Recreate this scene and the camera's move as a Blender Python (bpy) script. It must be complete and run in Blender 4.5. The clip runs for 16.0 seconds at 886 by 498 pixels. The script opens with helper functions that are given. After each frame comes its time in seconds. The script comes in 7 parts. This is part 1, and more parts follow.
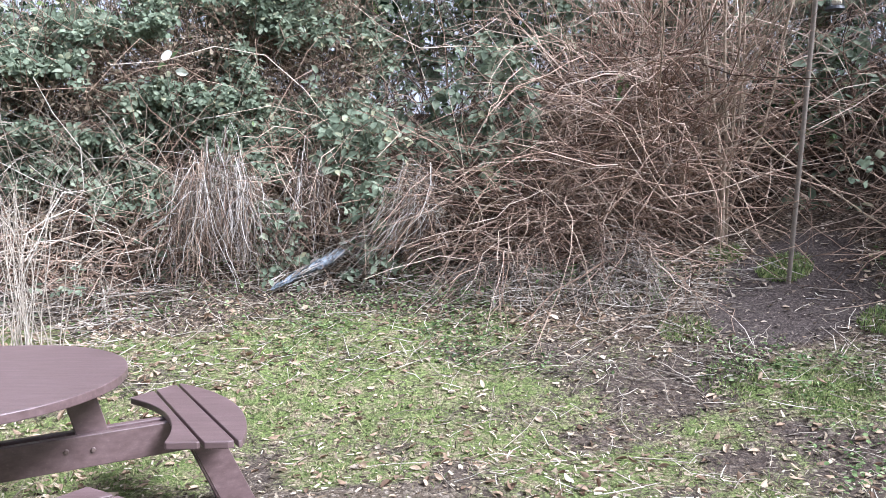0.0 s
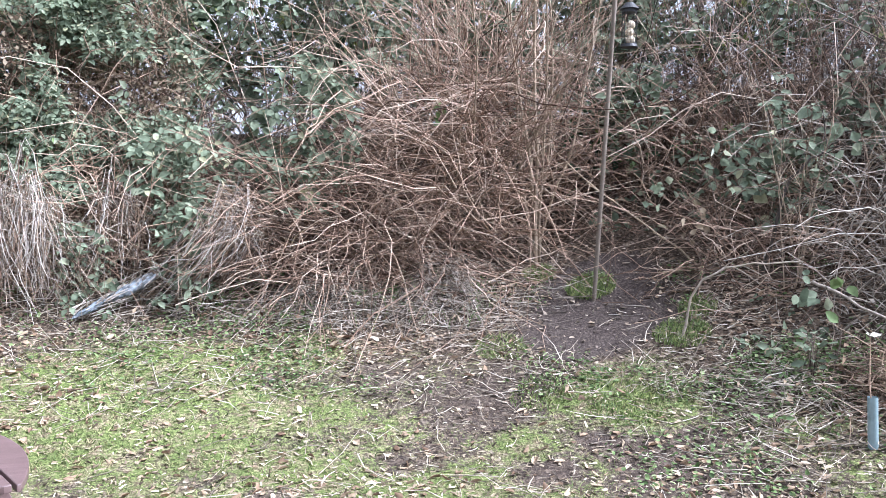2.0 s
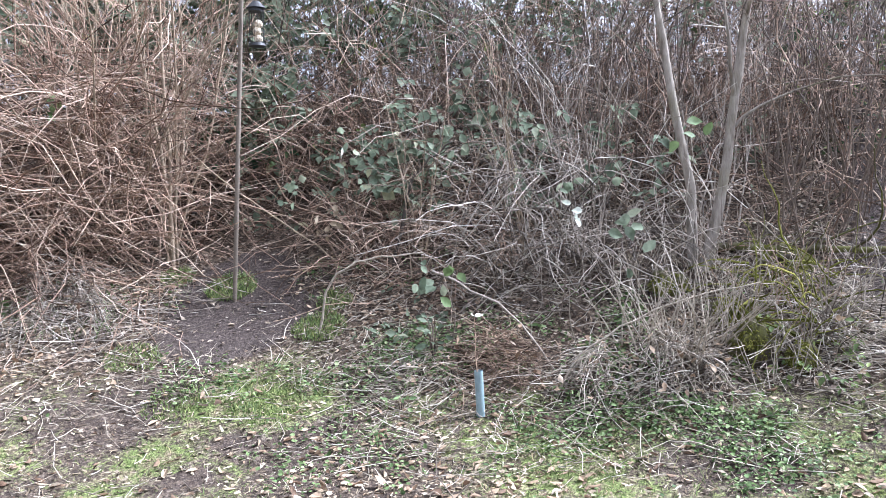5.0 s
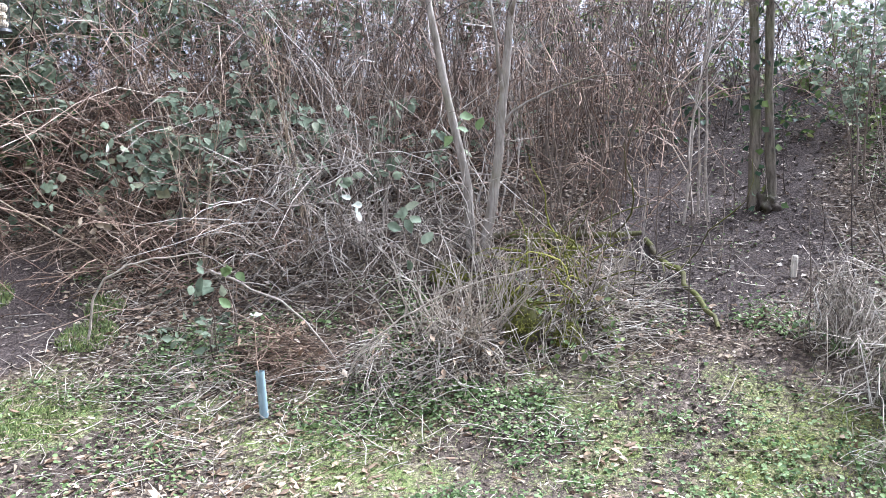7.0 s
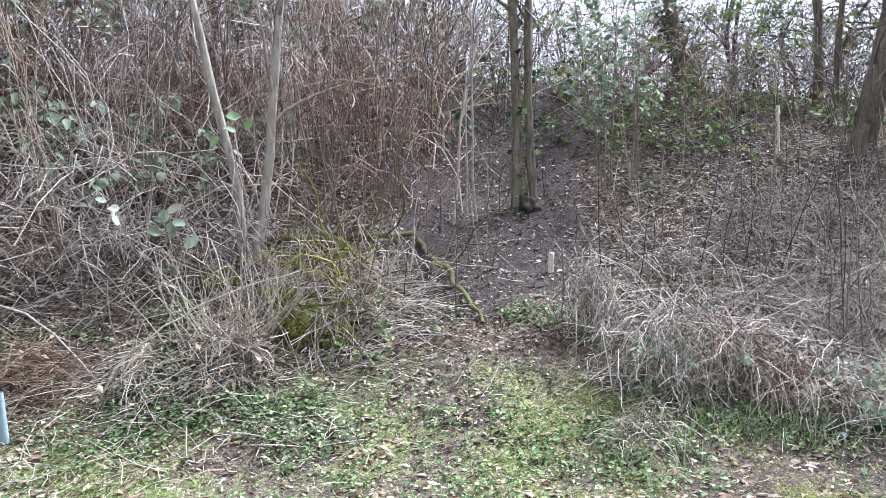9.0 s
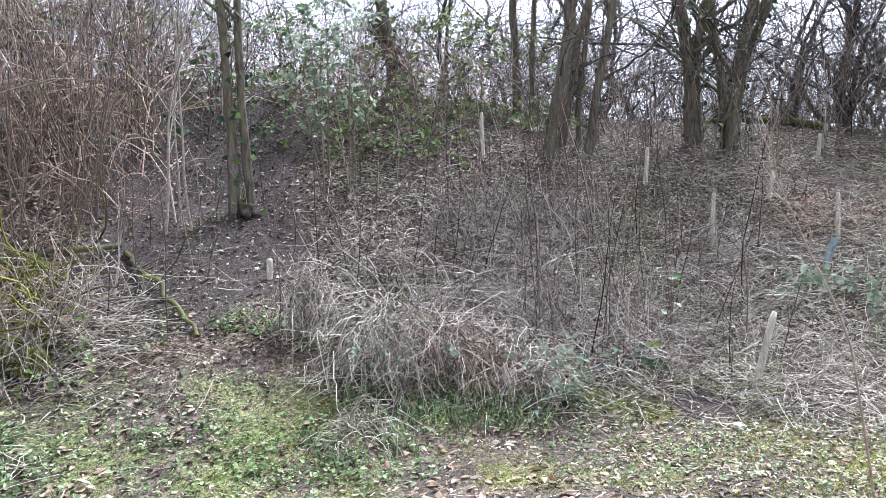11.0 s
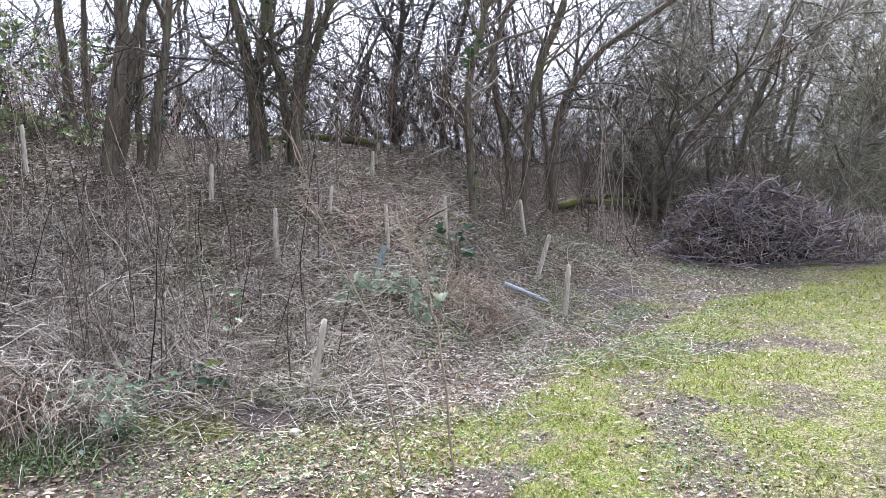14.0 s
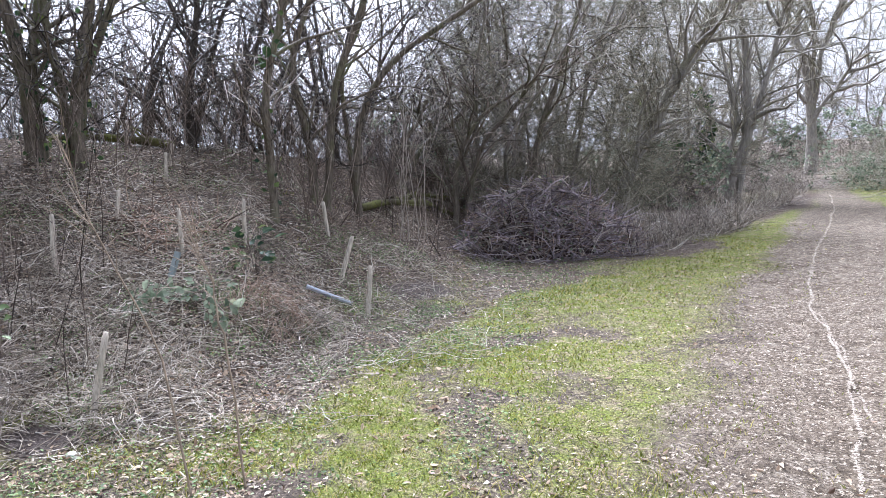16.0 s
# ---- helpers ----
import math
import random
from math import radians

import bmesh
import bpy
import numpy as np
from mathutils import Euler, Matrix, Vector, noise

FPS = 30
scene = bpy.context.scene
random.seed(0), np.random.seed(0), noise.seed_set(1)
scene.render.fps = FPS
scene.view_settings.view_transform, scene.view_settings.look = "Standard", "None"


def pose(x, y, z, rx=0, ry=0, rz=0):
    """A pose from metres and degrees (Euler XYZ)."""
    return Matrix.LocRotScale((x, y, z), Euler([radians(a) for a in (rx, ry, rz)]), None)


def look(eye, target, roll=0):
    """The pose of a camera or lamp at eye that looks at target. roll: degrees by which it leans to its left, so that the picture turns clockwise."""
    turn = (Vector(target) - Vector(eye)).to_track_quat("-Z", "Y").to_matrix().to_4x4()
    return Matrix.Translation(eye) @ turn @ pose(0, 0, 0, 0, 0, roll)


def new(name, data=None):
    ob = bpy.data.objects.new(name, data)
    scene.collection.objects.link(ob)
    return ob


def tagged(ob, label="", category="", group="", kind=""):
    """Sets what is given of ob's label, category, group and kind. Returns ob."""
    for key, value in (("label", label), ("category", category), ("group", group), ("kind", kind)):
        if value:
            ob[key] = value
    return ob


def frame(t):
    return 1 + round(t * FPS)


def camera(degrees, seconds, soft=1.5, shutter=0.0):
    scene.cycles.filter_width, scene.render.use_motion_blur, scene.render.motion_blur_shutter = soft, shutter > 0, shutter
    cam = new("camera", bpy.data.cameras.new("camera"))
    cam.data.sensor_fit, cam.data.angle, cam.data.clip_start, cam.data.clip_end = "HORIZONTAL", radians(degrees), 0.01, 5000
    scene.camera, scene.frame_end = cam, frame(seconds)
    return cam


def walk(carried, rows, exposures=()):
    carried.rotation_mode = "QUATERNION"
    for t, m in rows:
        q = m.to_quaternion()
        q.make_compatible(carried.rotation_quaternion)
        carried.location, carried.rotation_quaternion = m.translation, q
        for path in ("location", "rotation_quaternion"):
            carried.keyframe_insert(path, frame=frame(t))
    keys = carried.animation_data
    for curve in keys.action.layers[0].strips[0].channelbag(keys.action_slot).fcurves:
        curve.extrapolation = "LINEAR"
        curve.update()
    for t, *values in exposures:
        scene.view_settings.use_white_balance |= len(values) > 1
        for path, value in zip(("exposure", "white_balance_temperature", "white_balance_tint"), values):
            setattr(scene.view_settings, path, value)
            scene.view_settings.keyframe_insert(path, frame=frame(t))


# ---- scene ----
# The camera turns on the spot, at arm's length from the one who holds it.
cam = camera(58.1, 16.0, soft=0.5)
EYE = 1.5
PATH = [
    (0, 0.204, 0.604, 0.01, -5.53, -0.38),
    (0.5, 0.232, 0.604, -2.88, -5.13, -0.38),
    (1, 0.256, 0.602, -5.25, -4.83, -0.35),
    (1.5, 0.286, 0.598, -8.39, -4.47, -0.18),
    (2, 0.319, 0.592, -11.80, -3.97, 0.05),
    (2.5, 0.340, 0.588, -13.98, -3.76, 0.18),
    (3, 0.377, 0.577, -17.98, -3.71, 0.02),
    (3.5, 0.422, 0.560, -22.83, -3.76, -0.19),
    (4, 0.455, 0.545, -26.56, -3.83, -0.43),
    (4.5, 0.491, 0.525, -30.77, -4.01, -0.72),
    (5, 0.528, 0.501, -35.34, -4.21, -0.83),
    (5.2, 0.542, 0.491, -37.11, -4.32, -0.92),
    (7.3, 0.644, 0.392, -51.61, -5.05, -1.72),
    (7.5, 0.653, 0.380, -53.12, -5.14, -1.60),
    (8, 0.673, 0.351, -56.76, -5.23, -1.52),
    (8.2, 0.680, 0.340, -58.15, -5.23, -1.46),
    (10.3, 0.748, 0.180, -75.99, -5.63, -2.35),
    (10.5, 0.752, 0.162, -77.89, -5.68, -2.37),
    (11, 0.760, 0.115, -82.76, -5.65, -2.49),
    (11.5, 0.764, 0.072, -87.16, -5.43, -2.54),
    (12, 0.764, 0.023, -92.17, -5.25, -2.37),
    (12.5, 0.761, -0.024, -96.98, -5.17, -2.39),
    (13, 0.753, -0.072, -101.94, -5.29, -2.58),
    (13.5, 0.741, -0.117, -106.67, -5.58, -2.81),
    (14, 0.727, -0.158, -111.18, -5.93, -2.88),
    (14.5, 0.712, -0.194, -115.16, -6.20, -3.04),
    (15, 0.695, -0.227, -118.94, -6.40, -3.08),
    (15.5, 0.681, -0.251, -121.75, -6.54, -2.95),
    (16, 0.666, -0.273, -124.47, -6.51, -2.87),
]
walk(cam, [(t, look((x, y, EYE), (x - math.sin(radians(a)) * math.cos(radians(p)), y + math.cos(radians(a)) * math.cos(radians(p)), EYE + math.sin(radians(p))), r))
           for t, x, y, a, p, r in PATH], exposures=[(0, 2.34, 5450, 15), (1.5, 2.56, 5440, 15), (3.5, 2.7, 5420, 15), (7.5, 2.93, 5380, 14), (11, 2.88, 5420, 13), (13.5, 2.83, 5480, 14), (16, 2.6, 5480, 15)])

# ---- daylight: a bright overcast sky with a veiled sun beyond the bank ----
SUN_AZ, SUN_EL = 112.0, 48.0
world = bpy.data.worlds.new("overcast_sky")
scene.world = world
world.use_nodes = True
wn, wl = world.node_tree.nodes, world.node_tree.links
wn.clear()
sky = wn.new("ShaderNodeTexSky")
sky.sky_type = "NISHITA"
sky.sun_disc = False
sky.sun_elevation, sky.sun_rotation = radians(SUN_EL), radians(SUN_AZ)
sky.air_density, sky.dust_density, sky.ozone_density = 1.0, 6.0, 1.0
pale = wn.new("ShaderNodeHueSaturation")
pale.inputs["Saturation"].default_value = 0.4
bg = wn.new("ShaderNodeBackground")
bg.inputs["Strength"].default_value = 0.15
wout = wn.new("ShaderNodeOutputWorld")
cloud = wn.new("ShaderNodeMix")
cloud.data_type = "RGBA"
cloud.inputs[0].default_value = 0.8
cloud.inputs[7].default_value = (1.3, 1.32, 1.38, 1)
wl.new(sky.outputs[0], pale.inputs["Color"])
wl.new(pale.outputs[0], cloud.inputs[6])
wl.new(cloud.outputs[2], bg.inputs["Color"])
wl.new(bg.outputs[0], wout.inputs[0])
sun_data = bpy.data.lights.new("veiled_sun", "SUN")
sun_data.energy, sun_data.angle, sun_data.color = 2.7, radians(22), (1.0, 0.99, 0.97)
sun = new("veiled_sun", sun_data)
_sd = Vector((math.sin(radians(SUN_AZ)) * math.cos(radians(SUN_EL)), math.cos(radians(SUN_AZ)) * math.cos(radians(SUN_EL)), math.sin(radians(SUN_EL))))
sun.matrix_world = look(_sd * 50, (0, 0, 0))

# ---- materials ----


def lin(r, g, b):
    return tuple(((v / 255) / 12.92 if v <= 10 else ((v / 255 + 0.055) / 1.055) ** 2.4) for v in (r, g, b)) + (1.0,)


class Nodes:
    """A short hand for building one material."""

    def __init__(self, name):
        self.m = bpy.data.materials.new(name)
        self.m.use_nodes = True
        self.t = self.m.node_tree
        self.b = self.t.nodes["Principled BSDF"]

    def n(self, kind, **values):
        node = self.t.nodes.new("ShaderNode" + kind)
        for k, v in values.items():
            node.inputs[k.replace("_", " ")].default_value = v
        return node

    def l(self, a, b):
        self.t.links.new(a, b)

    def ramp(self, fac, stops):
        r = self.n("ValToRGB")
        el = r.color_ramp.elements
        while len(el) < len(stops):
            el.new(0.5)
        for e, (p, c) in zip(el, stops):
            e.position, e.color = p, c
        self.l(fac, r.inputs[0])
        return r.outputs[0]

    def noise(self, scale, detail=4.0, rough=0.55, vec=None):
        k = self.n("TexNoise", Scale=scale, Detail=detail, Roughness=rough)
        self.l(vec or self.n("TexCoord").outputs["Object"], k.inputs["Vector"])
        return k.outputs["Fac"]

    def mix(self, fac, a, b, blend="MIX"):
        k = self.t.nodes.new("ShaderNodeMix")
        k.data_type, k.blend_type = "RGBA", blend
        for v, sock in ((fac, k.inputs[0]), (a, k.inputs[6]), (b, k.inputs[7])):
            if hasattr(v, "node"):
                self.l(v, sock)
            else:
                sock.default_value = v
        return k.outputs[2]

    def bump(self, height, strength=0.4, distance=0.01):
        k = self.n("Bump", Strength=strength, Distance=distance)
        self.l(height, k.inputs["Height"])
        self.l(k.outputs[0], self.b.inputs["Normal"])

    def done(self, color, rough=0.8, spec=0.3):
        if hasattr(color, "node"):
            self.l(color, self.b.inputs["Base Color"])
        else:
            self.b.inputs["Base Color"].default_value = color
        self.b.inputs["Roughness"].default_value = rough
        self.b.inputs["Specular IOR Level"].default_value = spec
        return self.m


def leafy(name, stops, rough=0.5, spec=0.35, through_light=0.25, mottle=25.0):
    """Thin leaves: a colour of its own for each, mottled, with light passing through."""
    k = Nodes(name)
    own = k.ramp(k.n("NewGeometry").outputs["Random Per Island"], stops)
    tint = k.ramp(k.noise(mottle), [(0.34, (0.6, 0.6, 0.6, 1)), (0.66, (1.0, 1.0, 1.0, 1))])
    col = k.mix(1.0, own, tint, "MULTIPLY")
    k.done(col, rough, spec)
    tr = k.n("BsdfTranslucent")
    k.l(col, tr.inputs["Color"])
    ms = k.n("MixShader", Fac=through_light)
    k.l(k.b.outputs[0], ms.inputs[1])
    k.l(tr.outputs[0], ms.inputs[2])
    k.l(ms.outputs[0], k.t.nodes["Material Output"].inputs[0])
    return k.m


def stemmy(name, stops, rough=0.75, grain=40.0):
    """Canes, twigs and stalks: each its own colour, with darker marks along it."""
    k = Nodes(name)
    own = k.ramp(k.n("NewGeometry").outputs["Random Per Island"], stops)
    tint = k.ramp(k.noise(grain, 3.0), [(0.34, (0.55, 0.55, 0.55, 1)), (0.66, (1.0, 1.0, 1.0, 1))])
    return k.done(k.mix(1.0, own, tint, "MULTIPLY"), rough, 0.25)


def barky(name, dark, light, green, greenness=0.45, scale=9.0):
    k = Nodes(name)
    map_ = k.n("Mapping")
    map_.inputs["Scale"].default_value = (1, 1, 0.22)
    k.l(k.n("TexCoord").outputs["Object"], map_.inputs[0])
    f = k.noise(scale * 4, 6.0, 0.65, map_.outputs[0])
    col = k.ramp(f, [(0.3, dark), (0.68, light)])
    alg = k.ramp(k.noise(scale * 0.3, 5.0, 0.6), [(0.62 - greenness * 0.3, (0, 0, 0, 1)), (0.8 - greenness * 0.2, (1, 1, 1, 1))])
    k.bump(f, 0.7, 0.02)
    return k.done(k.mix(alg, col, green), 0.9, 0.2)


M_BRAMBLE = leafy("bramble_leaf", [(0.0, lin(86, 96, 78)), (0.35, lin(124, 136, 113)), (0.7, lin(148, 159, 134)), (0.93, lin(166, 173, 148)), (1.0, lin(190, 188, 152))], 0.7, 0.14, 0.5)
M_IVY = leafy("ivy_leaf", [(0.0, lin(42, 60, 44)), (0.5, lin(62, 84, 56)), (0.85, lin(100, 118, 68)), (1.0, lin(144, 152, 84))], 0.6, 0.22)
M_PALE_LEAF = leafy("pale_leaf", [(0.0, lin(205, 214, 190)), (1.0, lin(240, 244, 232))], 0.6, 0.3)
M_LIME_LEAF = leafy("young_leaf", [(0.0, lin(84, 106, 66)), (1.0, lin(132, 150, 100))], 0.55, 0.3)
M_LITTER = leafy("fallen_leaf", [(0.0, lin(96, 74, 58)), (0.25, lin(140, 116, 95)), (0.62, lin(172, 148, 123)), (0.92, lin(198, 177, 151)), (1.0, lin(228, 212, 192))], 0.7, 0.25, 0.3, 40)
M_DARK_LITTER = leafy("damp_fallen_leaf", [(0.0, lin(40, 34, 29)), (0.3, lin(88, 74, 64)), (0.6, lin(146, 129, 113)), (0.9, lin(190, 174, 155)), (1.0, lin(226, 213, 196))], 0.65, 0.3, 0.15, 40)
M_GRASS = leafy("grass_blade", [(0.0, lin(80, 90, 32)), (0.4, lin(118, 127, 44)), (0.7, lin(148, 151, 60)), (0.86, lin(170, 158, 84)), (1.0, lin(184, 168, 114))], 0.8, 0.08, 0.2, 4)
M_SHADE_GRASS = leafy("shade_grass_blade", [(0.0, lin(78, 93, 54)), (0.4, lin(110, 125, 75)), (0.7, lin(138, 146, 96)), (0.86, lin(162, 154, 114)), (1.0, lin(182, 168, 128))], 0.8, 0.08, 0.2, 4)
M_HERB = leafy("herb_leaf", [(0.0, lin(66, 83, 50)), (0.5, lin(110, 132, 82)), (0.85, lin(144, 163, 110)), (1.0, lin(176, 186, 140))], 0.6, 0.2, 0.4)
M_DEADLEAF = leafy("withered_leaf", [(0.0, lin(110, 96, 80)), (0.6, lin(160, 144, 121)), (1.0, lin(196, 181, 158))], 0.8, 0.12, 0.5)
M_REDCANE = stemmy("red_brown_cane", [(0.0, lin(72, 54, 42)), (0.35, lin(142, 116, 98)), (0.75, lin(182, 156, 135)), (1.0, lin(214, 194, 174))])
M_DEADCANE = stemmy("dull_brown_cane", [(0.0, lin(68, 52, 42)), (0.4, lin(118, 96, 79)), (0.8, lin(152, 130, 110)), (1.0, lin(184, 165, 143))])
M_GREYCANE = stemmy("grey_dead_stem", [(0.0, lin(62, 55, 49)), (0.4, lin(148, 136, 124)), (0.8, lin(192, 180, 166)), (1.0, lin(224, 215, 203))])
M_STRAW = stemmy("straw", [(0.0, lin(72, 63, 55)), (0.4, lin(152, 140, 124)), (0.8, lin(194, 182, 165)), (1.0, lin(222, 213, 199))])
M_TWIG = stemmy("bare_twig", [(0.0, lin(50, 40, 35)), (0.5, lin(110, 97, 86)), (0.85, lin(149, 134, 120)), (1.0, lin(186, 171, 156))])
M_HAZEL = stemmy("hazel_stem", [(0.0, lin(116, 100, 83)), (0.5, lin(152, 134, 113)), (1.0, lin(184, 167, 145))], 0.7, 25)
M_DARKTWIG = stemmy("dark_twig", [(0.0, lin(52, 47, 43)), (0.6, lin(84, 77, 70)), (1.0, lin(122, 114, 103))])
# Paler than the near twigs: the haze of distance is mixed into the colour.
M_MISTTWIG = stemmy("hazed_far_twig", [(0.0, lin(110, 104, 89)), (0.6, lin(150, 143, 124)), (1.0, lin(188, 181, 161))])
M_OLIVETWIG = stemmy("olive_grey_twig", [(0.0, lin(86, 82, 65)), (0.6, lin(128, 122, 101)), (1.0, lin(168, 161, 139))])
M_BARK = barky("mossy_bark", lin(52, 46, 40), lin(122, 112, 98), lin(96, 98, 70), 0.38)
# Pale willow bark; on the far trees its paleness also carries the haze.
M_PALEBARK = barky("smooth_pale_hazed_bark", lin(96, 90, 82), lin(158, 152, 143), lin(122, 119, 96), 0.25, 6)
M_MOSSLOG = barky("moss_covered_bark", lin(46, 40, 34), lin(88, 78, 66), lin(100, 101, 52), 0.75)
M_SAPBARK = barky("smooth_grey_bark", lin(94, 85, 75), lin(164, 155, 144), lin(120, 115, 92), 0.3, 6)
M_HOLLOW = barky("rotten_bark_hollow_shade", lin(34, 29, 25), lin(80, 70, 61), lin(72, 74, 48), 0.25)
M_STAKE = barky("weathered_stake_wood", lin(134, 125, 112), lin(208, 197, 180), lin(141, 139, 120), 0.15, 12)
M_FRESH = leafy("fresh_green_leaf", [(0.0, lin(78, 94, 50)), (0.5, lin(112, 130, 74)), (0.85, lin(142, 154, 92)), (1.0, lin(174, 176, 114))], 0.55, 0.3)
M_MOSSTUFT = leafy("moss_tuft", [(0.0, lin(84, 86, 40)), (0.6, lin(130, 130, 62)), (1.0, lin(168, 164, 88))], 0.9, 0.1, 0.3)
M_CRUMB = leafy("litter_crumb", [(0.0, lin(52, 43, 35)), (0.3, lin(104, 90, 74)), (0.65, lin(152, 137, 116)), (0.92, lin(190, 176, 153)), (1.0, lin(222, 211, 191))], 0.8, 0.15, 0.2, 60)

# ---- building helpers ----
rng = np.random.default_rng(7)


def mesh_of(name, verts, faces, smooth=False):
    """A mesh from an array of points and arrays of faces (three or four corners each)."""
    me = bpy.data.meshes.new(name)
    groups = [np.asarray(f, np.int32) for f in (faces if isinstance(faces, list) else [faces]) if len(f)]
    verts = np.asarray(verts, np.float32).reshape(-1, 3)
    loops = np.concatenate([g.ravel() for g in groups])
    totals = np.concatenate([np.full(len(g), g.shape[1], np.int32) for g in groups])
    me.vertices.add(len(verts))
    me.vertices.foreach_set("co", verts.ravel())
    me.loops.add(len(loops))
    me.loops.foreach_set("vertex_index", loops)
    me.polygons.add(len(totals))
    me.polygons.foreach_set("loop_start", np.r_[0, np.cumsum(totals)[:-1]].astype(np.int32))
    me.polygons.foreach_set("loop_total", totals)
    me.update(calc_edges=True)
    if smooth:
        me.polygons.foreach_set("use_smooth", np.ones(len(totals), bool))
    return me


def thing(name, label, category, group="", at=(0, 0, 0), kind=""):
    ob = new(name)
    ob.empty_display_size = 0.1
    ob.location = at
    return tagged(ob, label, category, group, kind)


def part(name, me, material, parent=None, label="", kind=""):
    """Links a mesh as one object; its points are in world metres, under whatever parent."""
    if isinstance(me, bmesh.types.BMesh):
        bm, me = me, bpy.data.meshes.new(name)
        bm.to_mesh(me)
        bm.free()
    me.materials.clear()
    me.materials.append(material)
    ob = new(name, me)
    if parent is not None:
        ob.parent = parent
        at, up = Vector(parent.location), parent.parent
        while up is not None:
            at, up = at + up.location, up.parent
        ob.matrix_parent_inverse = Matrix.Translation(-at)
    return tagged(ob, label, kind=kind)


def unit(v):
    return v / np.maximum(np.linalg.norm(v, axis=-1, keepdims=True), 1e-9)


def tubes(paths, radii, sides=3):
    """Points and faces of many tubes at once: paths (n, k, 3), radii (n, k)."""
    n, k, _ = paths.shape
    tang = unit(np.gradient(paths, axis=1))
    ref = unit(rng.normal(size=(n, 1, 3)) + (0.0, 0.0, 0.01))
    u = unit(np.cross(tang, np.broadcast_to(ref, tang.shape)))
    v = np.cross(tang, u)
    ang = np.arange(sides) * 2 * np.pi / sides
    ring = np.cos(ang)[:, None] * u[:, :, None] + np.sin(ang)[:, None] * v[:, :, None]
    verts = paths[:, :, None] + ring * radii[:, :, None, None]
    idx = np.arange(n * k * sides).reshape(n, k, sides)
    a, b = idx[:, :-1], idx[:, 1:]
    quads = np.stack([a, np.roll(a, -1, 2), np.roll(b, -1, 2), b], -1).reshape(-1, 4)
    return verts.reshape(-1, 3), quads


def tube_mesh(name, sets, sides=3, smooth=True):
    vs, fs, base = [], [], 0
    for paths, radii in sets:
        if len(paths):
            v, f = tubes(paths, radii, sides)
            vs.append(v)
            fs.append(f + base)
            base += len(v)
    return mesh_of(name, np.concatenate(vs), np.concatenate(fs), smooth)


def each(name, paths, radii, sides, material, parent):
    """One part for every line."""
    for i in range(len(paths)):
        part(name, tube_mesh(name, [(paths[i : i + 1], radii[i : i + 1])], sides), material, parent)


def leaf_mesh(name, at, along, normal, length, width, cup=0.25, ovate=False, plain=False, oval=False):
    """Many leaves, each folded along its rib, wide below the middle, pointed."""
    n = len(at)
    along = unit(along)
    side = unit(np.cross(normal, along))
    up = np.cross(along, side)
    length, width = np.broadcast_to(length, n)[:, None], np.broadcast_to(width, n)[:, None]
    if ovate:
        outline = ((0.16, 0.3), (0.45, 0.5), (0.78, 0.27))
        rib = [at, at + along * length * 0.5 - up * width * cup * 0.5, at + along * length - up * length * cup * 0.4]
        rims = [at + along * length * f + side * width * s * w * wob + up * width * cup * w for s in (1, -1) for (f, w), wob in zip(outline, rng.uniform(0.6, 1.25, (6, n, 1))[(0 if s > 0 else 3):])]
        verts = np.stack(rib + rims, 1).reshape(-1, 3)
        i = np.arange(n)[:, None] * 9
        quads = np.concatenate([i + (0, 1, 4, 3), i + (1, 2, 5, 4), i + (1, 0, 6, 7), i + (2, 1, 7, 8)])
        return mesh_of(name, verts, quads)
    mid = at + along * length * 0.42 - up * width * cup * 0.5
    lft = at + along * length * 0.38 + side * width * 0.5 + up * width * cup * 0.5
    rgt = at + along * length * 0.38 - side * width * 0.5 + up * width * cup * 0.5
    tip = at + along * length - up * length * cup * 0.4
    if plain:
        return mesh_of(name, np.stack([at, rgt, tip, lft], 1).reshape(-1, 3), np.arange(4 * n).reshape(-1, 4))
    if oval:
        rims = [at + along * length * f + side * width * w + up * width * cup * abs(w) for f, w in ((0.22, -0.42), (0.66, -0.4), (0.66, 0.4), (0.22, 0.42))]
        verts = np.stack([at, rims[0], rims[1], tip, rims[2], rims[3]], 1).reshape(-1, 3)
        i = np.arange(n)[:, None] * 6
        return mesh_of(name, verts, np.concatenate([i + (0, 1, 2, 3), i + (0, 3, 4, 5)]))
    verts = np.stack([at, lft, mid, rgt, tip], 1).reshape(-1, 3)
    i = np.arange(n)[:, None] * 5
    tris = np.concatenate([i + (0, 2, 1), i + (0, 3, 2), i + (1, 2, 4), i + (2, 3, 4)])
    return mesh_of(name, verts, tris)


def blade_mesh(name, at, lean, height, width):
    """Grass blades: one bent triangle strip each."""
    n = len(at)
    yaw = rng.uniform(0, 2 * np.pi, n)
    side = np.stack([np.cos(yaw), np.sin(yaw), 0 * yaw], 1) * width[:, None] * 0.5
    mid = at + lean * height[:, None] * 0.35 + np.array((0, 0, 0.6)) * height[:, None]
    tip = at + lean * height[:, None] + np.array((0, 0, 0.95)) * height[:, None]
    verts = np.stack([at - side, at + side, mid + side * 0.7, mid - side * 0.7, tip], 1).reshape(-1, 3)
    i = np.arange(n)[:, None] * 5
    return mesh_of(name, verts, [(i + (0, 1, 2, 3)), (i + (3, 2, 4))])


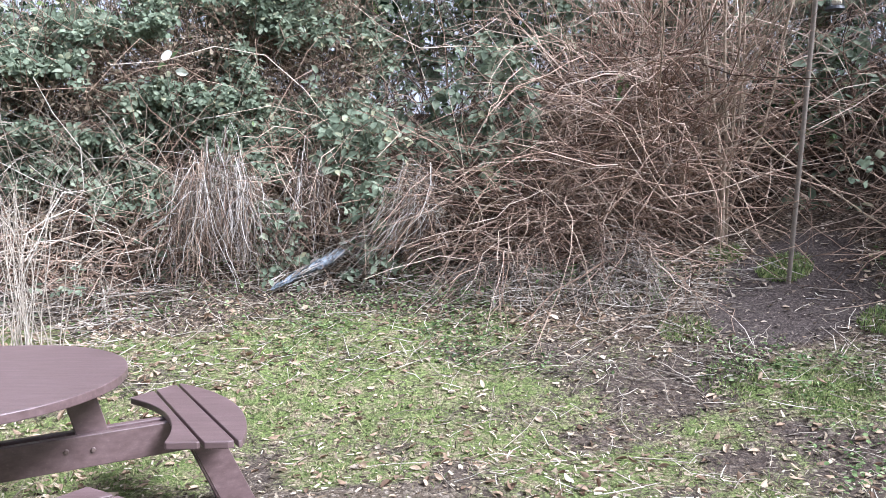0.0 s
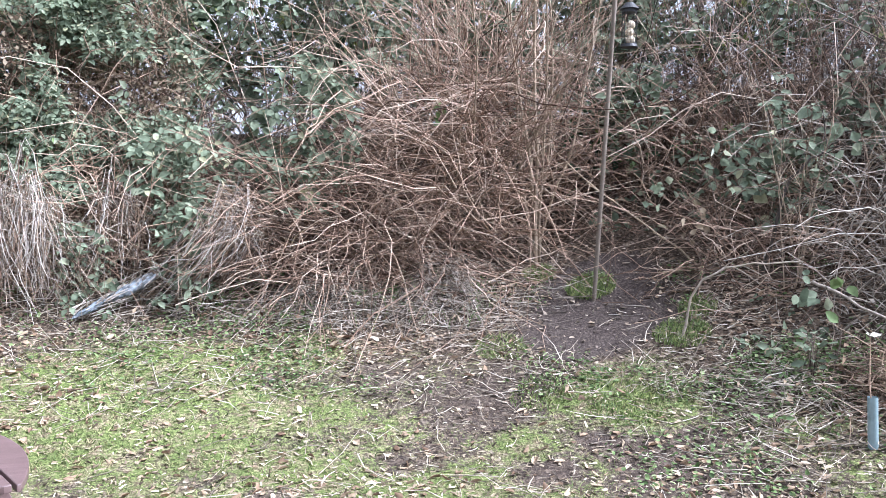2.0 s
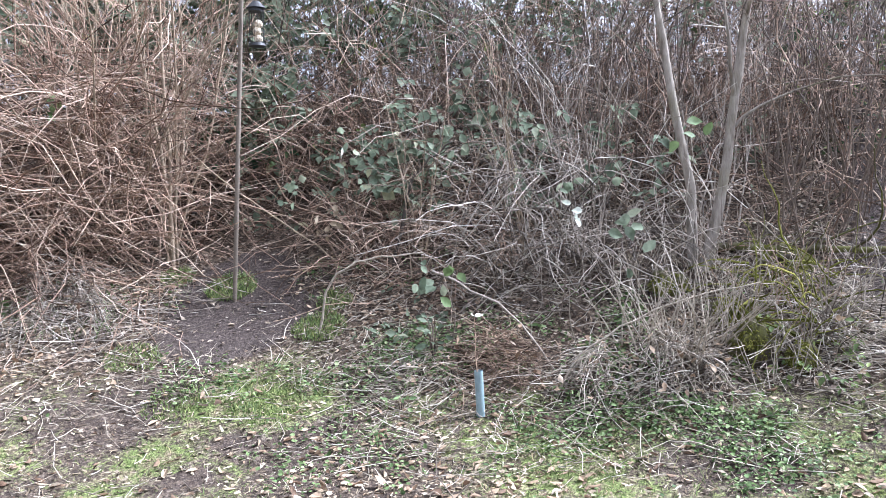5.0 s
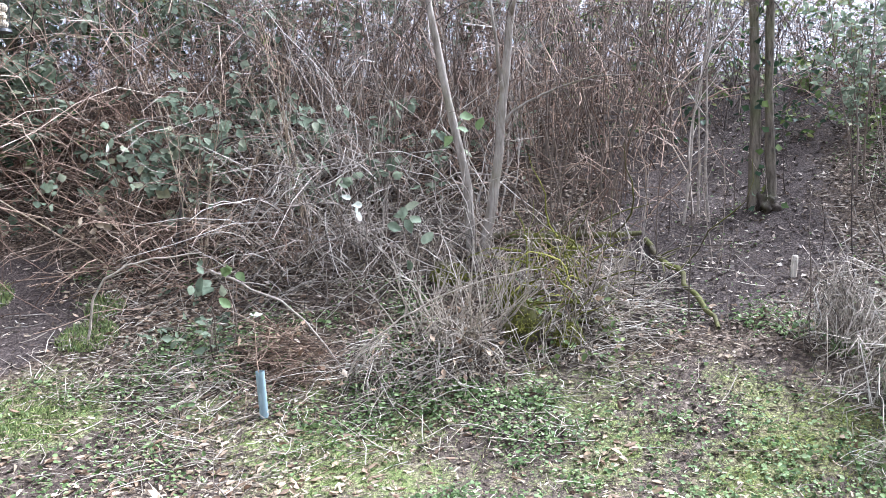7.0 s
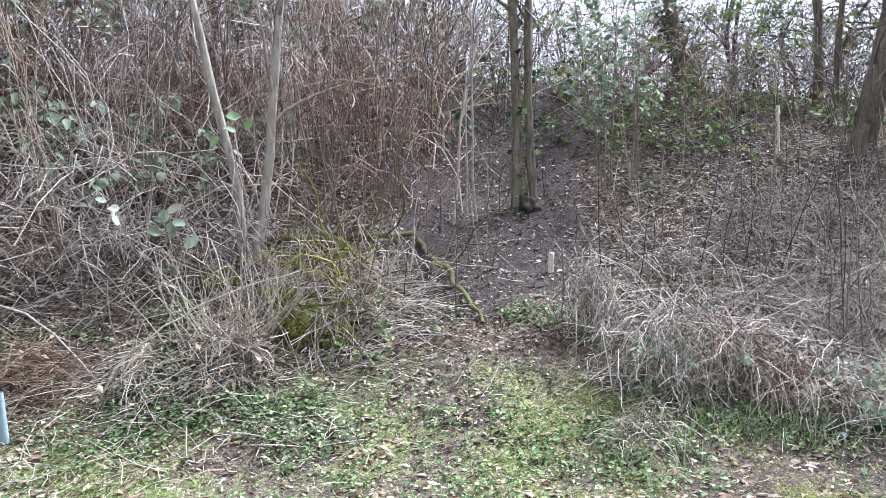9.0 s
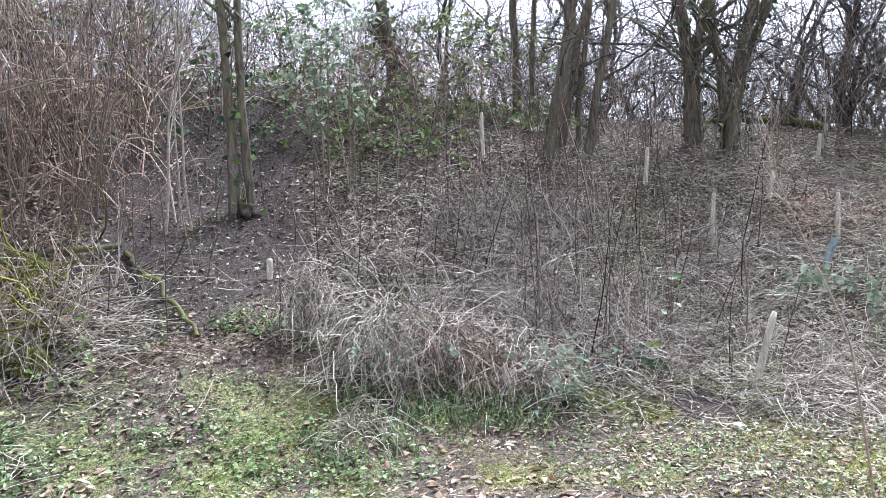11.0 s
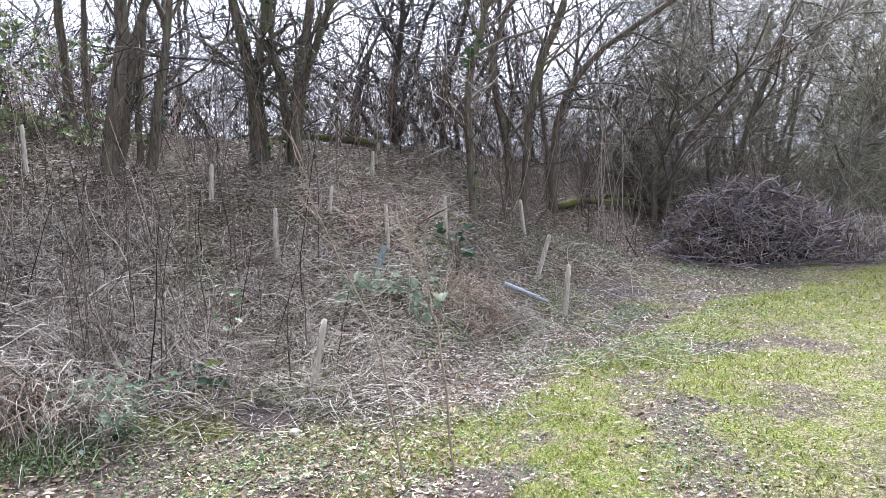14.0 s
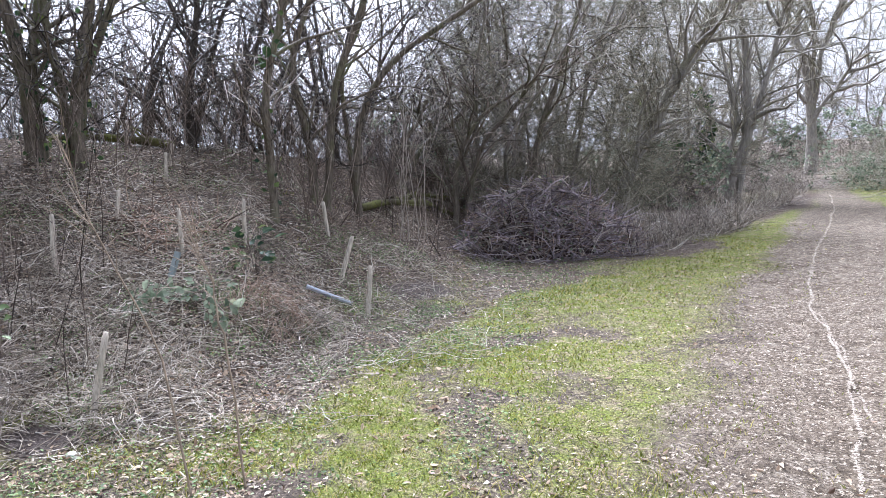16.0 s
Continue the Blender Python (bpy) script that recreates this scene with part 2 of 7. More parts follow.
def grow(start, way, length, k=6, wobble=0.25, lift=0.0):
    """Wandering lines (n, k, 3) from start along way, length metres each; lift bends them up or down."""
    n = len(start)
    p = np.empty((n, k, 3))
    p[:, 0], d = start, unit(np.asarray(way, float))
    step = np.broadcast_to(length, n)[:, None] / (k - 1)
    for i in range(1, k):
        d = unit(d + rng.normal(size=(n, 3)) * wobble + np.array((0, 0, 1.0)) * np.broadcast_to(lift, n)[:, None])
        p[:, i] = p[:, i - 1] + d * step
    return p


def taper(n, k, r0, r1):
    r0, r1 = np.broadcast_to(r0, n)[:, None], np.broadcast_to(r1, n)[:, None]
    return r0 + (r1 - r0) * np.linspace(0, 1, k)[None]


def forks(paths, count, lo=0.3, hi=1.0, spread=0.8):
    """Points on the lines and ways that leave them sideways."""
    n, k, _ = paths.shape
    which, s = rng.integers(0, n, count), rng.uniform(lo, hi, count) * (k - 1)
    i = np.minimum(s.astype(int), k - 2)
    f = (s - i)[:, None]
    a, b = paths[which, i], paths[which, i + 1]
    return a + (b - a) * f, unit(unit(b - a) + unit(rng.normal(size=(count, 3))) * spread), which


# ---- the ground: a lawn and a track below a wooded bank ----
_G = [np.random.default_rng(100 + i).random((64, 64)) for i in range(6)]


def wave(x, y, size, which=0):
    """Smooth noise from -1 to 1 with bumps of about the given size in metres."""
    g, u, v = _G[which], np.asarray(x) / size + 17.3 * which, np.asarray(y) / size + 5.1
    i, j = np.floor(u).astype(int), np.floor(v).astype(int)
    fu, fv = u - i, v - j
    fu, fv = fu * fu * (3 - 2 * fu), fv * fv * (3 - 2 * fv)
    c = lambda a, b: g[a % 64, b % 64]
    return 2 * ((c(i, j) * (1 - fu) + c(i + 1, j) * fu) * (1 - fv) + (c(i, j + 1) * (1 - fu) + c(i + 1, j + 1) * fu) * fv) - 1


# bearing: foot of the bank, a point on its slope (distance, height), its crest (distance, height)
BANK = np.array([
    (-75, 5.2, 8.0, .75, 12.0, 2.1), (-30, 5.0, 7.2, .60, 12.0, 2.2), (0, 4.8, 7.0, .60, 12.0, 2.3), (20, 4.8, 7.0, .62, 12.0, 2.5),
    (35, 4.8, 7.0, .78, 12.0, 2.9), (52, 4.7, 7.0, .93, 11.5, 2.9), (70, 4.7, 8.0, 1.25, 11.0, 2.7), (85, 4.9, 7.5, .85, 10.5, 2.3),
    (96, 5.2, 7.7, .75, 11.0, 1.95), (110, 6.0, 8.6, .65, 12.0, 1.75), (123, 9.5, 12.2, .36, 16.5, 1.35), (133, 16.0, 19.0, .30, 24.0, 1.1),
    (142, 40.0, 50.0, .05, 60.0, .1), (285, 40.0, 50.0, .05, 60.0, .1)])


def bearing(x, y):
    az = np.degrees(np.arctan2(x, y))
    return np.where(az < -75, az + 360, az), np.hypot(x, y)


def ground_z(x, y):
    x, y = np.asarray(x, float), np.asarray(y, float)
    az, d = bearing(x, y)
    d0, d1, z1, dc, zc = (np.interp(az, BANK[:, 0], BANK[:, c]) for c in range(1, 6))
    a, b = np.clip((d - d0) / (d1 - d0), 0, 1), np.clip((d - d1) / (dc - d1), 0, 1)
    z = z1 * a**1.25 + (zc - z1) * b * (1 - 0.12 * b**3) / 0.88
    fade = np.clip((60 - d) / 40, 0, 1)
    rough = 0.35 + 0.65 * np.clip(a * 2, 0, 1)
    return z + fade * (wave(x, y, 1.3) * 0.05 * rough + wave(x, y, 0.45, 1) * 0.022 * rough + wave(x, y, 0.16, 2) * 0.010)


def pol(az, d):
    """A place on the ground by bearing (degrees to the right of +y) and distance."""
    az = np.radians(az)
    x, y = np.sin(az) * d, np.cos(az) * d
    return np.stack([x, y, ground_z(x, y)], -1)


def at(az, d, up=0.0):
    p = pol(float(az), float(d))
    return np.array((p[0], p[1], p[2] + up))


def fade(p, az0, az1, soft=5.0):
    """Keeps places with a chance that fades out towards two bearings."""
    az, _ = bearing(p[:, 0], p[:, 1])
    return p[rng.random(len(p)) < np.clip(np.minimum(az - az0, az1 - az) / soft + 0.25 * wave(p[:, 0], p[:, 1], 0.5, 3), 0, 1)]


def smooth(v, lo, hi):
    s = np.clip((v - lo) / (hi - lo), 0, 1)
    return s * s * (3 - 2 * s)


def track_side(x, y):
    """How far to the right of the track's left edge a place lies, in metres."""
    bend = np.interp(-np.asarray(y), (0, 2.84, 5.23, 10.35, 17.6, 21.0, 25.0, 36.0, 70.0), (1.3, 2.75, 4.45, 7.3, 11.0, 12.9, 15.1, 22.0, 50.0))
    return (bend - x) * 0.86


def lawn_rim(y):
    """Where the lawn by the track meets the litter and weeds of the bank."""
    return np.interp(-np.asarray(y), (-1.0, 0.5, 1.45, 2.03, 3.65, 5.5, 7.94, 9.03, 10.0, 13.0, 15.3, 18.2, 21.0, 36.0), (0.8, 2.9, 4.3, 5.3, 6.5, 7.3, 7.95, 8.1, 8.3, 9.4, 10.5, 11.7, 13.1, 22.5))


def zones(x, y):
    """Shares of grass, bare soil, leaf litter and trodden track at a place."""
    az, d = bearing(x, y)
    n1, n2, n3 = wave(x, y, 1.1, 3), wave(x, y, 0.35, 4), wave(x, y, 2.6, 5)
    foot = np.interp(az, BANK[:, 0], BANK[:, 1])
    slope = smooth(d - foot + n1 * 0.45, 0.8, 1.9)
    # the lawn by the track: a band between the litter of the bank and the trodden earth
    rim, soft = lawn_rim(y), np.interp(d, (6, 10), (1.5, 0.45))
    lawn = (0.82 + 0.1 * n1 + 0.28 * n2) * smooth((rim - x) / soft + n1 * 0.6 + n2 * 0.9, -1.0, 2.2) * (1 - smooth(az, 165, 185)) * smooth(az, 98, 108)
    side = track_side(x, y) + n1 * 0.25 + n2 * 0.3
    track = smooth(side, -0.5, 1.0) * smooth(az, 116, 126) * (1 - smooth(side - np.interp(d, (8, 13, 19, 25), (2.8, 2.3, 1.3, 0.6)), 0.0, 0.7) * smooth(d, 7, 11))
    lawn = lawn * (1 - 0.45 * smooth(side, -1.6, -0.2) * smooth(14 - d, 0, 5))
    left = smooth(42 - az + n1 * 8, 0, 20)
    high = smooth(d - foot + n1 * 0.45, 1.2, 2.2)
    near = left * (0.64 - 0.1 * smooth(az, 6, 18) + 0.14 * n3 + 0.24 * n1 + 0.36 * n2) * (1 - (slope + (high - slope) * (1 - smooth(az, 4, 14))) * 0.85)
    between = (0.1 + 0.08 * smooth(az, 58, 64) * (1 - smooth(az, 74, 80)) + 0.1 * smooth(az, 92, 100) + 0.14 * smooth(az, 28, 40) * (1 - smooth(az, 84, 100)) + 0.25 * n1 + 0.2 * n2) * (1 - slope)
    grass = np.clip(np.maximum(lawn, np.maximum(near, between)), 0, 1) * (1 - track * (0.85 - 0.35 * n2))
    far = smooth(d, 24, 34)
    grass, track = grass * (1 - 0.6 * far), track * (1 - 0.95 * far)
    # bare soil round the feeder, trodden out towards the lawn
    px, py = x - 2.7, y - 6.32
    patch = 1 - smooth(np.hypot(px * 0.95 - py * 0.3, py * 0.85 + px * 0.1) + n2 * 0.16 + n1 * 0.12, 0.4, 0.78)
    tx, ty = x - 2.1, y - 5.75
    tail = 0.18 * (1 - smooth(np.hypot((tx * 0.8 + ty * 0.6) * 0.75, (ty * 0.8 - tx * 0.6) * 1.5) + n2 * 0.3, 0.25, 0.75))
    spot = 0.4 * (1 - smooth(np.hypot(x - 2.15, (y - 4.75) * 1.4) + n2 * 0.15, 0.05, 0.26))
    under = 1 - smooth(np.hypot((x + 0.2) * 0.8, y - 3.75) + n2 * 0.25, 0.35, 0.9)
    scrape = 0.9 * (1 - smooth(np.minimum(np.hypot(x - 5.55, y + 0.8), np.hypot(x - 8.0, (y + 5.0) * 0.7) * 0.6) + n2 * 0.06, 0.1, 0.26))
    patch = np.maximum(np.maximum(patch, scrape), np.maximum(tail, spot))
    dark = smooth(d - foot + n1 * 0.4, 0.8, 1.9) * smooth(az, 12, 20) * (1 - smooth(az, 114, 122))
    # path: trodden dark soil, weighted further to stand for the thicket's shade
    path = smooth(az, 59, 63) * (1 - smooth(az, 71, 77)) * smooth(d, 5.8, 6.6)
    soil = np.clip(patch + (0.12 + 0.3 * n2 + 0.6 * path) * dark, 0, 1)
    track = np.maximum(track, under * 0.62)
    litter = np.clip(path + slope * 0.8 + 0.45 + 0.3 * n3 + 0.2 * n2 - grass * 0.45 - patch, 0, 1)
    return np.stack([grass * (1 - patch) * (1 - under * 0.75), soil, litter * (1 - track), track], -1)


def ground_material():
    k = Nodes("lawn_soil_and_litter")
    z = k.n("Attribute")
    z.attribute_name = "cover"
    s = k.n("SeparateColor")
    k.l(z.outputs["Color"], s.inputs[0])
    fine, mid, big = k.noise(55, 8, 0.78), k.noise(14, 6, 0.7), k.noise(1.7, 4)
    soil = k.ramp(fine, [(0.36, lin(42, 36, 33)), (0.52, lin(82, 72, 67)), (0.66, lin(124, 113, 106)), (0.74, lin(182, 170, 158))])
    moss = k.ramp(fine, [(0.34, lin(46, 48, 20)), (0.5, lin(98, 106, 42)), (0.66, lin(146, 150, 70))])
    moss = k.mix(k.ramp(k.noise(7, 7, 0.75), [(0.46, (0, 0, 0, 1)), (0.62, (0.9, 0.9, 0.9, 1))]), moss, k.ramp(fine, [(0.36, lin(62, 52, 40)), (0.5, lin(124, 109, 88)), (0.64, lin(186, 171, 144))]))

    xyz = k.n("SeparateXYZ")
    k.l(k.n("TexCoord").outputs["Object"], xyz.inputs[0])
    shade = k.n("MapRange", From_Min=0.5, From_Max=3.0)
    k.l(xyz.outputs[1], shade.inputs[0])
    cool = k.ramp(fine, [(0.34, lin(46, 52, 28)), (0.5, lin(100, 112, 62)), (0.66, lin(150, 158, 100))])
    moss = k.mix(shade.outputs[0], moss, k.mix(k.ramp(k.noise(9, 7, 0.75), [(0.46, (0, 0, 0, 1)), (0.62, (0.9, 0.9, 0.9, 1))]), cool, k.ramp(fine, [(0.36, lin(62, 52, 40)), (0.5, lin(128, 112, 92)), (0.64, lin(188, 172, 148))])))

    def flakes(scale):
        """Overlapping fallen leaves, each of one colour, with dark gaps."""
        warp = k.n("TexNoise", Scale=scale * 0.7, Detail=3.0)
        k.l(k.n("TexCoord").outputs["Object"], warp.inputs["Vector"])
        shift = k.mix(0.035, k.n("TexCoord").outputs["Object"], warp.outputs["Color"], "ADD")
        v = k.n("TexVoronoi", Scale=scale)
        k.l(shift, v.inputs["Vector"])
        pick = k.n("SeparateColor")
        k.l(v.outputs["Color"], pick.inputs[0])
        own = k.ramp(pick.outputs[0], [(0.0, lin(26, 21, 17)), (0.3, lin(60, 48, 40)), (0.6, lin(98, 83, 71)), (0.9, lin(150, 132, 115)), (1.0, lin(206, 190, 170))])
        return k.mix(1.0, own, k.ramp(v.outputs["Distance"], [(0.35, (1, 1, 1, 1)), (0.75, (0.3, 0.3, 0.3, 1))]), "MULTIPLY"), pick.outputs[1]

    large, pick = flakes(34.0)
    small, _ = flakes(70.0)
    leaf = k.mix(k.ramp(pick, [(0.45, (0, 0, 0, 1)), (0.55, (1, 1, 1, 1))]), large, small)
    leaf = k.mix(0.3, leaf, k.ramp(k.noise(30, 8, 0.8), [(0.38, lin(30, 24, 19)), (0.48, lin(84, 70, 58)), (0.56, lin(144, 126, 106)), (0.66, lin(208, 192, 168))]))
    mud = k.ramp(k.noise(8, 7, 0.72), [(0.34, lin(76, 65, 53)), (0.5, lin(120, 107, 92)), (0.68, lin(158, 146, 130))])
    mud = k.mix(k.ramp(fine, [(0.43, (1, 1, 1, 1)), (0.55, (0, 0, 0, 1))]), mud, lin(66, 55, 44))
    mud = k.mix(k.ramp(k.noise(34, 6, 0.7), [(0.55, (0, 0, 0, 1)), (0.64, (0.9, 0.9, 0.9, 1))]), mud, lin(196, 183, 166))
    edge = lambda f, lo, hi: k.ramp(f, [(lo, (0, 0, 0, 1)), (hi, (1, 1, 1, 1))])
    add = lambda a, b: k.mix(1.0, a, b, "ADD")
    ragged = k.mix(0.5, k.ramp(mid, [(0.25, (0, 0, 0, 1)), (0.75, (1, 1, 1, 1))]), k.ramp(fine, [(0.25, (0, 0, 0, 1)), (0.75, (1, 1, 1, 1))]))

    def share(sock):
        sub = k.n("Math")
        sub.operation = "ADD"
        k.l(sock, sub.inputs[0])
        bw = k.n("RGBToBW")
        k.l(ragged, bw.inputs[0])
        k.l(bw.outputs[0], sub.inputs[1])
        return edge(sub.outputs[0], 0.78, 1.06)

    col = k.mix(share(s.outputs[2]), k.mix(0.5, soil, leaf), leaf)
    col = k.mix(share(s.outputs[0]), col, moss)
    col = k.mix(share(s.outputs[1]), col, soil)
    col = k.mix(share(z.outputs["Alpha"]), col, mud)
    col = k.mix(1.0, col, k.ramp(big, [(0.3, (0.78, 0.78, 0.78, 1)), (0.7, (1, 1, 1, 1))]), "MULTIPLY")
    k.bump(k.mix(0.5, k.ramp(fine, [(0, (0, 0, 0, 1)), (1, (1, 1, 1, 1))]), k.ramp(mid, [(0, (0, 0, 0, 1)), (1, (1, 1, 1, 1))])), 1.0, 0.05)
    return k.done(col, 0.95, 0.15)


def build_ground():
    az = np.unique(np.r_[np.arange(-45, 165, 0.8), np.arange(165, 315.1, 3.0)])[:-1]
    az = az[az < 315]
    d = np.r_[0.25, 1.0, 1.8, np.arange(2.4, 8.0, 0.055), np.arange(8.0, 14, 0.11), np.geomspace(14, 3000, 70)]
    A, D = np.meshgrid(np.radians(az), d, indexing="ij")
    x, y = np.sin(A) * D, np.cos(A) * D
    z = ground_z(x, y)
    ruts = track_side(x, y)
    z -= np.where(ruts > 0, 0.02 * np.exp(-((ruts - 0.75) / 0.2) ** 2) + 0.02 * np.exp(-((ruts - 1.9) / 0.25) ** 2), 0) * (D < 40) * (y < -2)
    z += np.where((ruts > -0.2) & (ruts < 3.5) & (y < -1.5), wave(x, y, 0.13, 4) * 0.013 + wave(x, y, 0.3, 3) * 0.012, 0) * (D < 25)
    na, nd = A.shape
    idx = np.arange(na * nd).reshape(na, nd)
    b = np.roll(idx, -1, 0)
    quads = np.stack([idx[:, :-1], idx[:, 1:], b[:, 1:], b[:, :-1]], -1).reshape(-1, 4)
    verts = np.concatenate([np.stack([x, y, z], -1).reshape(-1, 3), [[0, 0, 0]]])
    ring = np.stack([idx[:, 0], np.roll(idx[:, 0], -1), np.full(na, na * nd)], -1)
    me = mesh_of("ground", verts, [quads, ring], True)
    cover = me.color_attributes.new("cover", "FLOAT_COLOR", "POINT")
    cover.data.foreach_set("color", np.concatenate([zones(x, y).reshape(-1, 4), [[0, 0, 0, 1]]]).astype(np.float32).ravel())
    return tagged(part("ground", me, ground_material()), "leaf-strewn lawn and earth bank with a trodden track", "ground", kind="structure")


build_ground()


def scatter(n, az0, az1, d0, d1, power=1.0):
    """Random places on the ground between two bearings and two distances."""
    d = np.sqrt(rng.uniform(d0**2, d1**2, n)) if power == 1.0 else d0 + (d1 - d0) * rng.random(n) ** power
    return pol(rng.uniform(az0, az1, n), d)


def stuff(name, me, material, label, category):
    return tagged(part(name, me, material), label, category, kind="stuff")


# ---- cover of the ground: blades, herbs, fallen leaves, straw ----
def lay_grass():
    p = np.concatenate([scatter(90000, -34, 48, 2.9, 7.6, 1.2), scatter(230000, 100, 150, 3.2, 16.0, 1.4), scatter(40000, 40, 110, 3.2, 5.6)])
    w = zones(p[:, 0], p[:, 1])
    az, d = bearing(p[:, 0], p[:, 1])
    keep = rng.random(len(p)) < np.clip(w[:, 0] ** 1.5 * 0.8 - 0.04 + 0.1 * (wave(p[:, 0], p[:, 1], 0.3, 2) > 0.2), 0, 1) * (1 - w[:, 1]) * (1 - 0.85 * w[:, 3])
    p, d = p[keep], d[keep]
    n = len(p)
    h = rng.uniform(0.010, 0.032, n) * (1 + 0.5 * wave(p[:, 0], p[:, 1], 0.5, 1))
    lean = unit(rng.normal(size=(n, 3)) * (1, 1, 0)) * rng.uniform(0.5, 1.8, n)[:, None]
    wide, bright = rng.uniform(0.003, 0.0075, n) * (0.7 + d * 0.06), p[:, 1] < 1.5
    stuff("grass", blade_mesh("grass", p[bright], lean[bright], h[bright], wide[bright]), M_GRASS, "short yellow-green grass of the lawn by the track", "grass")
    stuff("grass", blade_mesh("grass", p[~bright], lean[~bright], h[~bright], wide[~bright]), M_SHADE_GRASS, "short green grass with moss on the lawn", "grass")


def lay_herbs():
    p = np.concatenate([fade(scatter(52000, 24, 90, 3.4, 6.4), 24, 90, 16), fade(scatter(7000, 66, 104, 4.4, 5.9), 66, 104, 14), fade(scatter(27000, 60, 126, 5.8, 10.5), 60, 126, 8), fade(scatter(12000, -10, 38, 5.7, 7.3), -10, 38, 8), fade(scatter(15000, 98, 130, 6.6, 12.5), 98, 130, 4), fade(scatter(15000, 92, 130, 4.2, 9.0), 92, 130, 5),
                        scatter(2500, 20, 40, 5.6, 7.4), fade(scatter(9000, 114, 137, 7.6, 11.8), 114, 137, 5), fade(scatter(9000, 43, 67, 5.3, 6.7), 43, 67, 6), scatter(4500, -30, 16, 6.2, 7.4), fade(scatter(9000, 74, 108, 5.6, 8.2), 74, 108, 6)])
    keep = rng.random(len(p)) < smooth(wave(p[:, 0], p[:, 1], 0.55, 1) + 0.6 * wave(p[:, 0], p[:, 1], 0.2, 2), -0.35, 0.7)
    w = zones(p[:, 0], p[:, 1])
    keep &= rng.random(len(p)) > w[:, 1] * 1.2
    p = np.concatenate([p[keep], fade(scatter(2000, 58, 78, 3.7, 5.7), 58, 78, 6)])
    n = len(p)
    p[:, 2] += rng.uniform(0.01, 0.11, n) * rng.random(n)
    way = unit(rng.normal(size=(n, 3)) * (1, 1, 0.25))
    size = rng.uniform(0.014, 0.034, n) * np.where(bearing(p[:, 0], p[:, 1])[0] > 84, 0.75, 1)
    return stuff("ground_herbs", leaf_mesh("ground_herbs", p, way, unit(rng.normal(size=(n, 3)) * 0.6 + (0, 0, 1)), size, size * 0.8, oval=True), M_HERB, "low green weeds and ivy along the foot of the bank", "weeds")


def lay_leaves(name, p, lo, hi, material, label):
    n = len(p)
    p = p + np.stack([0 * p[:, 0], 0 * p[:, 0], rng.uniform(0.002, 0.012, n)], -1)
    way = unit(rng.normal(size=(n, 3)) * (1, 1, 0.3))
    size = rng.uniform(lo, hi, n) * np.where(bearing(p[:, 0], p[:, 1])[0] > 90, 0.7, 1)
    return stuff(name, leaf_mesh(name, p, way, unit(rng.normal(size=(n, 3)) * 0.32 + (0, 0, 1)), size, size * rng.uniform(0.35, 0.75, n), rng.choice([-0.3, 0.25, 0.45], n)[:, None], name != "bank_leaves", name == "bank_leaves"), material, label, "fallen leaves")


def lay_litter():
    p = np.concatenate([scatter(22000, -34, 42, 2.9, 7.6), scatter(9000, 40, 112, 3.3, 6.4), scatter(19000, 90, 150, 3.3, 12.0, 1.4), fade(scatter(9000, 90, 128, 4.2, 9.5), 90, 128, 6)])
    w = zones(p[:, 0], p[:, 1])
    drift = smooth(wave(p[:, 0], p[:, 1], 0.7, 5) + 0.5 * wave(p[:, 0], p[:, 1], 0.25, 3), -0.5, 0.9)
    lay_leaves("fallen_leaves", p[rng.random(len(p)) < np.clip(0.06 + 0.62 * drift * (0.3 + w[:, 2]), 0, 1) * (1 - 0.3 * w[:, 0]) * (1 - 0.98 * w[:, 3]) * (1 - 0.95 * w[:, 0] * (bearing(p[:, 0], p[:, 1])[0] > 112)) * (1 - 0.92 * w[:, 1])], 0.025, 0.075, M_LITTER, "pale dry oak leaves strewn over grass and moss")
    p = np.concatenate([scatter(2200, -30, 42, 2.9, 6.6), scatter(3600, 34, 112, 3.0, 5.2), scatter(300, 100, 122, 3.2, 5.5)])
    w = zones(p[:, 0], p[:, 1])
    p = p[(wave(p[:, 0], p[:, 1], 0.5, 2) + 0.7 * wave(p[:, 0], p[:, 1], 0.18, 4) + rng.normal(size=len(p)) * 0.5 > 0.45) & (rng.random(len(p)) > w[:, 1] + w[:, 3])]
    lay_leaves("large_fallen_leaves", p, 0.035, 0.075, M_LITTER, "large pale oak leaves drifted together on the grass")
    p = np.concatenate([scatter(32000, 12, 130, 5.4, 12.5), scatter(26000, 56, 116, 5.3, 9.5), scatter(24000, 94, 130, 4.2, 13.0)])
    w = zones(p[:, 0], p[:, 1])
    b = bearing(p[:, 0], p[:, 1])[0]
    lay_leaves("bank_leaves", p[rng.random(len(p)) < (1 - 0.6 * smooth(b, 58, 63) * (1 - smooth(b, 71, 77))) * np.clip(0.2 + w[:, 2] - w[:, 0] * 0.6, 0, 1)], 0.02, 0.058, M_DARK_LITTER, "damp brown leaf litter covering the bank")


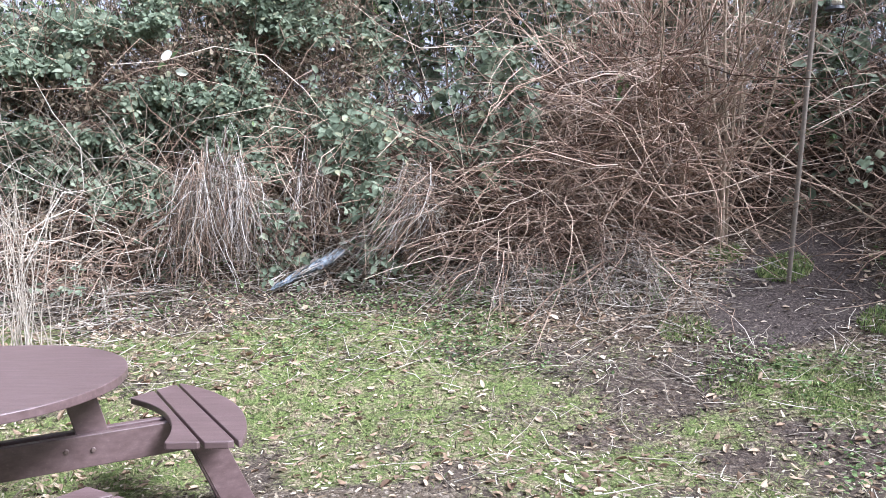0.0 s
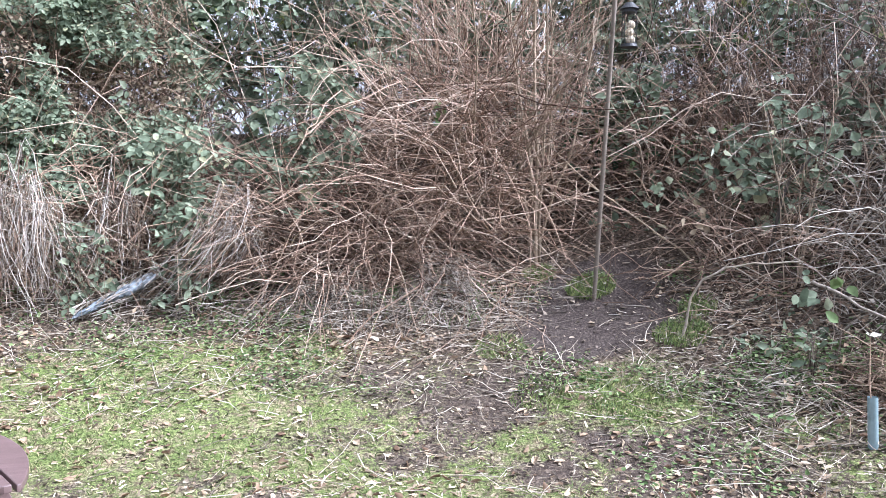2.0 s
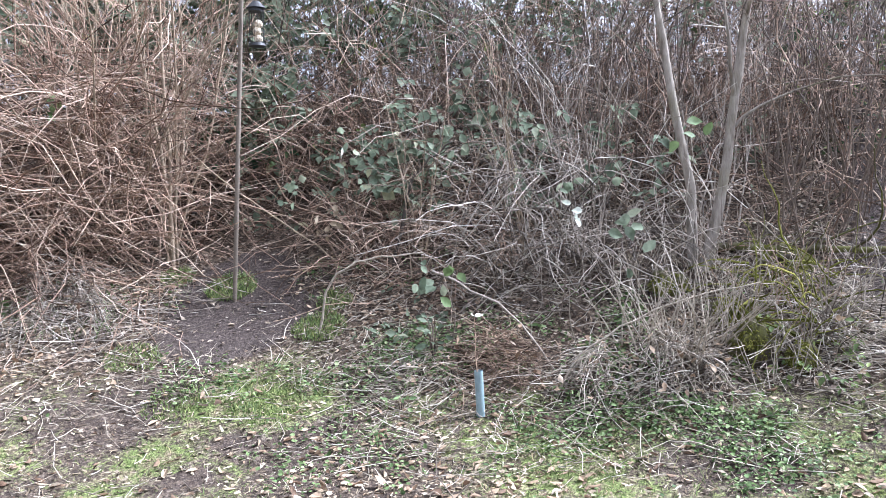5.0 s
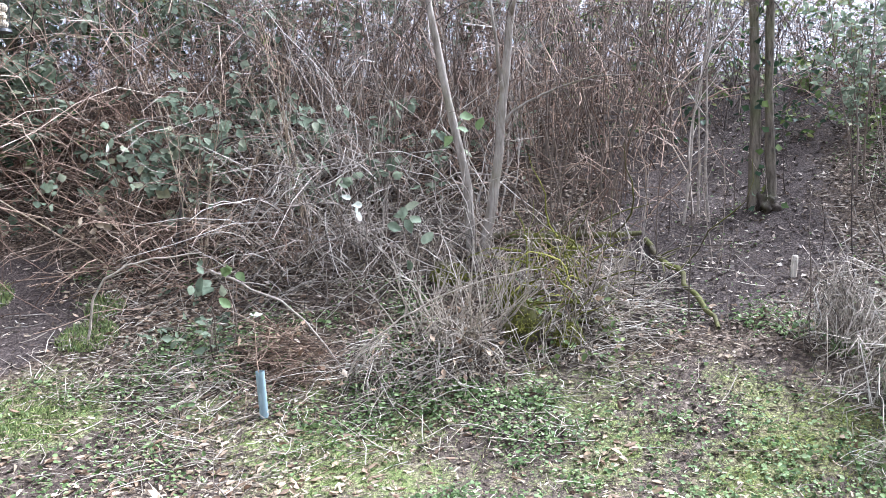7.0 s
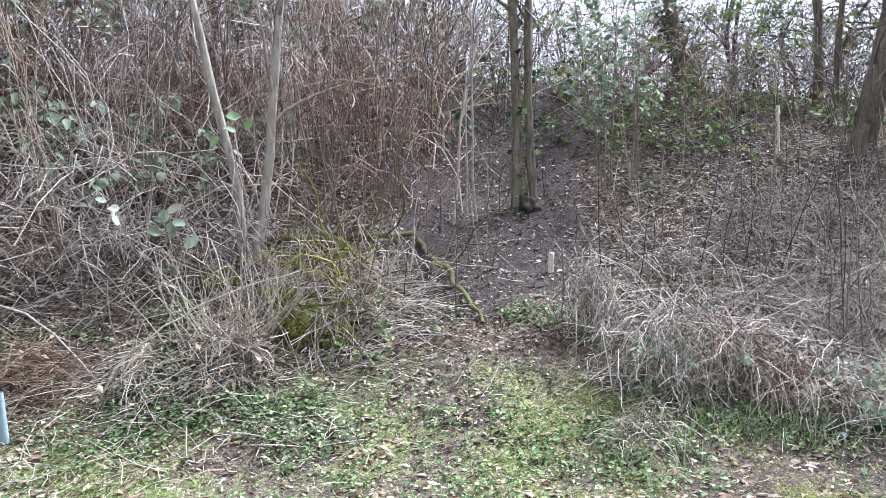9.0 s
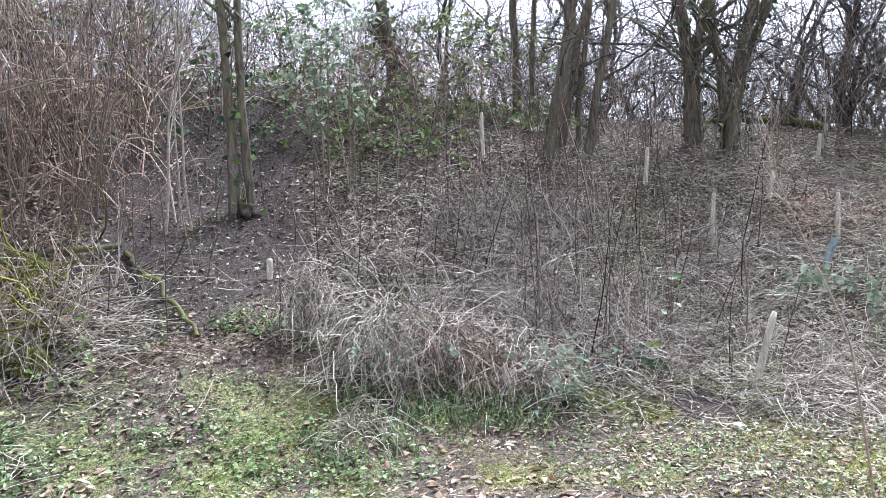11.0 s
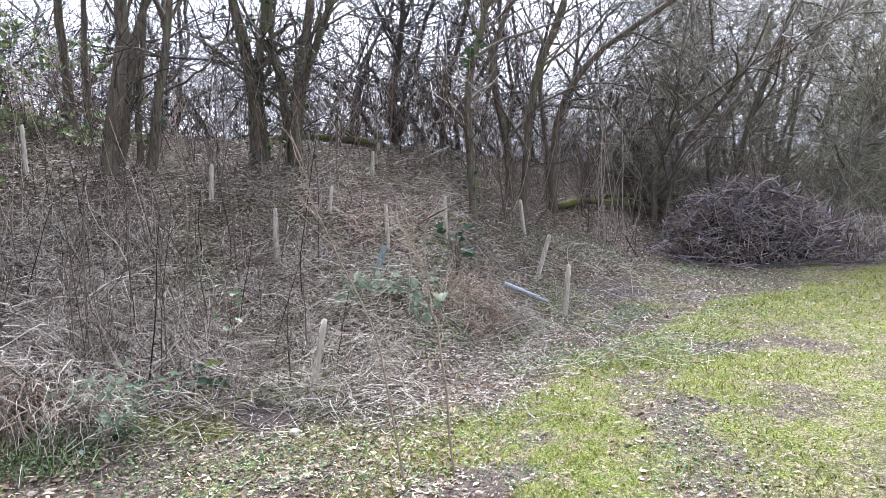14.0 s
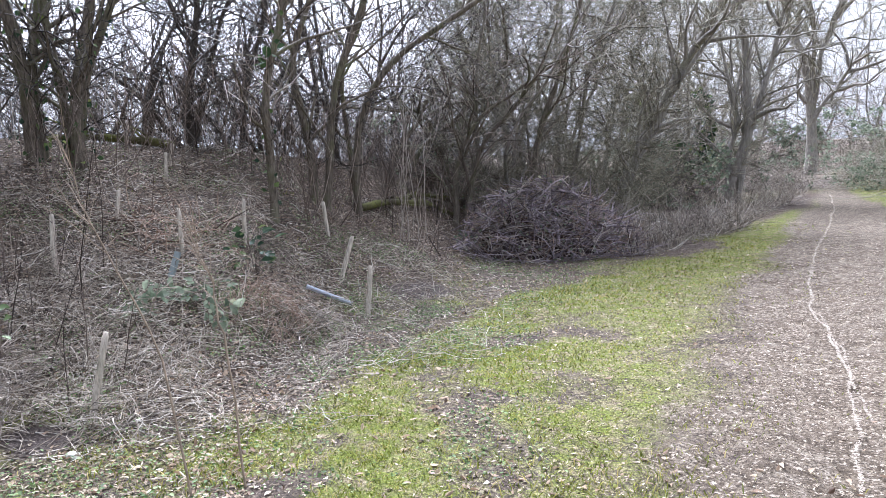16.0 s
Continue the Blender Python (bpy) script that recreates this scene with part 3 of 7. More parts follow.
def lay_straw():
    p = np.concatenate([scatter(2600, -32, 34, 5.6, 7.6), scatter(420, 0, 40, 4.2, 6.2), scatter(1500, 30, 60, 4.8, 7.0), scatter(250, 58, 76, 5.4, 8.5), scatter(4800, 76, 116, 5.2, 9.5), scatter(3400, 98, 128, 6.4, 13.0), scatter(160, -30, 110, 3.2, 5.0)])
    w = zones(p[:, 0], p[:, 1])
    p = p[rng.random(len(p)) > 0.97 * np.maximum(w[:, 1] * (w[:, 1] > 0.5), w[:, 3])]
    n = len(p)
    p[:, 2] += rng.uniform(0.01, 0.05, n)
    q = grow(p, rng.normal(size=(n, 3)) * (1, 1, 0.14), 0.04 + 0.32 * rng.random(n) ** 2, 3, 0.25)
    q[:, :, 2] = np.maximum(q[:, :, 2], ground_z(q[:, :, 0], q[:, :, 1]) + 0.006)
    return stuff("dead_stalks", tube_mesh("dead_stalks", [(q, taper(n, 3, rng.uniform(0.0018, 0.004, n), 0.0014))]), M_STRAW, "broken straw-coloured stalks lying on the ground", "dead stalks")


def lay_bits():
    """Crumbs of leaf, bark and straw on everything."""
    p = np.concatenate([scatter(30000, -34, 42, 2.9, 7.6, 1.1), scatter(21000, 38, 114, 3.2, 8.0), scatter(30000, 92, 150, 3.2, 13.0, 1.5), scatter(9000, 60, 120, 7.0, 11.0), scatter(26000, 128, 152, 3.4, 14.0, 1.2)])
    w = zones(p[:, 0], p[:, 1])
    p = p[rng.random(len(p)) > 0.55 * w[:, 3] + np.where(bearing(p[:, 0], p[:, 1])[0] > 105, 0.3, 0.2) * w[:, 0] * (w[:, 3] < 0.3) + 0.7 * (w[:, 1] > 0.6)]
    az, d = bearing(p[:, 0], p[:, 1])
    p = p[(rng.random(len(p)) > 0.7) | (az < 60) | (az > 75) | (d < 5.9)]
    n = len(p)
    p[:, 2] += rng.uniform(0.001, 0.012, n)
    az, d = bearing(p[:, 0], p[:, 1])
    long = rng.uniform(0.01, 0.045, n) * (0.8 + 0.05 * d) * np.where(az > 110, 0.5, 1)
    w, up = unit(rng.normal(size=(n, 3)) * (1, 1, 0.25)), unit(rng.normal(size=(n, 3)) * 0.35 + (0, 0, 1))
    side = np.cross(up, w) * (long * rng.uniform(0.12, 0.5, n))[:, None]
    end = p + w * long[:, None]
    v = np.stack([p - side * 0.5, p + side * 0.5, end + side * 0.3, end - side * 0.3], 1).reshape(-1, 3)
    stuff("litter_crumbs", mesh_of("litter_crumbs", v, np.arange(4 * n).reshape(-1, 4)), M_CRUMB, "crumbs of dead leaf and straw on the ground", "litter")


lay_bits()
lay_grass()
lay_herbs()
lay_litter()
lay_straw()

# ---- trees, shrubs and brambles ----


def settle(q):
    """Keeps lines above the ground."""
    q[:, :, 2] = np.maximum(q[:, :, 2], ground_z(q[:, :, 0], q[:, :, 1]) + 0.01)
    return q


def heading(n, az, spread):
    """Level ways about a bearing, in degrees, spread as given."""
    a = np.radians(az + rng.normal(size=n) * spread)
    return np.stack([np.sin(a), np.cos(a), 0 * a], -1)


def sprays(p, way, size, material, parent, name="foliage", label="", leaflets=3, droop=0.35):
    """Compound leaves: three leaflets from each point."""
    n = len(p)
    size = np.broadcast_to(size, n)
    nor = unit(rng.normal(size=(n, 3)) * 0.55 + (0, 0, 0.9) + unit(-p * (1, 1, 0)) * 0.55)
    fwd = unit(np.cross(np.cross(nor, way), nor))
    side = np.cross(nor, fwd)
    ats, ways, nors, sizes = [], [], [], []
    for turn, far in ((0.0, 0.35), (1.15, 0.12), (-1.15, 0.12))[:leaflets]:
        w = fwd * math.cos(turn) + side * math.sin(turn) - np.array((0, 0, droop)) * 0.6
        ats.append(p + w * (size * far)[:, None])
        ways.append(w)
        nors.append(nor + rng.normal(size=(n, 3)) * 0.25)
        sizes.append(size * (1.0 if turn == 0 else 0.82) * rng.uniform(0.75, 1.2, n))
    sz = np.concatenate(sizes)
    me = leaf_mesh(name, np.concatenate(ats), np.concatenate(ways), np.concatenate(nors), sz, sz * rng.uniform(0.6, 0.8, len(sz)), 0.25, n < 400, False, n >= 400)
    return part(name, me, material, parent, label, "stuff")


def mound_points(n, az0, az1, d0, top, deep=0.3, lean=0.35, seed_noise=3):
    """Places through the outer layer of a thicket that leans back from its foot; h is the height over the foot."""
    az = rng.uniform(az0, az1, n)
    h = rng.uniform(0, 1, n) ** 0.85 * top
    bulge = wave(az * 0.13, h, 0.55, seed_noise) * 0.3 + wave(az * 0.13, h, 0.2, 2) * 0.12
    d = d0 + h * lean + bulge + rng.exponential(deep, n)
    p = pol(az, d)
    foot = ground_z(np.sin(np.radians(az)) * d0, np.cos(np.radians(az)) * d0)
    p[:, 2] = np.maximum(p[:, 2] + 0.03, foot + h)
    return p, h, bulge


def bramble_bush(label, az0, az1, d0, top, canes, leaves, size=0.075, mat_cane=None, mat_leaf=None, lean=0.35, reach=0.9, low=0.0, gaps=0.25, name="bramble_bush", sweep=200):
    c = at((az0 + az1) / 2, d0 + 0.4)
    ob = thing(name, label, "bramble", "brambles on the bank", tuple(c))
    s = scatter(canes, az0, az1, d0 + (0.7 if leaves > canes else 0.25), d0 + 1.7)
    rise = rng.uniform(0.25, 1.9, canes)
    s[:, 2] += rng.random(canes) ** 2 * top * 0.6
    w = heading(canes, (az0 + az1) / 2 + sweep, 80) + np.stack([0 * rise, 0 * rise, rise], -1)
    q = settle(grow(s, w, rng.uniform(0.45, 1.25, canes) * (0.35 + top) * reach, 6, 0.26, -rng.uniform(0.08, 0.4, canes) * rise**0.3))
    twigs, ways, _ = forks(q, canes // 2, 0.2, 0.95, 0.9)
    tw = grow(twigs, ways, rng.uniform(0.15, 0.5, len(twigs)), 2, 0.2)
    part("cane_tangle", tube_mesh("cane_tangle", [(q, taper(canes, 6, rng.uniform(0.003, 0.0068, canes), 0.0024)), (tw, taper(len(tw), 2, 0.0024, 0.0015))]), mat_cane or M_REDCANE, ob, kind="stuff")
    if leaves:
        p, h, b = mound_points(leaves, az0 - 0.5, az1 + 0.5, d0 - 0.3, top, 0.22, lean)
        ok = (h > low * top * (0.7 + 0.6 * rng.random(leaves))) & (wave(p[:, 0] + p[:, 1], p[:, 2], 0.42, 4) + 0.6 * wave(p[:, 0] - p[:, 1], p[:, 2], 0.17, 5) > gaps * 2 - 1 + 0.15)
        p = p[ok]
        sprays(p, unit(rng.normal(size=(len(p), 3)) + unit(-p * (1, 1, 0)) * 0.6), size * rng.uniform(0.7, 1.25, len(p)), mat_leaf or M_BRAMBLE, ob)
    return ob


def dead_mound(label, az, d, radius, height, n, material, name="dead_grass_clump", droop_to=None, thick=0.0025, r_az=1.0):
    """A clump of withered stems that rise in its middle and hang over on all sides."""
    c = at(az, d)
    ob = thing(name, label, "grass clump", "", tuple(c))
    a = rng.uniform(0, 2 * np.pi, n)
    rr = rng.random(n) ** 0.6
    s = np.stack([c[0] + np.cos(a) * rr * radius * 0.8 * r_az, c[1] + np.sin(a) * rr * radius * 0.8, 0 * a], -1)
    lump = 1 + 0.35 * wave(s[:, 0], s[:, 1], radius * 0.6, 1)
    s[:, 2] = ground_z(s[:, 0], s[:, 1]) + height * (1 - rr**2.2) * rng.uniform(0.35, 0.95, n) * lump
    way = np.stack([np.cos(a), np.sin(a), rng.uniform(-0.2, 1.1, n)], -1) + rng.normal(size=(n, 3)) * (0.95, 0.95, 0.3)
    if droop_to is not None:
        way = way * 0.5 + np.asarray(droop_to)
    q = settle(grow(s, way, rng.uniform(0.25, 0.9, n) * (radius + height) * 0.6, 5, 0.24, -rng.uniform(0.18, 0.65, n)))
    part("strand_mass", tube_mesh("strand_mass", [(q, taper(n, 5, rng.uniform(0.6, 1.3, n) * thick, thick * 0.45))]), material, ob, kind="stuff")
    m = int(n * 0.28)
    a = rng.uniform(0, 2 * np.pi, m)
    g = np.stack([c[0] + np.cos(a) * radius * rng.uniform(0.5, 1.2, m) * r_az, c[1] + np.sin(a) * radius * rng.uniform(0.5, 1.2, m), 0 * a], -1)
    g[:, 2] = ground_z(g[:, 0], g[:, 1])
    lean = unit(rng.normal(size=(m, 3)) * (1, 1, 0)) * rng.uniform(0.3, 1.4, m)[:, None]
    part("green_blade_fringe", blade_mesh("green_blade_fringe", g, lean, rng.uniform(0.06, 0.22, m), rng.uniform(0.004, 0.009, m)), M_HERB, ob, "green blades round the dead strands", "stuff")
    return ob


def pile_of(name, label, category, az, d, rx, ry, height, n, material, length=(0.2, 0.6), thick=(0.002, 0.005), turn=None, spread=60):
    """Cut stalks heaped over one another."""
    c = at(az, d)
    ob = thing(name, label, category, "", tuple(c))
    u, v = rng.normal(size=n) * 0.5, rng.normal(size=n) * 0.5
    r = np.radians(az)
    x, y = c[0] + u * rx * math.cos(r) + v * ry * math.sin(r), c[1] - u * rx * math.sin(r) + v * ry * math.cos(r)
    s = np.stack([x, y, ground_z(x, y) + rng.random(n) * height * np.exp(-2 * (u * u + v * v))], -1)
    way = (heading(n, turn, spread) if turn is not None else heading(n, 0, 180)) + rng.normal(size=(n, 3)) * (0, 0, 0.22)
    q = grow(s, way, rng.uniform(*length, n), 5, 0.13, -0.03)
    q[:, :, 2] = np.maximum(q[:, :, 2], ground_z(q[:, :, 0], q[:, :, 1]) + 0.008)
    part("stalk_mass", tube_mesh("stalk_mass", [(q, taper(n, 5, rng.uniform(*thick, n), thick[0] * 0.6))]), material, ob, kind="stuff")
    m = n // 4
    w = rng.integers(0, n, m)
    p = q[w, 2] + rng.normal(size=(m, 3)) * 0.02
    p[:, 2] = np.maximum(p[:, 2], ground_z(p[:, 0], p[:, 1]) + 0.01)
    sz = rng.uniform(0.025, 0.07, m)
    part("leaf_scrap_layer", leaf_mesh("leaf_scrap_layer", p, rng.normal(size=(m, 3)), rng.normal(size=(m, 3)) * 0.5 + (0, 0, 1), sz, sz * 0.6), M_LITTER, ob, "dry leaves caught in the stalks", "stuff")
    return ob


def bare_shrub(label, az, d, stems, height, spread, twigs, material, r=0.012, lean=(0, 0, 0), name="bare_shrub", leaves=0, mat_leaf=None, group="bare shrubs on the bank"):
    c = at(az, d)
    ob = thing(name, label, "shrub", group, tuple(c))
    s = c + np.stack([rng.normal(size=stems) * 0.09, rng.normal(size=stems) * 0.09, np.full(stems, -0.03)], -1)
    w = np.stack([rng.normal(size=stems) * spread, rng.normal(size=stems) * spread, np.ones(stems)], -1) + lean
    q = grow(s, w, rng.uniform(0.65, 1.0, stems) * height, 9, 0.07, 0.02)
    p1, w1, _ = forks(q, twigs, 0.25, 1.0, 0.55)
    t1 = grow(p1, w1 + (0, 0, 0.25), rng.uniform(0.25, 0.9, twigs) * height * 0.28, 4, 0.18, 0.02)
    p2, w2, _ = forks(t1, twigs, 0.2, 1.0, 0.7)
    t2 = grow(p2, w2, rng.uniform(0.1, 0.35, twigs) * height * 0.3, 2, 0.25, 0.02)
    each("stem", q, taper(stems, 9, rng.uniform(0.7, 1.2, stems) * r, r * 0.3), 5, material, ob)
    part("twigwork", tube_mesh("twigwork", [(t1, taper(len(t1), 4, max(r * 0.35, 0.0028), 0.0018)), (t2, taper(len(t2), 2, 0.0022, 0.0014))]), material, ob, kind="stuff")
    if leaves:
        p3, w3, _ = forks(t1, leaves, 0.3, 1.0, 0.9)
        sprays(p3, w3, 0.07, mat_leaf or M_BRAMBLE, ob)
    return ob


def tree(label, az, d, height, r, stems=1, lean=(0, 0), spread=0.16, limbs=16, boughs=90, twigs=420, bark=None, twig=None, first=0.35, crook=0.09, ivy=0, name="bare_tree", group="bare trees on the crest of the bank", droop=0.0, up=0.0, long=1.0):
    c = at(az, d, up)
    r = r * 0.47
    s = c + np.stack([rng.normal(size=stems) * r * 2.2, rng.normal(size=stems) * r * 2.2, np.full(stems, -0.08)], -1)
    if stems == 1:
        s[:] = c + (0, 0, -0.08)
    w = np.stack([lean[0] + rng.normal(size=stems) * spread * (stems > 1), lean[1] + rng.normal(size=stems) * spread * (stems > 1), np.ones(stems)], -1)
    q = grow(s, w, rng.uniform(0.85, 1.05, stems) * height, 14, crook * 1.5 + 0.02, 0.06)
    rad = taper(stems, 14, rng.uniform(0.75, 1.1, stems) * r, r * 0.22)
    rad[:, 0] *= 1.25
    rad[:, 1] *= 1.06
    return crowned(label, q, rad * (1 + 0.08 * rng.normal(size=rad.shape)), height, r, limbs, int(boughs * 0.55), int(twigs * 0.4), bark, twig, first, ivy, name, group, droop, long)


def shaped_tree(label, lines, ivy=0, limbs=16, boughs=60, twigs=260, bark=None, twig=None, first=0.3, name="bare_tree", group="bare trees on the crest of the bank", tip=0.35, long=1.0):
    """A tree whose stems follow given lines: the thickness at the foot, then a few places from foot to top."""
    stems = len(lines)
    q, rad, z0, z1 = np.empty((stems, 18, 3)), np.empty((stems, 18)), 99.0, 0.0
    for i, (r, *pts) in enumerate(lines):
        pts = np.array(pts, float)
        g = float(ground_z(pts[0, 0], pts[0, 1]))
        if pts[0, 2] - g < 1.5:
            pts[0, 2] = g - 0.08
        z0, z1 = min(z0, pts[0, 2]), max(z1, pts[-1, 2])
        run = np.r_[0, np.cumsum(np.linalg.norm(np.diff(pts, axis=0), axis=1))]
        s = np.linspace(0, run[-1], 18)
        line = np.stack([np.interp(s, run, pts[:, c]) for c in range(3)], -1)
        for _ in range(2):
            line[1:-1] = (line[:-2] + 2 * line[1:-1] + line[2:]) / 4
        bow = np.sin(np.linspace(0, 1, 18)[:, None] * rng.uniform(9, 16, 3) + rng.uniform(0, 6, 3)) * (1, 1, 0) * r * 0.28
        q[i] = line + bow + rng.normal(size=(18, 3)) * r * 0.12
        rad[i] = r * np.interp(np.linspace(0, 1, 18), (0, 0.07, 0.15, 1), (1.22, 1.05, 1.0, tip)) * (1 + 0.06 * rng.normal(size=18))
    return crowned(label, q, rad, z1 - z0, max(r[0] for r in lines), limbs, boughs, twigs, bark, twig, first, ivy, name, group, 0.0, long)


def crowned(label, q, rad, height, r, limbs, boughs, twigs, bark, twig, first, ivy, name, group, droop, long):
    """Stems with limbs, boughs, twigs and ivy as one tree."""
    stems, k = rad.shape
    foot = q[0, 0] + (0, 0, 0.08)
    ob = thing(name, label, "tree", group, tuple(foot))
    each("trunk", q, rad, 9, bark or M_BARK, ob)
    p1, w1, _ = forks(q, limbs, first * 0.55, 0.8, 0.85)
    l1 = grow(p1, w1 + (0, 0, 0.12), rng.uniform(0.18, 0.42, limbs) * height * long, 9, 0.17, 0.01 - droop)
    each("limb", l1, taper(limbs, 9, rng.uniform(0.2, 0.5, limbs) * r, r * 0.09), 5, bark or M_BARK, ob)
    p2, w2, _ = forks(l1, boughs - boughs // 3, 0.2, 1.0, 0.8)
    ps, ws, _ = forks(q, boughs // 3, first * 0.2 + 0.05, 0.75, 1.3)
    p2, w2 = np.concatenate([p2, ps]), np.concatenate([w2, ws])
    l2 = grow(p2, w2, rng.uniform(0.07, 0.2, boughs) * height * long, 5, 0.25, 0.0 - droop)
    p3, w3, _ = forks(l2, twigs, 0.15, 1.0, 0.8)
    l3 = grow(p3, w3, rng.uniform(0.035, 0.11, twigs) * height * long, 2, 0.3, 0.0 - droop)
    part("twigwork", tube_mesh("twigwork", [(l2, taper(boughs, 5, r * 0.15, r * 0.06)), (l3, taper(twigs, 2, max(r * 0.07, 0.0045), max(r * 0.03, 0.0025)))]), twig or M_DARKTWIG, ob, kind="stuff")
    if ivy:
        k = rng.integers(0, stems, ivy)
        f = rng.uniform(0.02, 0.75, ivy) ** 1.3 * (rad.shape[1] - 2)
        i = f.astype(int)
        p = q[k, i] + (q[k, i + 1] - q[k, i]) * (f - i)[:, None]
        out = unit(rng.normal(size=(ivy, 3)) * (1, 1, 0.2))
        p = p + out * (rad[k, i][:, None] + rng.uniform(0.0, 0.1, ivy)[:, None])
        me = leaf_mesh("ivy", p, unit(rng.normal(size=(ivy, 3)) + (0, 0, -0.5)), out + rng.normal(size=(ivy, 3)) * 0.3, 0.075, 0.065)
        part("ivy", me, M_IVY, ob, "dark green ivy leaves", "stuff")
    return ob


def dead_layer(az0, az1, d0, top, n):
    """Last year's withered leaves and short canes inside a thicket."""
    ob = thing("withered_bramble", "withered brown bramble leaves inside the thicket", "bramble", "brambles on the bank", tuple(at((az0 + az1) / 2, d0 + 0.4)))
    p, h, _ = mound_points(n, az0, az1, d0, top, 0.3, 0.35)
    sz = rng.uniform(0.025, 0.065, n)
    part("dead_foliage", leaf_mesh("dead_foliage", p, rng.normal(size=(n, 3)), rng.normal(size=(n, 3)) * 0.7 + (0, -0.5, 0.6), sz, sz * 0.6), M_DEADLEAF, ob, kind="stuff")
    s, h, _ = mound_points(n // 4, az0, az1, d0 + 0.1, top, 0.3, 0.35)
    q = settle(grow(s, rng.normal(size=(n // 4, 3)), rng.uniform(0.3, 0.8, n // 4), 4, 0.2))
    part("short_cane_mass", tube_mesh("short_cane_mass", [(q, taper(n // 4, 4, 0.004, 0.0024))]), M_DEADCANE, ob, kind="stuff")


# Brambles at the left, heavy with dark leaves.
for az0, az1, d0, top in ((-52, -40, 7.9, 1.6), (-41, -31, 7.7, 1.6), (-32, -23, 7.6, 1.65), (-24, -16, 7.6, 1.9), (-17, -9, 7.7, 2.2), (-10, -3, 7.8, 2.3)):
    bramble_bush("dense bramble thicket with dark green leaves and brown canes", az0, az1, d0 - 0.15, top + 0.3, 260, 4600, 0.064, low=0.34, gaps=0.34, reach=0.6, mat_cane=M_DEADCANE)
    dead_layer(az0, az1, d0 - 0.25, top + 0.2, 2400)
for az0, az1, top in ((-52, -34, 1.8), (-34, -18, 1.9), (-18, -4, 2.7), (-4, 12, 3.3), (12, 26, 3.3)):
    bramble_bush("tall leafy bramble wall under the trees", az0, az1, 8.7, top, 60, 2600, 0.105, low=0.3, gaps=0.22, lean=0.15)
for az0, az1 in ((26, 40), (40, 53)):
    bramble_bush("tall leafy bramble wall under the trees", az0, az1, 9.4, 3.3, 50, 1000, 0.1, low=0.45, gaps=0.36, lean=0.15)
for az0, az1, top in ((-52, -36, 1.8), (-36, -20, 1.9), (-20, -4, 2.8)):
    dead_layer(az0, az1, 8.3, top, 1200)
# Dark leaves added among brown canes to darken the shaded hollow.
bramble_bush("brown canes with dark leaves added for the shaded hollow behind the feeder", 21, 31, 8.5, 1.7, 160, 260, 0.085, low=0.3, gaps=0.4, mat_leaf=M_IVY, mat_cane=M_DEADCANE)
bramble_bush("leafy bramble scrambling among the stems behind the feeder", 20, 34, 8.8, 2.9, 60, 620, 0.1, low=0.5, gaps=0.4, lean=0.2)
bramble_bush("leafy bramble scrambling among the stems on the bank", 34, 56, 9.0, 2.9, 60, 620, 0.1, low=0.55, gaps=0.45, lean=0.2)
bramble_bush("spreading bramble with broad blue-green leaves over dead canes", -6, 7, 7.05, 2.1, 80, 1700, 0.09, low=0.5, gaps=0.4)
# The mass of leafless red-brown canes, arching over one another to the left.
def arching_canes(label, az0, az1, d0, d1, foot, n, length, rise, material, name="dead_bramble", thick=(0.0034, 0.008)):
    c = at((az0 + az1) / 2, (d0 + d1) / 2)
    ob = thing(name, label, "bramble", "brambles on the bank", tuple(c))
    for piece, share, turn, spread in (("arching_cane_mass", 0.45, -95, 50), ("crossing_cane_mass", 0.55, 60, 110)):
        m = int(n * share)
        s = scatter(m, az0, az1, d0, d1)
        s[:, 2] += rng.random(m) ** 1.4 * foot
        up = rng.uniform(*rise, m)
        w = heading(m, (az0 + az1) / 2 + turn, spread) + np.stack([0 * up, 0 * up, up], -1)
        q = settle(grow(s, w, rng.uniform(*length, m) * rng.uniform(0.6, 1, m), 7, 0.25, -rng.uniform(0.02, 0.28, m)))
        t, ways, _ = forks(q, m // 2, 0.2, 0.95, 0.8)
        tw = grow(t, ways, rng.uniform(0.1, 0.4, m // 2), 3, 0.2)
        part(piece, tube_mesh(piece, [(q, taper(m, 7, rng.uniform(*thick, m), 0.0022)), (tw, taper(m // 2, 3, 0.0026, 0.0016))]), material, ob, kind="stuff")
    return ob


arching_canes("leafless tangle of arching red-brown bramble canes", 3, 11, 7.0, 7.9, 0.8, 620, (0.9, 2.0), (0.1, 0.8), M_REDCANE)
arching_canes("leafless tangle of arching red-brown bramble canes", 9, 18, 7.2, 8.2, 1.6, 760, (1.0, 2.4), (0.1, 1.0), M_REDCANE)
arching_canes("leafless tangle of arching red-brown bramble canes", -1, 6, 7.2, 7.8, 0.7, 220, (0.7, 1.5), (0.1, 0.7), M_REDCANE)
arching_canes("leafless tangle of arching red-brown bramble canes", 12, 21, 7.7, 8.8, 2.0, 420, (1.0, 2.2), (0.3, 1.6), M_REDCANE)
arching_canes("grey dead stems hanging over the bank in a loose curtain", 37, 47, 6.4, 7.1, 0.9, 300, (0.4, 1.0), (-0.8, 2.2), M_GREYCANE, thick=(0.0026, 0.0058))
arching_canes("reddish dead canes lying over the bank", 29, 41, 6.7, 7.9, 0.5, 260, (0.5, 1.3), (-0.2, 1.2), M_REDCANE, thick=(0.0026, 0.0058))
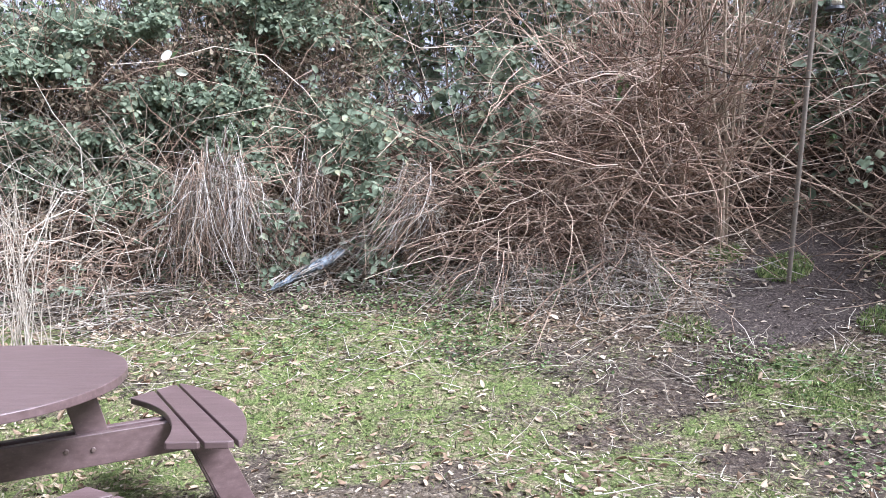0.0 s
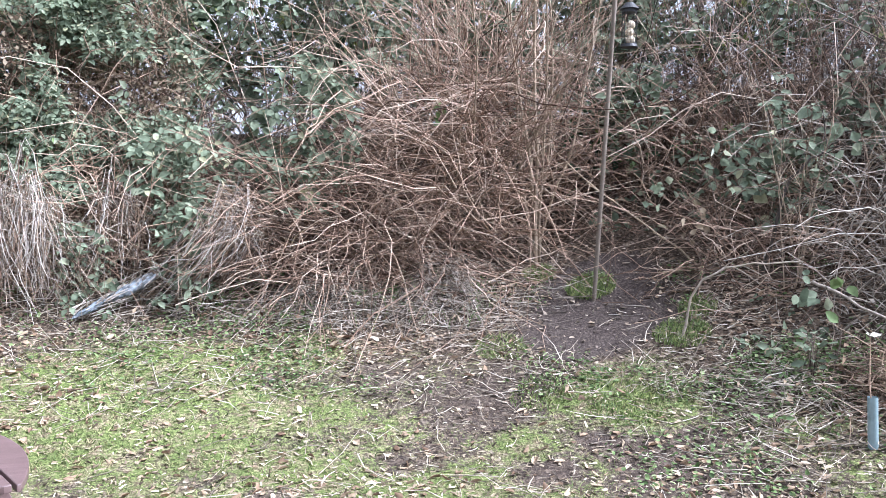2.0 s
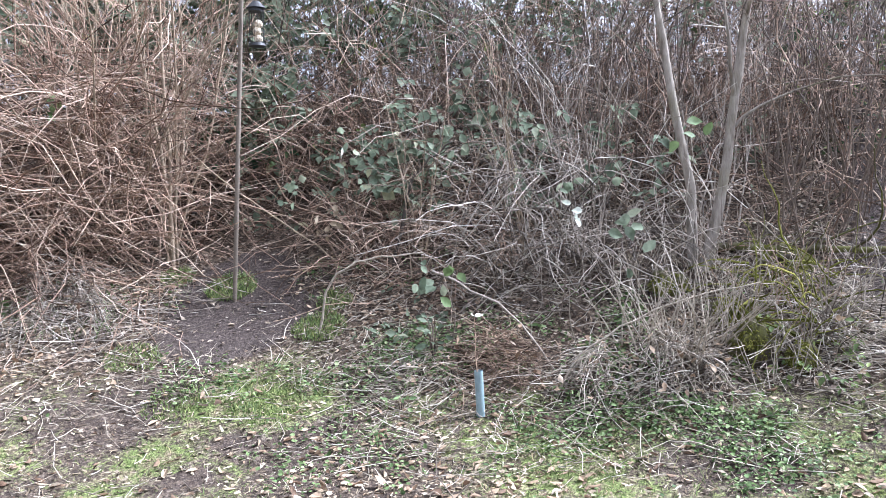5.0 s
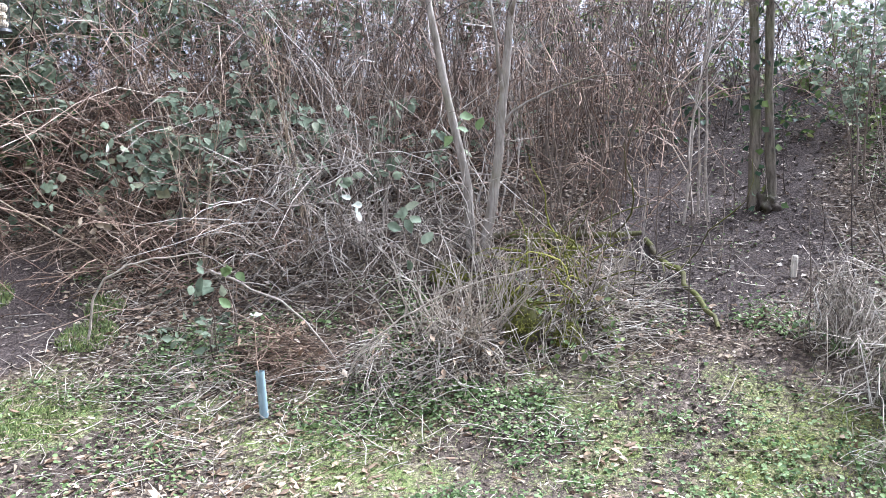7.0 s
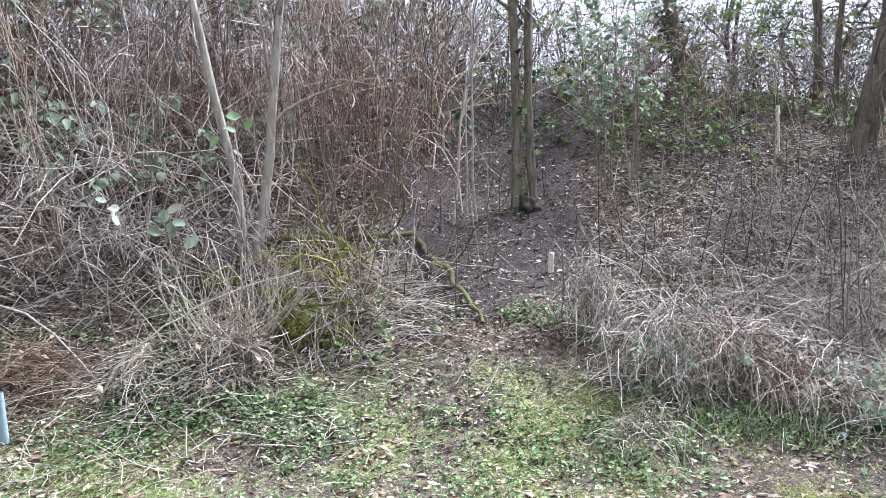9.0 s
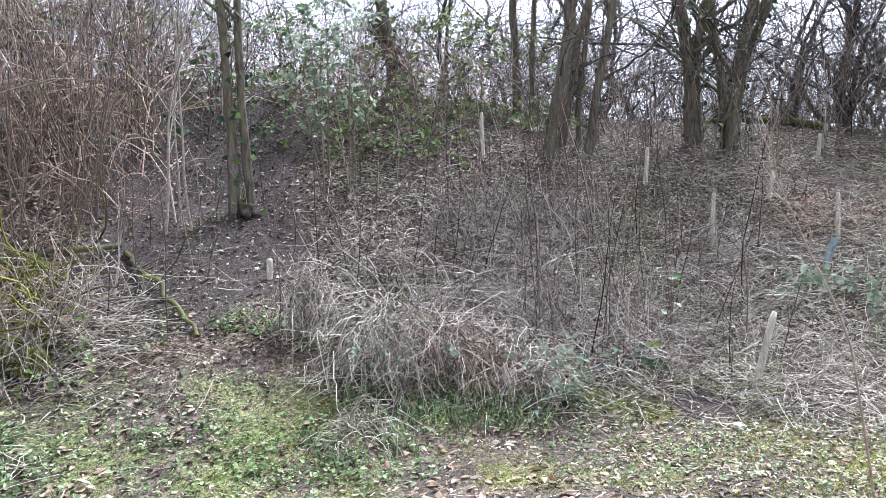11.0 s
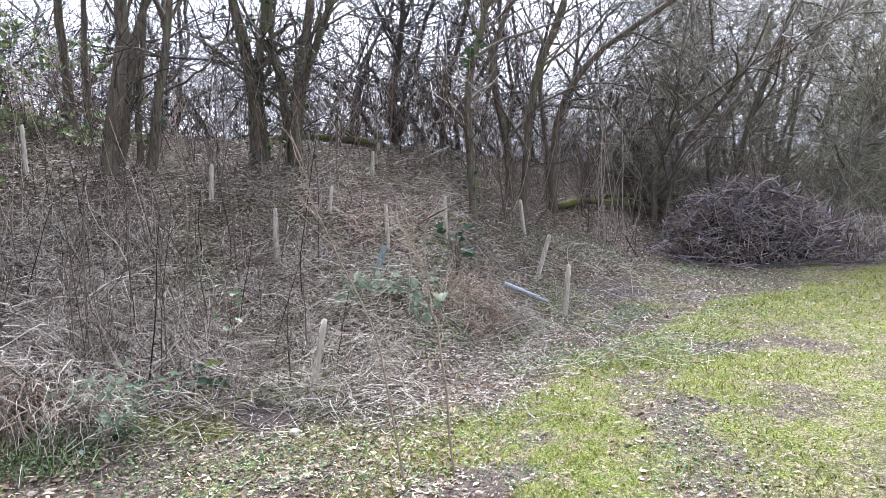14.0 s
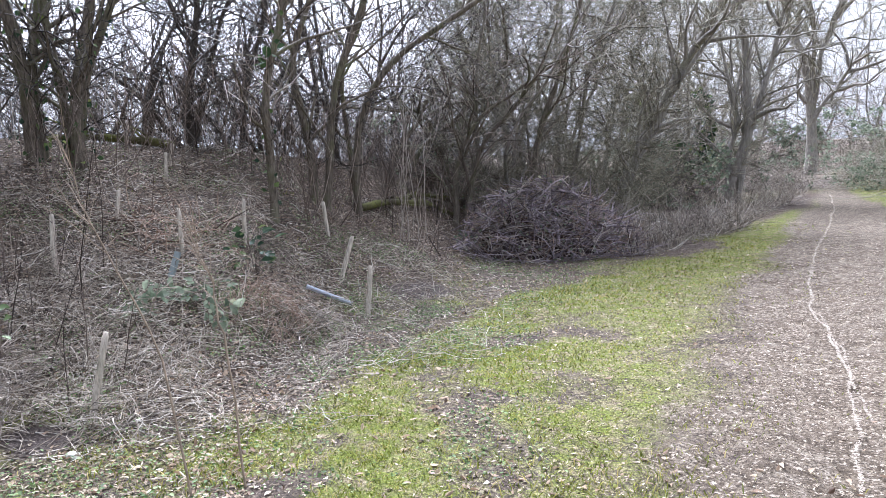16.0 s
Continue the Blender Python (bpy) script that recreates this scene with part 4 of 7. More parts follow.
arching_canes("grey dead stems leaning beside the sapling", 46, 54, 6.5, 7.4, 0.6, 150, (0.4, 1.1), (-0.2, 2.4), M_GREYCANE, thick=(0.0026, 0.0058))
arching_canes("reddish dead canes over the bank", 40, 66, 7.6, 9.4, 1.2, 620, (0.6, 1.6), (0.3, 2.5), M_REDCANE)
arching_canes("moss-covered dead stems arching over the old stumps", 54.5, 60, 6.0, 6.7, 0.35, 90, (0.3, 0.75), (-0.2, 1.6), M_MOSSTUFT, thick=(0.005, 0.011))
arching_canes("bleached dead stems slanting over the mossy stumps", 56, 64, 6.0, 6.8, 0.3, 90, (0.4, 1.0), (-0.1, 0.9), M_STRAW, thick=(0.003, 0.006))
bramble_bush("low green bramble among the mossy stumps", 54, 61, 6.0, 0.4, 40, 90, 0.05, gaps=0.3, mat_leaf=M_FRESH)
arching_canes("light brown dead stems behind the feeder", 20, 33, 7.9, 8.9, 1.3, 300, (0.6, 1.5), (0.2, 1.6), M_REDCANE)
# Low dead canes along the foot at the left.
arching_canes("red-brown dead canes sprawling at the foot of the brambles", -27, -14, 7.0, 7.6, 0.5, 300, (0.4, 1.1), (-0.1, 0.9), M_REDCANE)
bramble_bush("low dead bramble canes at the foot of the thicket", -36, -17, 7.1, 1.1, 800, 120, 0.07, gaps=0.6, reach=0.9, mat_cane=M_STRAW, name="dead_bramble")
bramble_bush("low dead bramble canes at the foot of the thicket", -17, -3, 7.3, 1.1, 650, 200, 0.07, gaps=0.5, reach=0.9, name="dead_bramble")
# Right of the feeder: half-dead brambles with some leaves, then grey tangles.
bramble_bush("straggling bramble with scattered green leaves and dead foliage", 29.5, 37, 7.45, 1.7, 120, 230, 0.11, low=0.35, gaps=0.6)
bramble_bush("straggling bramble with scattered green leaves and dead foliage", 34, 43, 7.3, 1.8, 90, 150, 0.115, low=0.35, gaps=0.6, mat_cane=M_GREYCANE)
bramble_bush("grey tangle of dead stems with few leaves", 41, 51, 7.0, 1.5, 110, 90, 0.1, low=0.4, gaps=0.6, mat_cane=M_GREYCANE)
bramble_bush("reddish tangle of dead stems behind the feeder", 24, 40, 8.3, 2.0, 320, 420, 0.1, gaps=0.5)
bramble_bush("reddish tangle of dead stems on the slope", 38, 56, 8.3, 2.1, 560, 600, 0.1, gaps=0.55)
bramble_bush("low bramble with green leaves beside the bare soil", 30.5, 36, 6.3, 0.4, 50, 60, 0.06, gaps=0.4)
bramble_bush("bramble with fresh green leaves on the bank", 72, 84, 8.9, 1.0, 160, 420, 0.065, gaps=0.5, mat_leaf=M_FRESH, lean=0.8)
bramble_bush("bramble with fresh green leaves on the crest", 58, 92, 10.0, 1.4, 400, 1900, 0.075, gaps=0.5, mat_leaf=M_FRESH, lean=0.6)
bramble_bush("bramble with green leaves beneath the thicket", 60, 73, 8.9, 1.5, 120, 420, 0.085, gaps=0.5, mat_leaf=M_IVY, mat_cane=M_TWIG, lean=0.5)
bramble_bush("low bramble trailing over dead grass", 76, 91, 5.5, 0.42, 130, 150, 0.05, gaps=0.4, mat_cane=M_GREYCANE)
bramble_bush("low bramble by the stakes", 104, 109.5, 7.5, 0.35, 70, 90, 0.09, gaps=0.4)

# Bare shrubs: a many-stemmed hazel beside the feeder, finer ones round it.
bare_shrub("many-stemmed hazel shrub with pale brown upright stems", 19.4, 7.75, 8, 3.9, 0.17, 110, M_HAZEL, 0.017)
bare_shrub("slender upright shrub stems behind the red canes", 14.8, 7.9, 10, 3.4, 0.28, 120, M_HAZEL, 0.011, (0.15, 0, 0))
bare_shrub("fan of thin reddish shoots above the dead canes", 11.0, 8.0, 16, 3.1, 0.34, 260, M_REDCANE, 0.008, (0.3, 0, 0))
bare_shrub("fan of thin reddish shoots above the dead canes", 17.0, 8.4, 16, 3.2, 0.3, 260, M_REDCANE, 0.008, (-0.1, 0, 0))
for az, d, h, n in ((6, 9.0, 3.2, 10), (1, 9.4, 3.4, 8), (24, 9.2, 3.6, 12), (29, 9.0, 3.4, 12), (33.5, 8.6, 3.2, 12), (38, 9.0, 3.4, 14), (42, 8.5, 2.9, 14), (47, 8.6, 3.2, 14), (51, 8.4, 3.0, 14), (57, 8.3, 3.0, 16),
                    (61, 8.0, 2.7, 14), (64.5, 8.8, 3.2, 14), (46, 7.3, 2.2, 9), (60, 9.6, 3.4, 14), (55, 9.8, 3.4, 14), (35, 10.4, 3.6, 14), (-8, 9.6, 3.6, 8), (-18, 9.8, 3.6, 8), (-27, 9.8, 3.6, 10)):
    bare_shrub("thicket of thin upright brown stems", az, d, n, h, 0.24, 110, M_TWIG, 0.008)
bare_shrub("bare reddish shrub under the trees", 115.0, 10.6, 9, 1.5, 0.3, 90, M_TWIG, 0.007)
bare_shrub("slim upright grey shoots", 121.5, 11.6, 6, 2.4, 0.14, 40, M_GREYCANE, 0.008)
bare_shrub("slim upright grey shoots", 66.5, 7.6, 4, 2.6, 0.08, 30, M_GREYCANE, 0.012)
bare_shrub("bushy sapling with small green leaves", 75.5, 8.2, 6, 2.3, 0.16, 60, M_TWIG, 0.01, leaves=260, mat_leaf=M_BRAMBLE)
bare_shrub("spreading grey elder with thin twigs", 53.5, 7.6, 9, 2.6, 0.35, 200, M_GREYCANE, 0.009, (0.35, 0.2, 0))

for az, d, h, n, m in ((35.0, 7.1, 1.7, 7, M_HAZEL), (41.5, 7.3, 2.1, 9, M_HAZEL), (45.5, 7.2, 1.9, 9, M_GREYCANE), (57.5, 7.3, 2.0, 10, M_TWIG), (61.0, 7.6, 2.2, 9, M_TWIG)):
    bare_shrub("tangle of thin dead stems with hanging twigs", az, d, n, h, 0.3, 40, m, 0.008)
for az, d, h in ((79, 9.6, 1.5), (82.5, 9.2, 1.2), (85.5, 9.9, 1.6), (89, 9.3, 1.3), (93, 9.8, 1.5), (96, 9.4, 1.2), (99.5, 9.9, 1.4), (103, 10.2, 1.5), (106.5, 10.6, 1.5), (109.5, 11.2, 1.5), (113.5, 11.6, 1.5), (117.5, 12.3, 1.6), (120.5, 13.0, 1.6)):
    bare_shrub("low twiggy shrub growing along the crest", az, d, 9, h, 0.32, 120, M_TWIG, 0.006)
for az, d in ((-23.3, 5.75), (-24.2, 5.6)):
    bare_shrub("tall pale straw stems standing by the table", az, d, 16, 1.45, 0.05, 14, M_STRAW, 0.0045, name="straw_stand", group="")

for az, d, n, m in ((48.0, 6.0, 12, M_STRAW), (50.5, 5.95, 18, M_STRAW), (52.5, 5.9, 20, M_STRAW), (54.0, 6.1, 16, M_STRAW), (56.5, 6.3, 12, M_REDCANE), (59.0, 6.4, 12, M_STRAW), (62.5, 6.6, 10, M_GREYCANE)):
    bare_shrub("loose pale dead stalks leaning over the bank", az, d, n, 0.8, 0.6, 10, m, 0.006, (-0.2, -0.15, 0), name="dead_stem_clump", group="dead stems on the bank")

# Trees on the bank and along its crest.
shaped_tree("young forked tree with smooth pale bark", (
    (0.036, (5.5, 4.25, 0.9), (5.47, 4.29, 1.48), (5.41, 4.36, 1.94), (5.38, 4.4, 2.34), (5.32, 4.47, 2.84), (5.24, 4.58, 4.6)),
    (0.04, (5.54, 4.2, 0.9), (5.59, 4.13, 1.35), (5.64, 4.06, 1.95), (5.67, 4.01, 2.42), (5.71, 3.96, 2.84), (5.8, 3.85, 4.6))), bark=M_SAPBARK, twig=M_GREYCANE, limbs=9, boughs=34, twigs=90, first=0.45, name="forked_sapling", group="", tip=0.4, long=0.9)
twin = shaped_tree("twin-stemmed tree with dark hollow bark on the slope", (
    (0.046, (7.40, 2.77, 1.22), (7.41, 2.74, 1.78), (7.41, 2.74, 2.5), (7.4, 2.78, 3.01), (7.38, 2.88, 5.5)),
    (0.040, (7.49, 2.67, 1.23), (7.49, 2.67, 1.82), (7.5, 2.65, 2.5), (7.5, 2.65, 3.02), (7.5, 2.65, 5.5))), ivy=70, limbs=10, boughs=40, twigs=160, first=0.5)
shaped_tree("leaning ivy-clad tree at the crest", (
    (0.083, (10.36, 1.72, 2.44), (10.34, 1.81, 2.81), (10.33, 1.89, 3.14), (10.31, 1.98, 3.54), (10.26, 2.2, 5.5)),), ivy=260, limbs=14)
shaped_tree("bare twin-stemmed tree at the crest", (
    (0.052, (10.39, 0.39, 2.37), (10.39, 0.38, 2.8), (10.39, 0.38, 3.45), (10.39, 0.38, 5.5)),
    (0.037, (10.4, 0.22, 2.36), (10.4, 0.17, 2.79), (10.4, 0.13, 3.43), (10.4, 0.07, 5.5))), ivy=0, limbs=10, boughs=40, twigs=160, first=0.5)
shaped_tree("bare multi-stemmed field maple with mossy bark", (
    (0.077, (9.3, -0.01, 1.35), (9.3, -0.04, 1.93), (9.3, -0.18, 2.72), (9.3, -0.25, 3.33), (9.3, -0.37, 5.5)),
    (0.048, (9.5, -0.35, 1.96), (9.48, -0.53, 2.36), (9.48, -0.64, 2.85), (9.47, -0.7, 3.37), (9.45, -0.82, 5.5)),
    (0.048, (9.6, -0.08, 1.65), (9.59, -0.28, 2.58), (9.59, -0.36, 3.05), (9.58, -0.56, 3.4), (9.55, -1.16, 5.5)),
    (0.032, (9.6, -0.27, 1.88), (9.6, -0.33, 2.46), (9.59, -0.44, 2.87), (9.59, -0.46, 3.4), (9.59, -0.5, 5.5))), ivy=40, limbs=26, boughs=90, twigs=420)
shaped_tree("bare multi-stemmed tree with mossy bark", (
    (0.077, (10.17, -1.62, 2.01), (10.18, -1.55, 2.64), (10.19, -1.49, 3.09), (10.2, -1.43, 3.54), (10.22, -1.3, 5.5)),
    (0.052, (10.26, -1.68, 2.02), (10.27, -1.67, 2.84), (10.25, -1.76, 3.3), (10.24, -1.8, 3.55), (10.2, -1.96, 5.5))), ivy=120, limbs=22, boughs=80, twigs=400)
shaped_tree("bare multi-stemmed tree with spreading limbs", (
    (0.072, (10.01, -1.97, 1.93), (9.99, -2.05, 2.48), (9.97, -2.15, 2.93), (9.95, -2.26, 3.5), (9.91, -2.45, 5.5)),
    (0.052, (10.11, -1.99, 1.93), (10.08, -2.12, 2.55), (10.02, -2.37, 3.06), (9.97, -2.56, 3.51), (9.86, -2.98, 5.5)),
    (0.048, (10.21, -1.97, 2.04), (10.22, -1.91, 2.7), (10.23, -1.85, 3.16), (10.24, -1.83, 3.55), (10.26, -1.78, 5.5))), ivy=160, limbs=26, boughs=90, twigs=420)
shaped_tree("slender dark tree beyond the crest", (
    (0.063, (12, -3.84, 1.99), (12, -3.85, 2.5), (11.97, -3.95, 3.15), (11.92, -4.09, 3.94), (11.87, -4.23, 5.5)),), ivy=0, limbs=22, boughs=90, twigs=420, bark=M_DARKTWIG, first=0.15)
crooked = shaped_tree("small crooked tree with green algae on its bark", (
    (0.050, (9.24, -3.83, 0.93), (9.22, -3.88, 1.4), (9.23, -3.84, 1.98), (9.24, -3.82, 2.43), (9.22, -3.89, 2.68), (9.15, -4.03, 2.98), (9.12, -4.1, 3.35), (9.03, -4.3, 5.5)),), ivy=30, limbs=14, boughs=60, twigs=300, twig=M_TWIG)
tuft = np.array((9.16, -3.86, 2.7)) + rng.normal(size=(16, 3)) * (0.06, 0.06, 0.07)
for i in range(16):
    part("ivy_leaf", leaf_mesh("ivy_leaf", tuft[i:i + 1], rng.normal(size=(1, 3)) + (0, 0, -0.6), rng.normal(size=(1, 3)) + (-0.8, 0, 0.4), 0.1, 0.085, 0.2, True), M_IVY, crooked, "dark green ivy leaf")
shaped_tree("slanting bare tree beyond the crest", (
    (0.046, (12.16, -4.6, 2.03), (12.12, -4.72, 2.49), (12.06, -4.85, 2.91), (12.02, -4.94, 3.32), (11.94, -5.13, 3.96), (11.84, -5.36, 5.5)),), ivy=0, limbs=16, boughs=70, twigs=320, bark=M_DARKTWIG)
shaped_tree("bare tree with a twisted leaning trunk", (
    (0.058, (10.49, -4.94, 1.1), (10.48, -4.97, 1.66), (10.51, -4.92, 2.19), (10.57, -4.78, 2.57), (10.58, -4.76, 2.86), (10.49, -4.94, 3.36), (10.43, -5.08, 3.64), (10.23, -5.54, 5.5)),
    (0.058, (10.42, -5.09, 1.5), (10.36, -5.23, 2.24), (10.28, -5.38, 2.74), (10.18, -5.56, 3.24), (10.11, -5.69, 3.58), (9.91, -6.06, 5.5))), ivy=0, limbs=22, boughs=90, twigs=420)
shaped_tree("bare tree with twisted dark limbs", (
    (0.050, (10.57, -5.68, 1.03), (10.57, -5.67, 1.71), (10.53, -5.75, 2.39), (10.33, -6.1, 2.82), (10.1, -6.47, 3.15), (9.86, -6.83, 3.4), (9.66, -7.11, 3.51), (7.85, -9.64, 5.5)),
    (0.036, (10.75, -5.76, 1.4), (10.81, -5.66, 2.19), (10.84, -5.61, 2.82), (10.69, -5.89, 3.25), (10.61, -6.03, 3.69), (10.45, -6.32, 5.5))), ivy=0, limbs=22, boughs=90, twigs=420)
shaped_tree("thorn tree with low arching limbs", (
    (0.050, (11.1, -7.68, 1.04), (11.03, -7.79, 1.57), (10.87, -8.01, 2.05), (10.65, -8.3, 2.3), (10.36, -8.65, 2.58)),
    (0.042, (11.03, -7.79, 1.03), (10.82, -8.07, 1.74), (10.51, -8.47, 2.15), (10.18, -8.86, 2.82), (10.02, -9.04, 3.5)),
    (0.058, (10.77, -8.94, 1.06), (10.64, -9.1, 1.79), (10.41, -9.36, 2.59), (10.24, -9.55, 3.38), (10.1, -9.69, 3.9), (9.88, -9.91, 5.5))), ivy=0, limbs=26, boughs=110, twigs=560, twig=M_TWIG, first=0.15)
tree("bare thorn tree with many low twisted limbs", 121.0, 14.0, 6.0, 0.09, 3, (0.0, -0.1), 0.3, 24, 150, 800, crook=0.15, first=0.2)
tree("bare thorn tree with many low twisted limbs", 124.5, 15.0, 6.0, 0.08, 3, (-0.1, -0.1), 0.35, 24, 170, 900, crook=0.15, first=0.15, twig=M_TWIG)
for az, d, h in ((83, 12.5, 6), (93.5, 12.8, 6), (105, 14, 6.5), (110, 15.5, 6), (96, 14.5, 6.5), (88, 14, 6), (102.5, 16, 6), (115, 16, 6), (119, 17, 6), (107.5, 13.2, 5.5), (109, 17.5, 6.5), (112.2, 14.0, 6), (113.6, 17.8, 6.5), (116.8, 14.2, 5.5), (118, 15.2, 6), (121.5, 16.5, 6)):
    tree("dark bare thorn tree beyond the crest", az, d, h, 0.085, 2, (0, 0), 0.28, 20, 110, 480, bark=M_DARKTWIG, crook=0.14, first=0.1)
for az, d, h in ((-38, 12, 8), (-29, 13, 8), (-21, 12.2, 8), (-12, 12.6, 8), (-4, 12, 8), (3, 12.8, 8), (9, 11.8, 8), (16, 12.5, 8), (23, 12, 8), (29.5, 13, 8), (36, 12.2, 8), (43, 12.6, 8), (50, 12, 8), (57, 12.8, 8), (63.5, 12, 7.5)):
    tree("bare woodland tree behind the brambles", az, d, h, 0.11, 1, (0, 0), 0.1, 14, 100, 420, first=0.12, crook=0.06, twig=M_TWIG, ivy=60, group="woodland trees behind the brambles")

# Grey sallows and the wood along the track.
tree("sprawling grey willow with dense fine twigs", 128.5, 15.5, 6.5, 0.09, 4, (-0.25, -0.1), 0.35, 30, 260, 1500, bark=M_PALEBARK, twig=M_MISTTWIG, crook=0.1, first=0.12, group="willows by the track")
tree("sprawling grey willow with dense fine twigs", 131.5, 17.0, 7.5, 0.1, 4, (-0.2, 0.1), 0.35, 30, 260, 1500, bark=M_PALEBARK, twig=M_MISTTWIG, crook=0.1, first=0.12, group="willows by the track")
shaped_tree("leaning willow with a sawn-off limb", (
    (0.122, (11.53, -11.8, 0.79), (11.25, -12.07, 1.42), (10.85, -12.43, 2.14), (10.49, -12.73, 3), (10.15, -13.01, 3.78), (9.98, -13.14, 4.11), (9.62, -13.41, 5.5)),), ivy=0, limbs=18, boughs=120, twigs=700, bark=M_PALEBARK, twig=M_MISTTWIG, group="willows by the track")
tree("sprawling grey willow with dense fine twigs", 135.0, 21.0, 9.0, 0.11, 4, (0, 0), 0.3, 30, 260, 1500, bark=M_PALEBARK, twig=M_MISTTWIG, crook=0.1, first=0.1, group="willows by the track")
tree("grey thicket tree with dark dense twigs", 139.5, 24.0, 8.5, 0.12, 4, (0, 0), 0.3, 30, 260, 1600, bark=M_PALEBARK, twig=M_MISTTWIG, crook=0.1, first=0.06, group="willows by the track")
shaped_tree("pollard with many upright shoots beside the track", (
    (0.131, (13.16, -17.63, 0.5), (12.96, -17.78, 1.13), (12.74, -17.93, 1.75), (12.69, -17.97, 2.64), (12.81, -17.89, 3.74), (12.94, -17.79, 4.98), (13, -17.74, 6.16)),
    (0.092, (13.02, -17.73, 0.54), (12.8, -17.89, 1.26), (12.71, -17.95, 1.74), (12.48, -18.12, 2.76), (12.24, -18.28, 3.82), (12, -18.44, 4.85), (11.85, -18.54, 6.16)),
    (0.076, (13.18, -17.62, 0.5), (13.14, -17.64, 1.42), (12.91, -17.82, 1.76), (13.11, -17.67, 2.95), (13.26, -17.56, 4.21))), ivy=0, limbs=30, boughs=140, twigs=800, bark=M_PALEBARK, twig=M_MISTTWIG, first=0.4, group="willows by the track")
shaped_tree("tall bare tree standing beside the far track", (
    (0.238, (20.82, -34.15, 0.1), (20.62, -34.27, 0.92), (20.76, -34.19, 2.05), (20.71, -34.23, 2.54), (20.85, -34.14, 4.41), (21.33, -33.84, 6.18), (21.72, -33.59, 7.69), (22.17, -33.3, 11.2)),
    (0.129, (20.71, -34.23, 2.54), (20.5, -34.35, 4.62), (20.08, -34.6, 6.26), (19.71, -34.81, 7.4), (19.09, -35.16, 11.2)),
    (0.109, (20.69, -34.24, 2.42), (20.07, -34.6, 3.35), (19.4, -34.98, 4.5), (18.75, -35.33, 5.61)),
    (0.119, (20.73, -34.21, 2.55), (20.65, -34.26, 4.88), (20.66, -34.25, 6.58), (20.81, -34.16, 7.56), (21.09, -33.99, 11.2))), ivy=0, limbs=34, boughs=150, twigs=900, bark=M_PALEBARK, twig=M_MISTTWIG, first=0.45, group="trees along the far track", tip=0.2, long=0.7)
# The haze on these trees is only in their pale bark and twig colours.
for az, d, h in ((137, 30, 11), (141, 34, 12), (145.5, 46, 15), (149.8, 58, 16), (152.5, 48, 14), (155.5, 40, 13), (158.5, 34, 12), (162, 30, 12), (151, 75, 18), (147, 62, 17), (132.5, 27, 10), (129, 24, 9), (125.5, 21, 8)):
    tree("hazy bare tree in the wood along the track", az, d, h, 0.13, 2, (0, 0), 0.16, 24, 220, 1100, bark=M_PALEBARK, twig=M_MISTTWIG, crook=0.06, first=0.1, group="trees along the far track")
for az, d, top in ((152.6, 26, 2.2), (155, 22, 2.2), (158, 19, 2.0)):
    bramble_bush("rounded bramble bank on the far side of the track", az - 1.6, az + 1.6, d, top, 320, 1600, 0.085, gaps=0.45, mat_leaf=M_BRAMBLE, mat_cane=M_MISTTWIG)
bramble_bush("dark undergrowth beneath the willows", 133, 143, 20.5, 1.6, 700, 500, 0.12, mat_cane=M_TWIG, gaps=0.45)


def verge_weeds(y0, y1, n):
    """Dead weeds standing along the far side of the lawn, by the track."""
    y = -rng.uniform(y0, y1, n)
    x = lawn_rim(y) + 0.1 + rng.exponential(0.7, n) + 0.25 * wave(y, y, 0.7, 2)
    p = np.stack([x, y, ground_z(x, y)], -1)
    ob = thing("verge_weeds", "pale dead weeds standing along the verge", "dead weeds", "dead weeds along the verge", tuple(p[0]))
    q = grow(p, rng.normal(size=(n, 3)) * 0.7 + (0, 0, 1), rng.uniform(0.15, 0.7, n) * (1 + 0.5 * wave(x, y, 0.8, 2)), 5, 0.22, -0.06)
    t, w, _ = forks(q, n, 0.3, 1.0, 0.8)
    t = grow(t, w, rng.uniform(0.08, 0.3, n), 2)
    part("stem_mass", tube_mesh("stem_mass", [(q, taper(n, 5, 0.005, 0.0025))]), M_STRAW, ob, kind="stuff")
    part("seed_head_mass", tube_mesh("seed_head_mass", [(t, taper(n, 2, 0.004, 0.0025))]), M_GREYCANE, ob, kind="stuff")


verge_weeds(8.8, 13.0, 620)
verge_weeds(12.5, 18.0, 620)
verge_weeds(17.5, 27.0, 600)
bramble_bush("dead undergrowth beside the far track", 144.0, 148.2, 27, 1.3, 380, 200, 0.12, mat_cane=M_GREYCANE, gaps=0.5, lean=0.2)
bramble_bush("dead undergrowth across the far track", 150.4, 155, 29, 1.3, 380, 300, 0.12, mat_cane=M_GREYCANE, gaps=0.5, lean=0.2)
bramble_bush("twiggy undergrowth below the thorn trees", 118, 131, 15.0, 1.3, 800, 200, 0.1, mat_cane=M_TWIG, gaps=0.5)


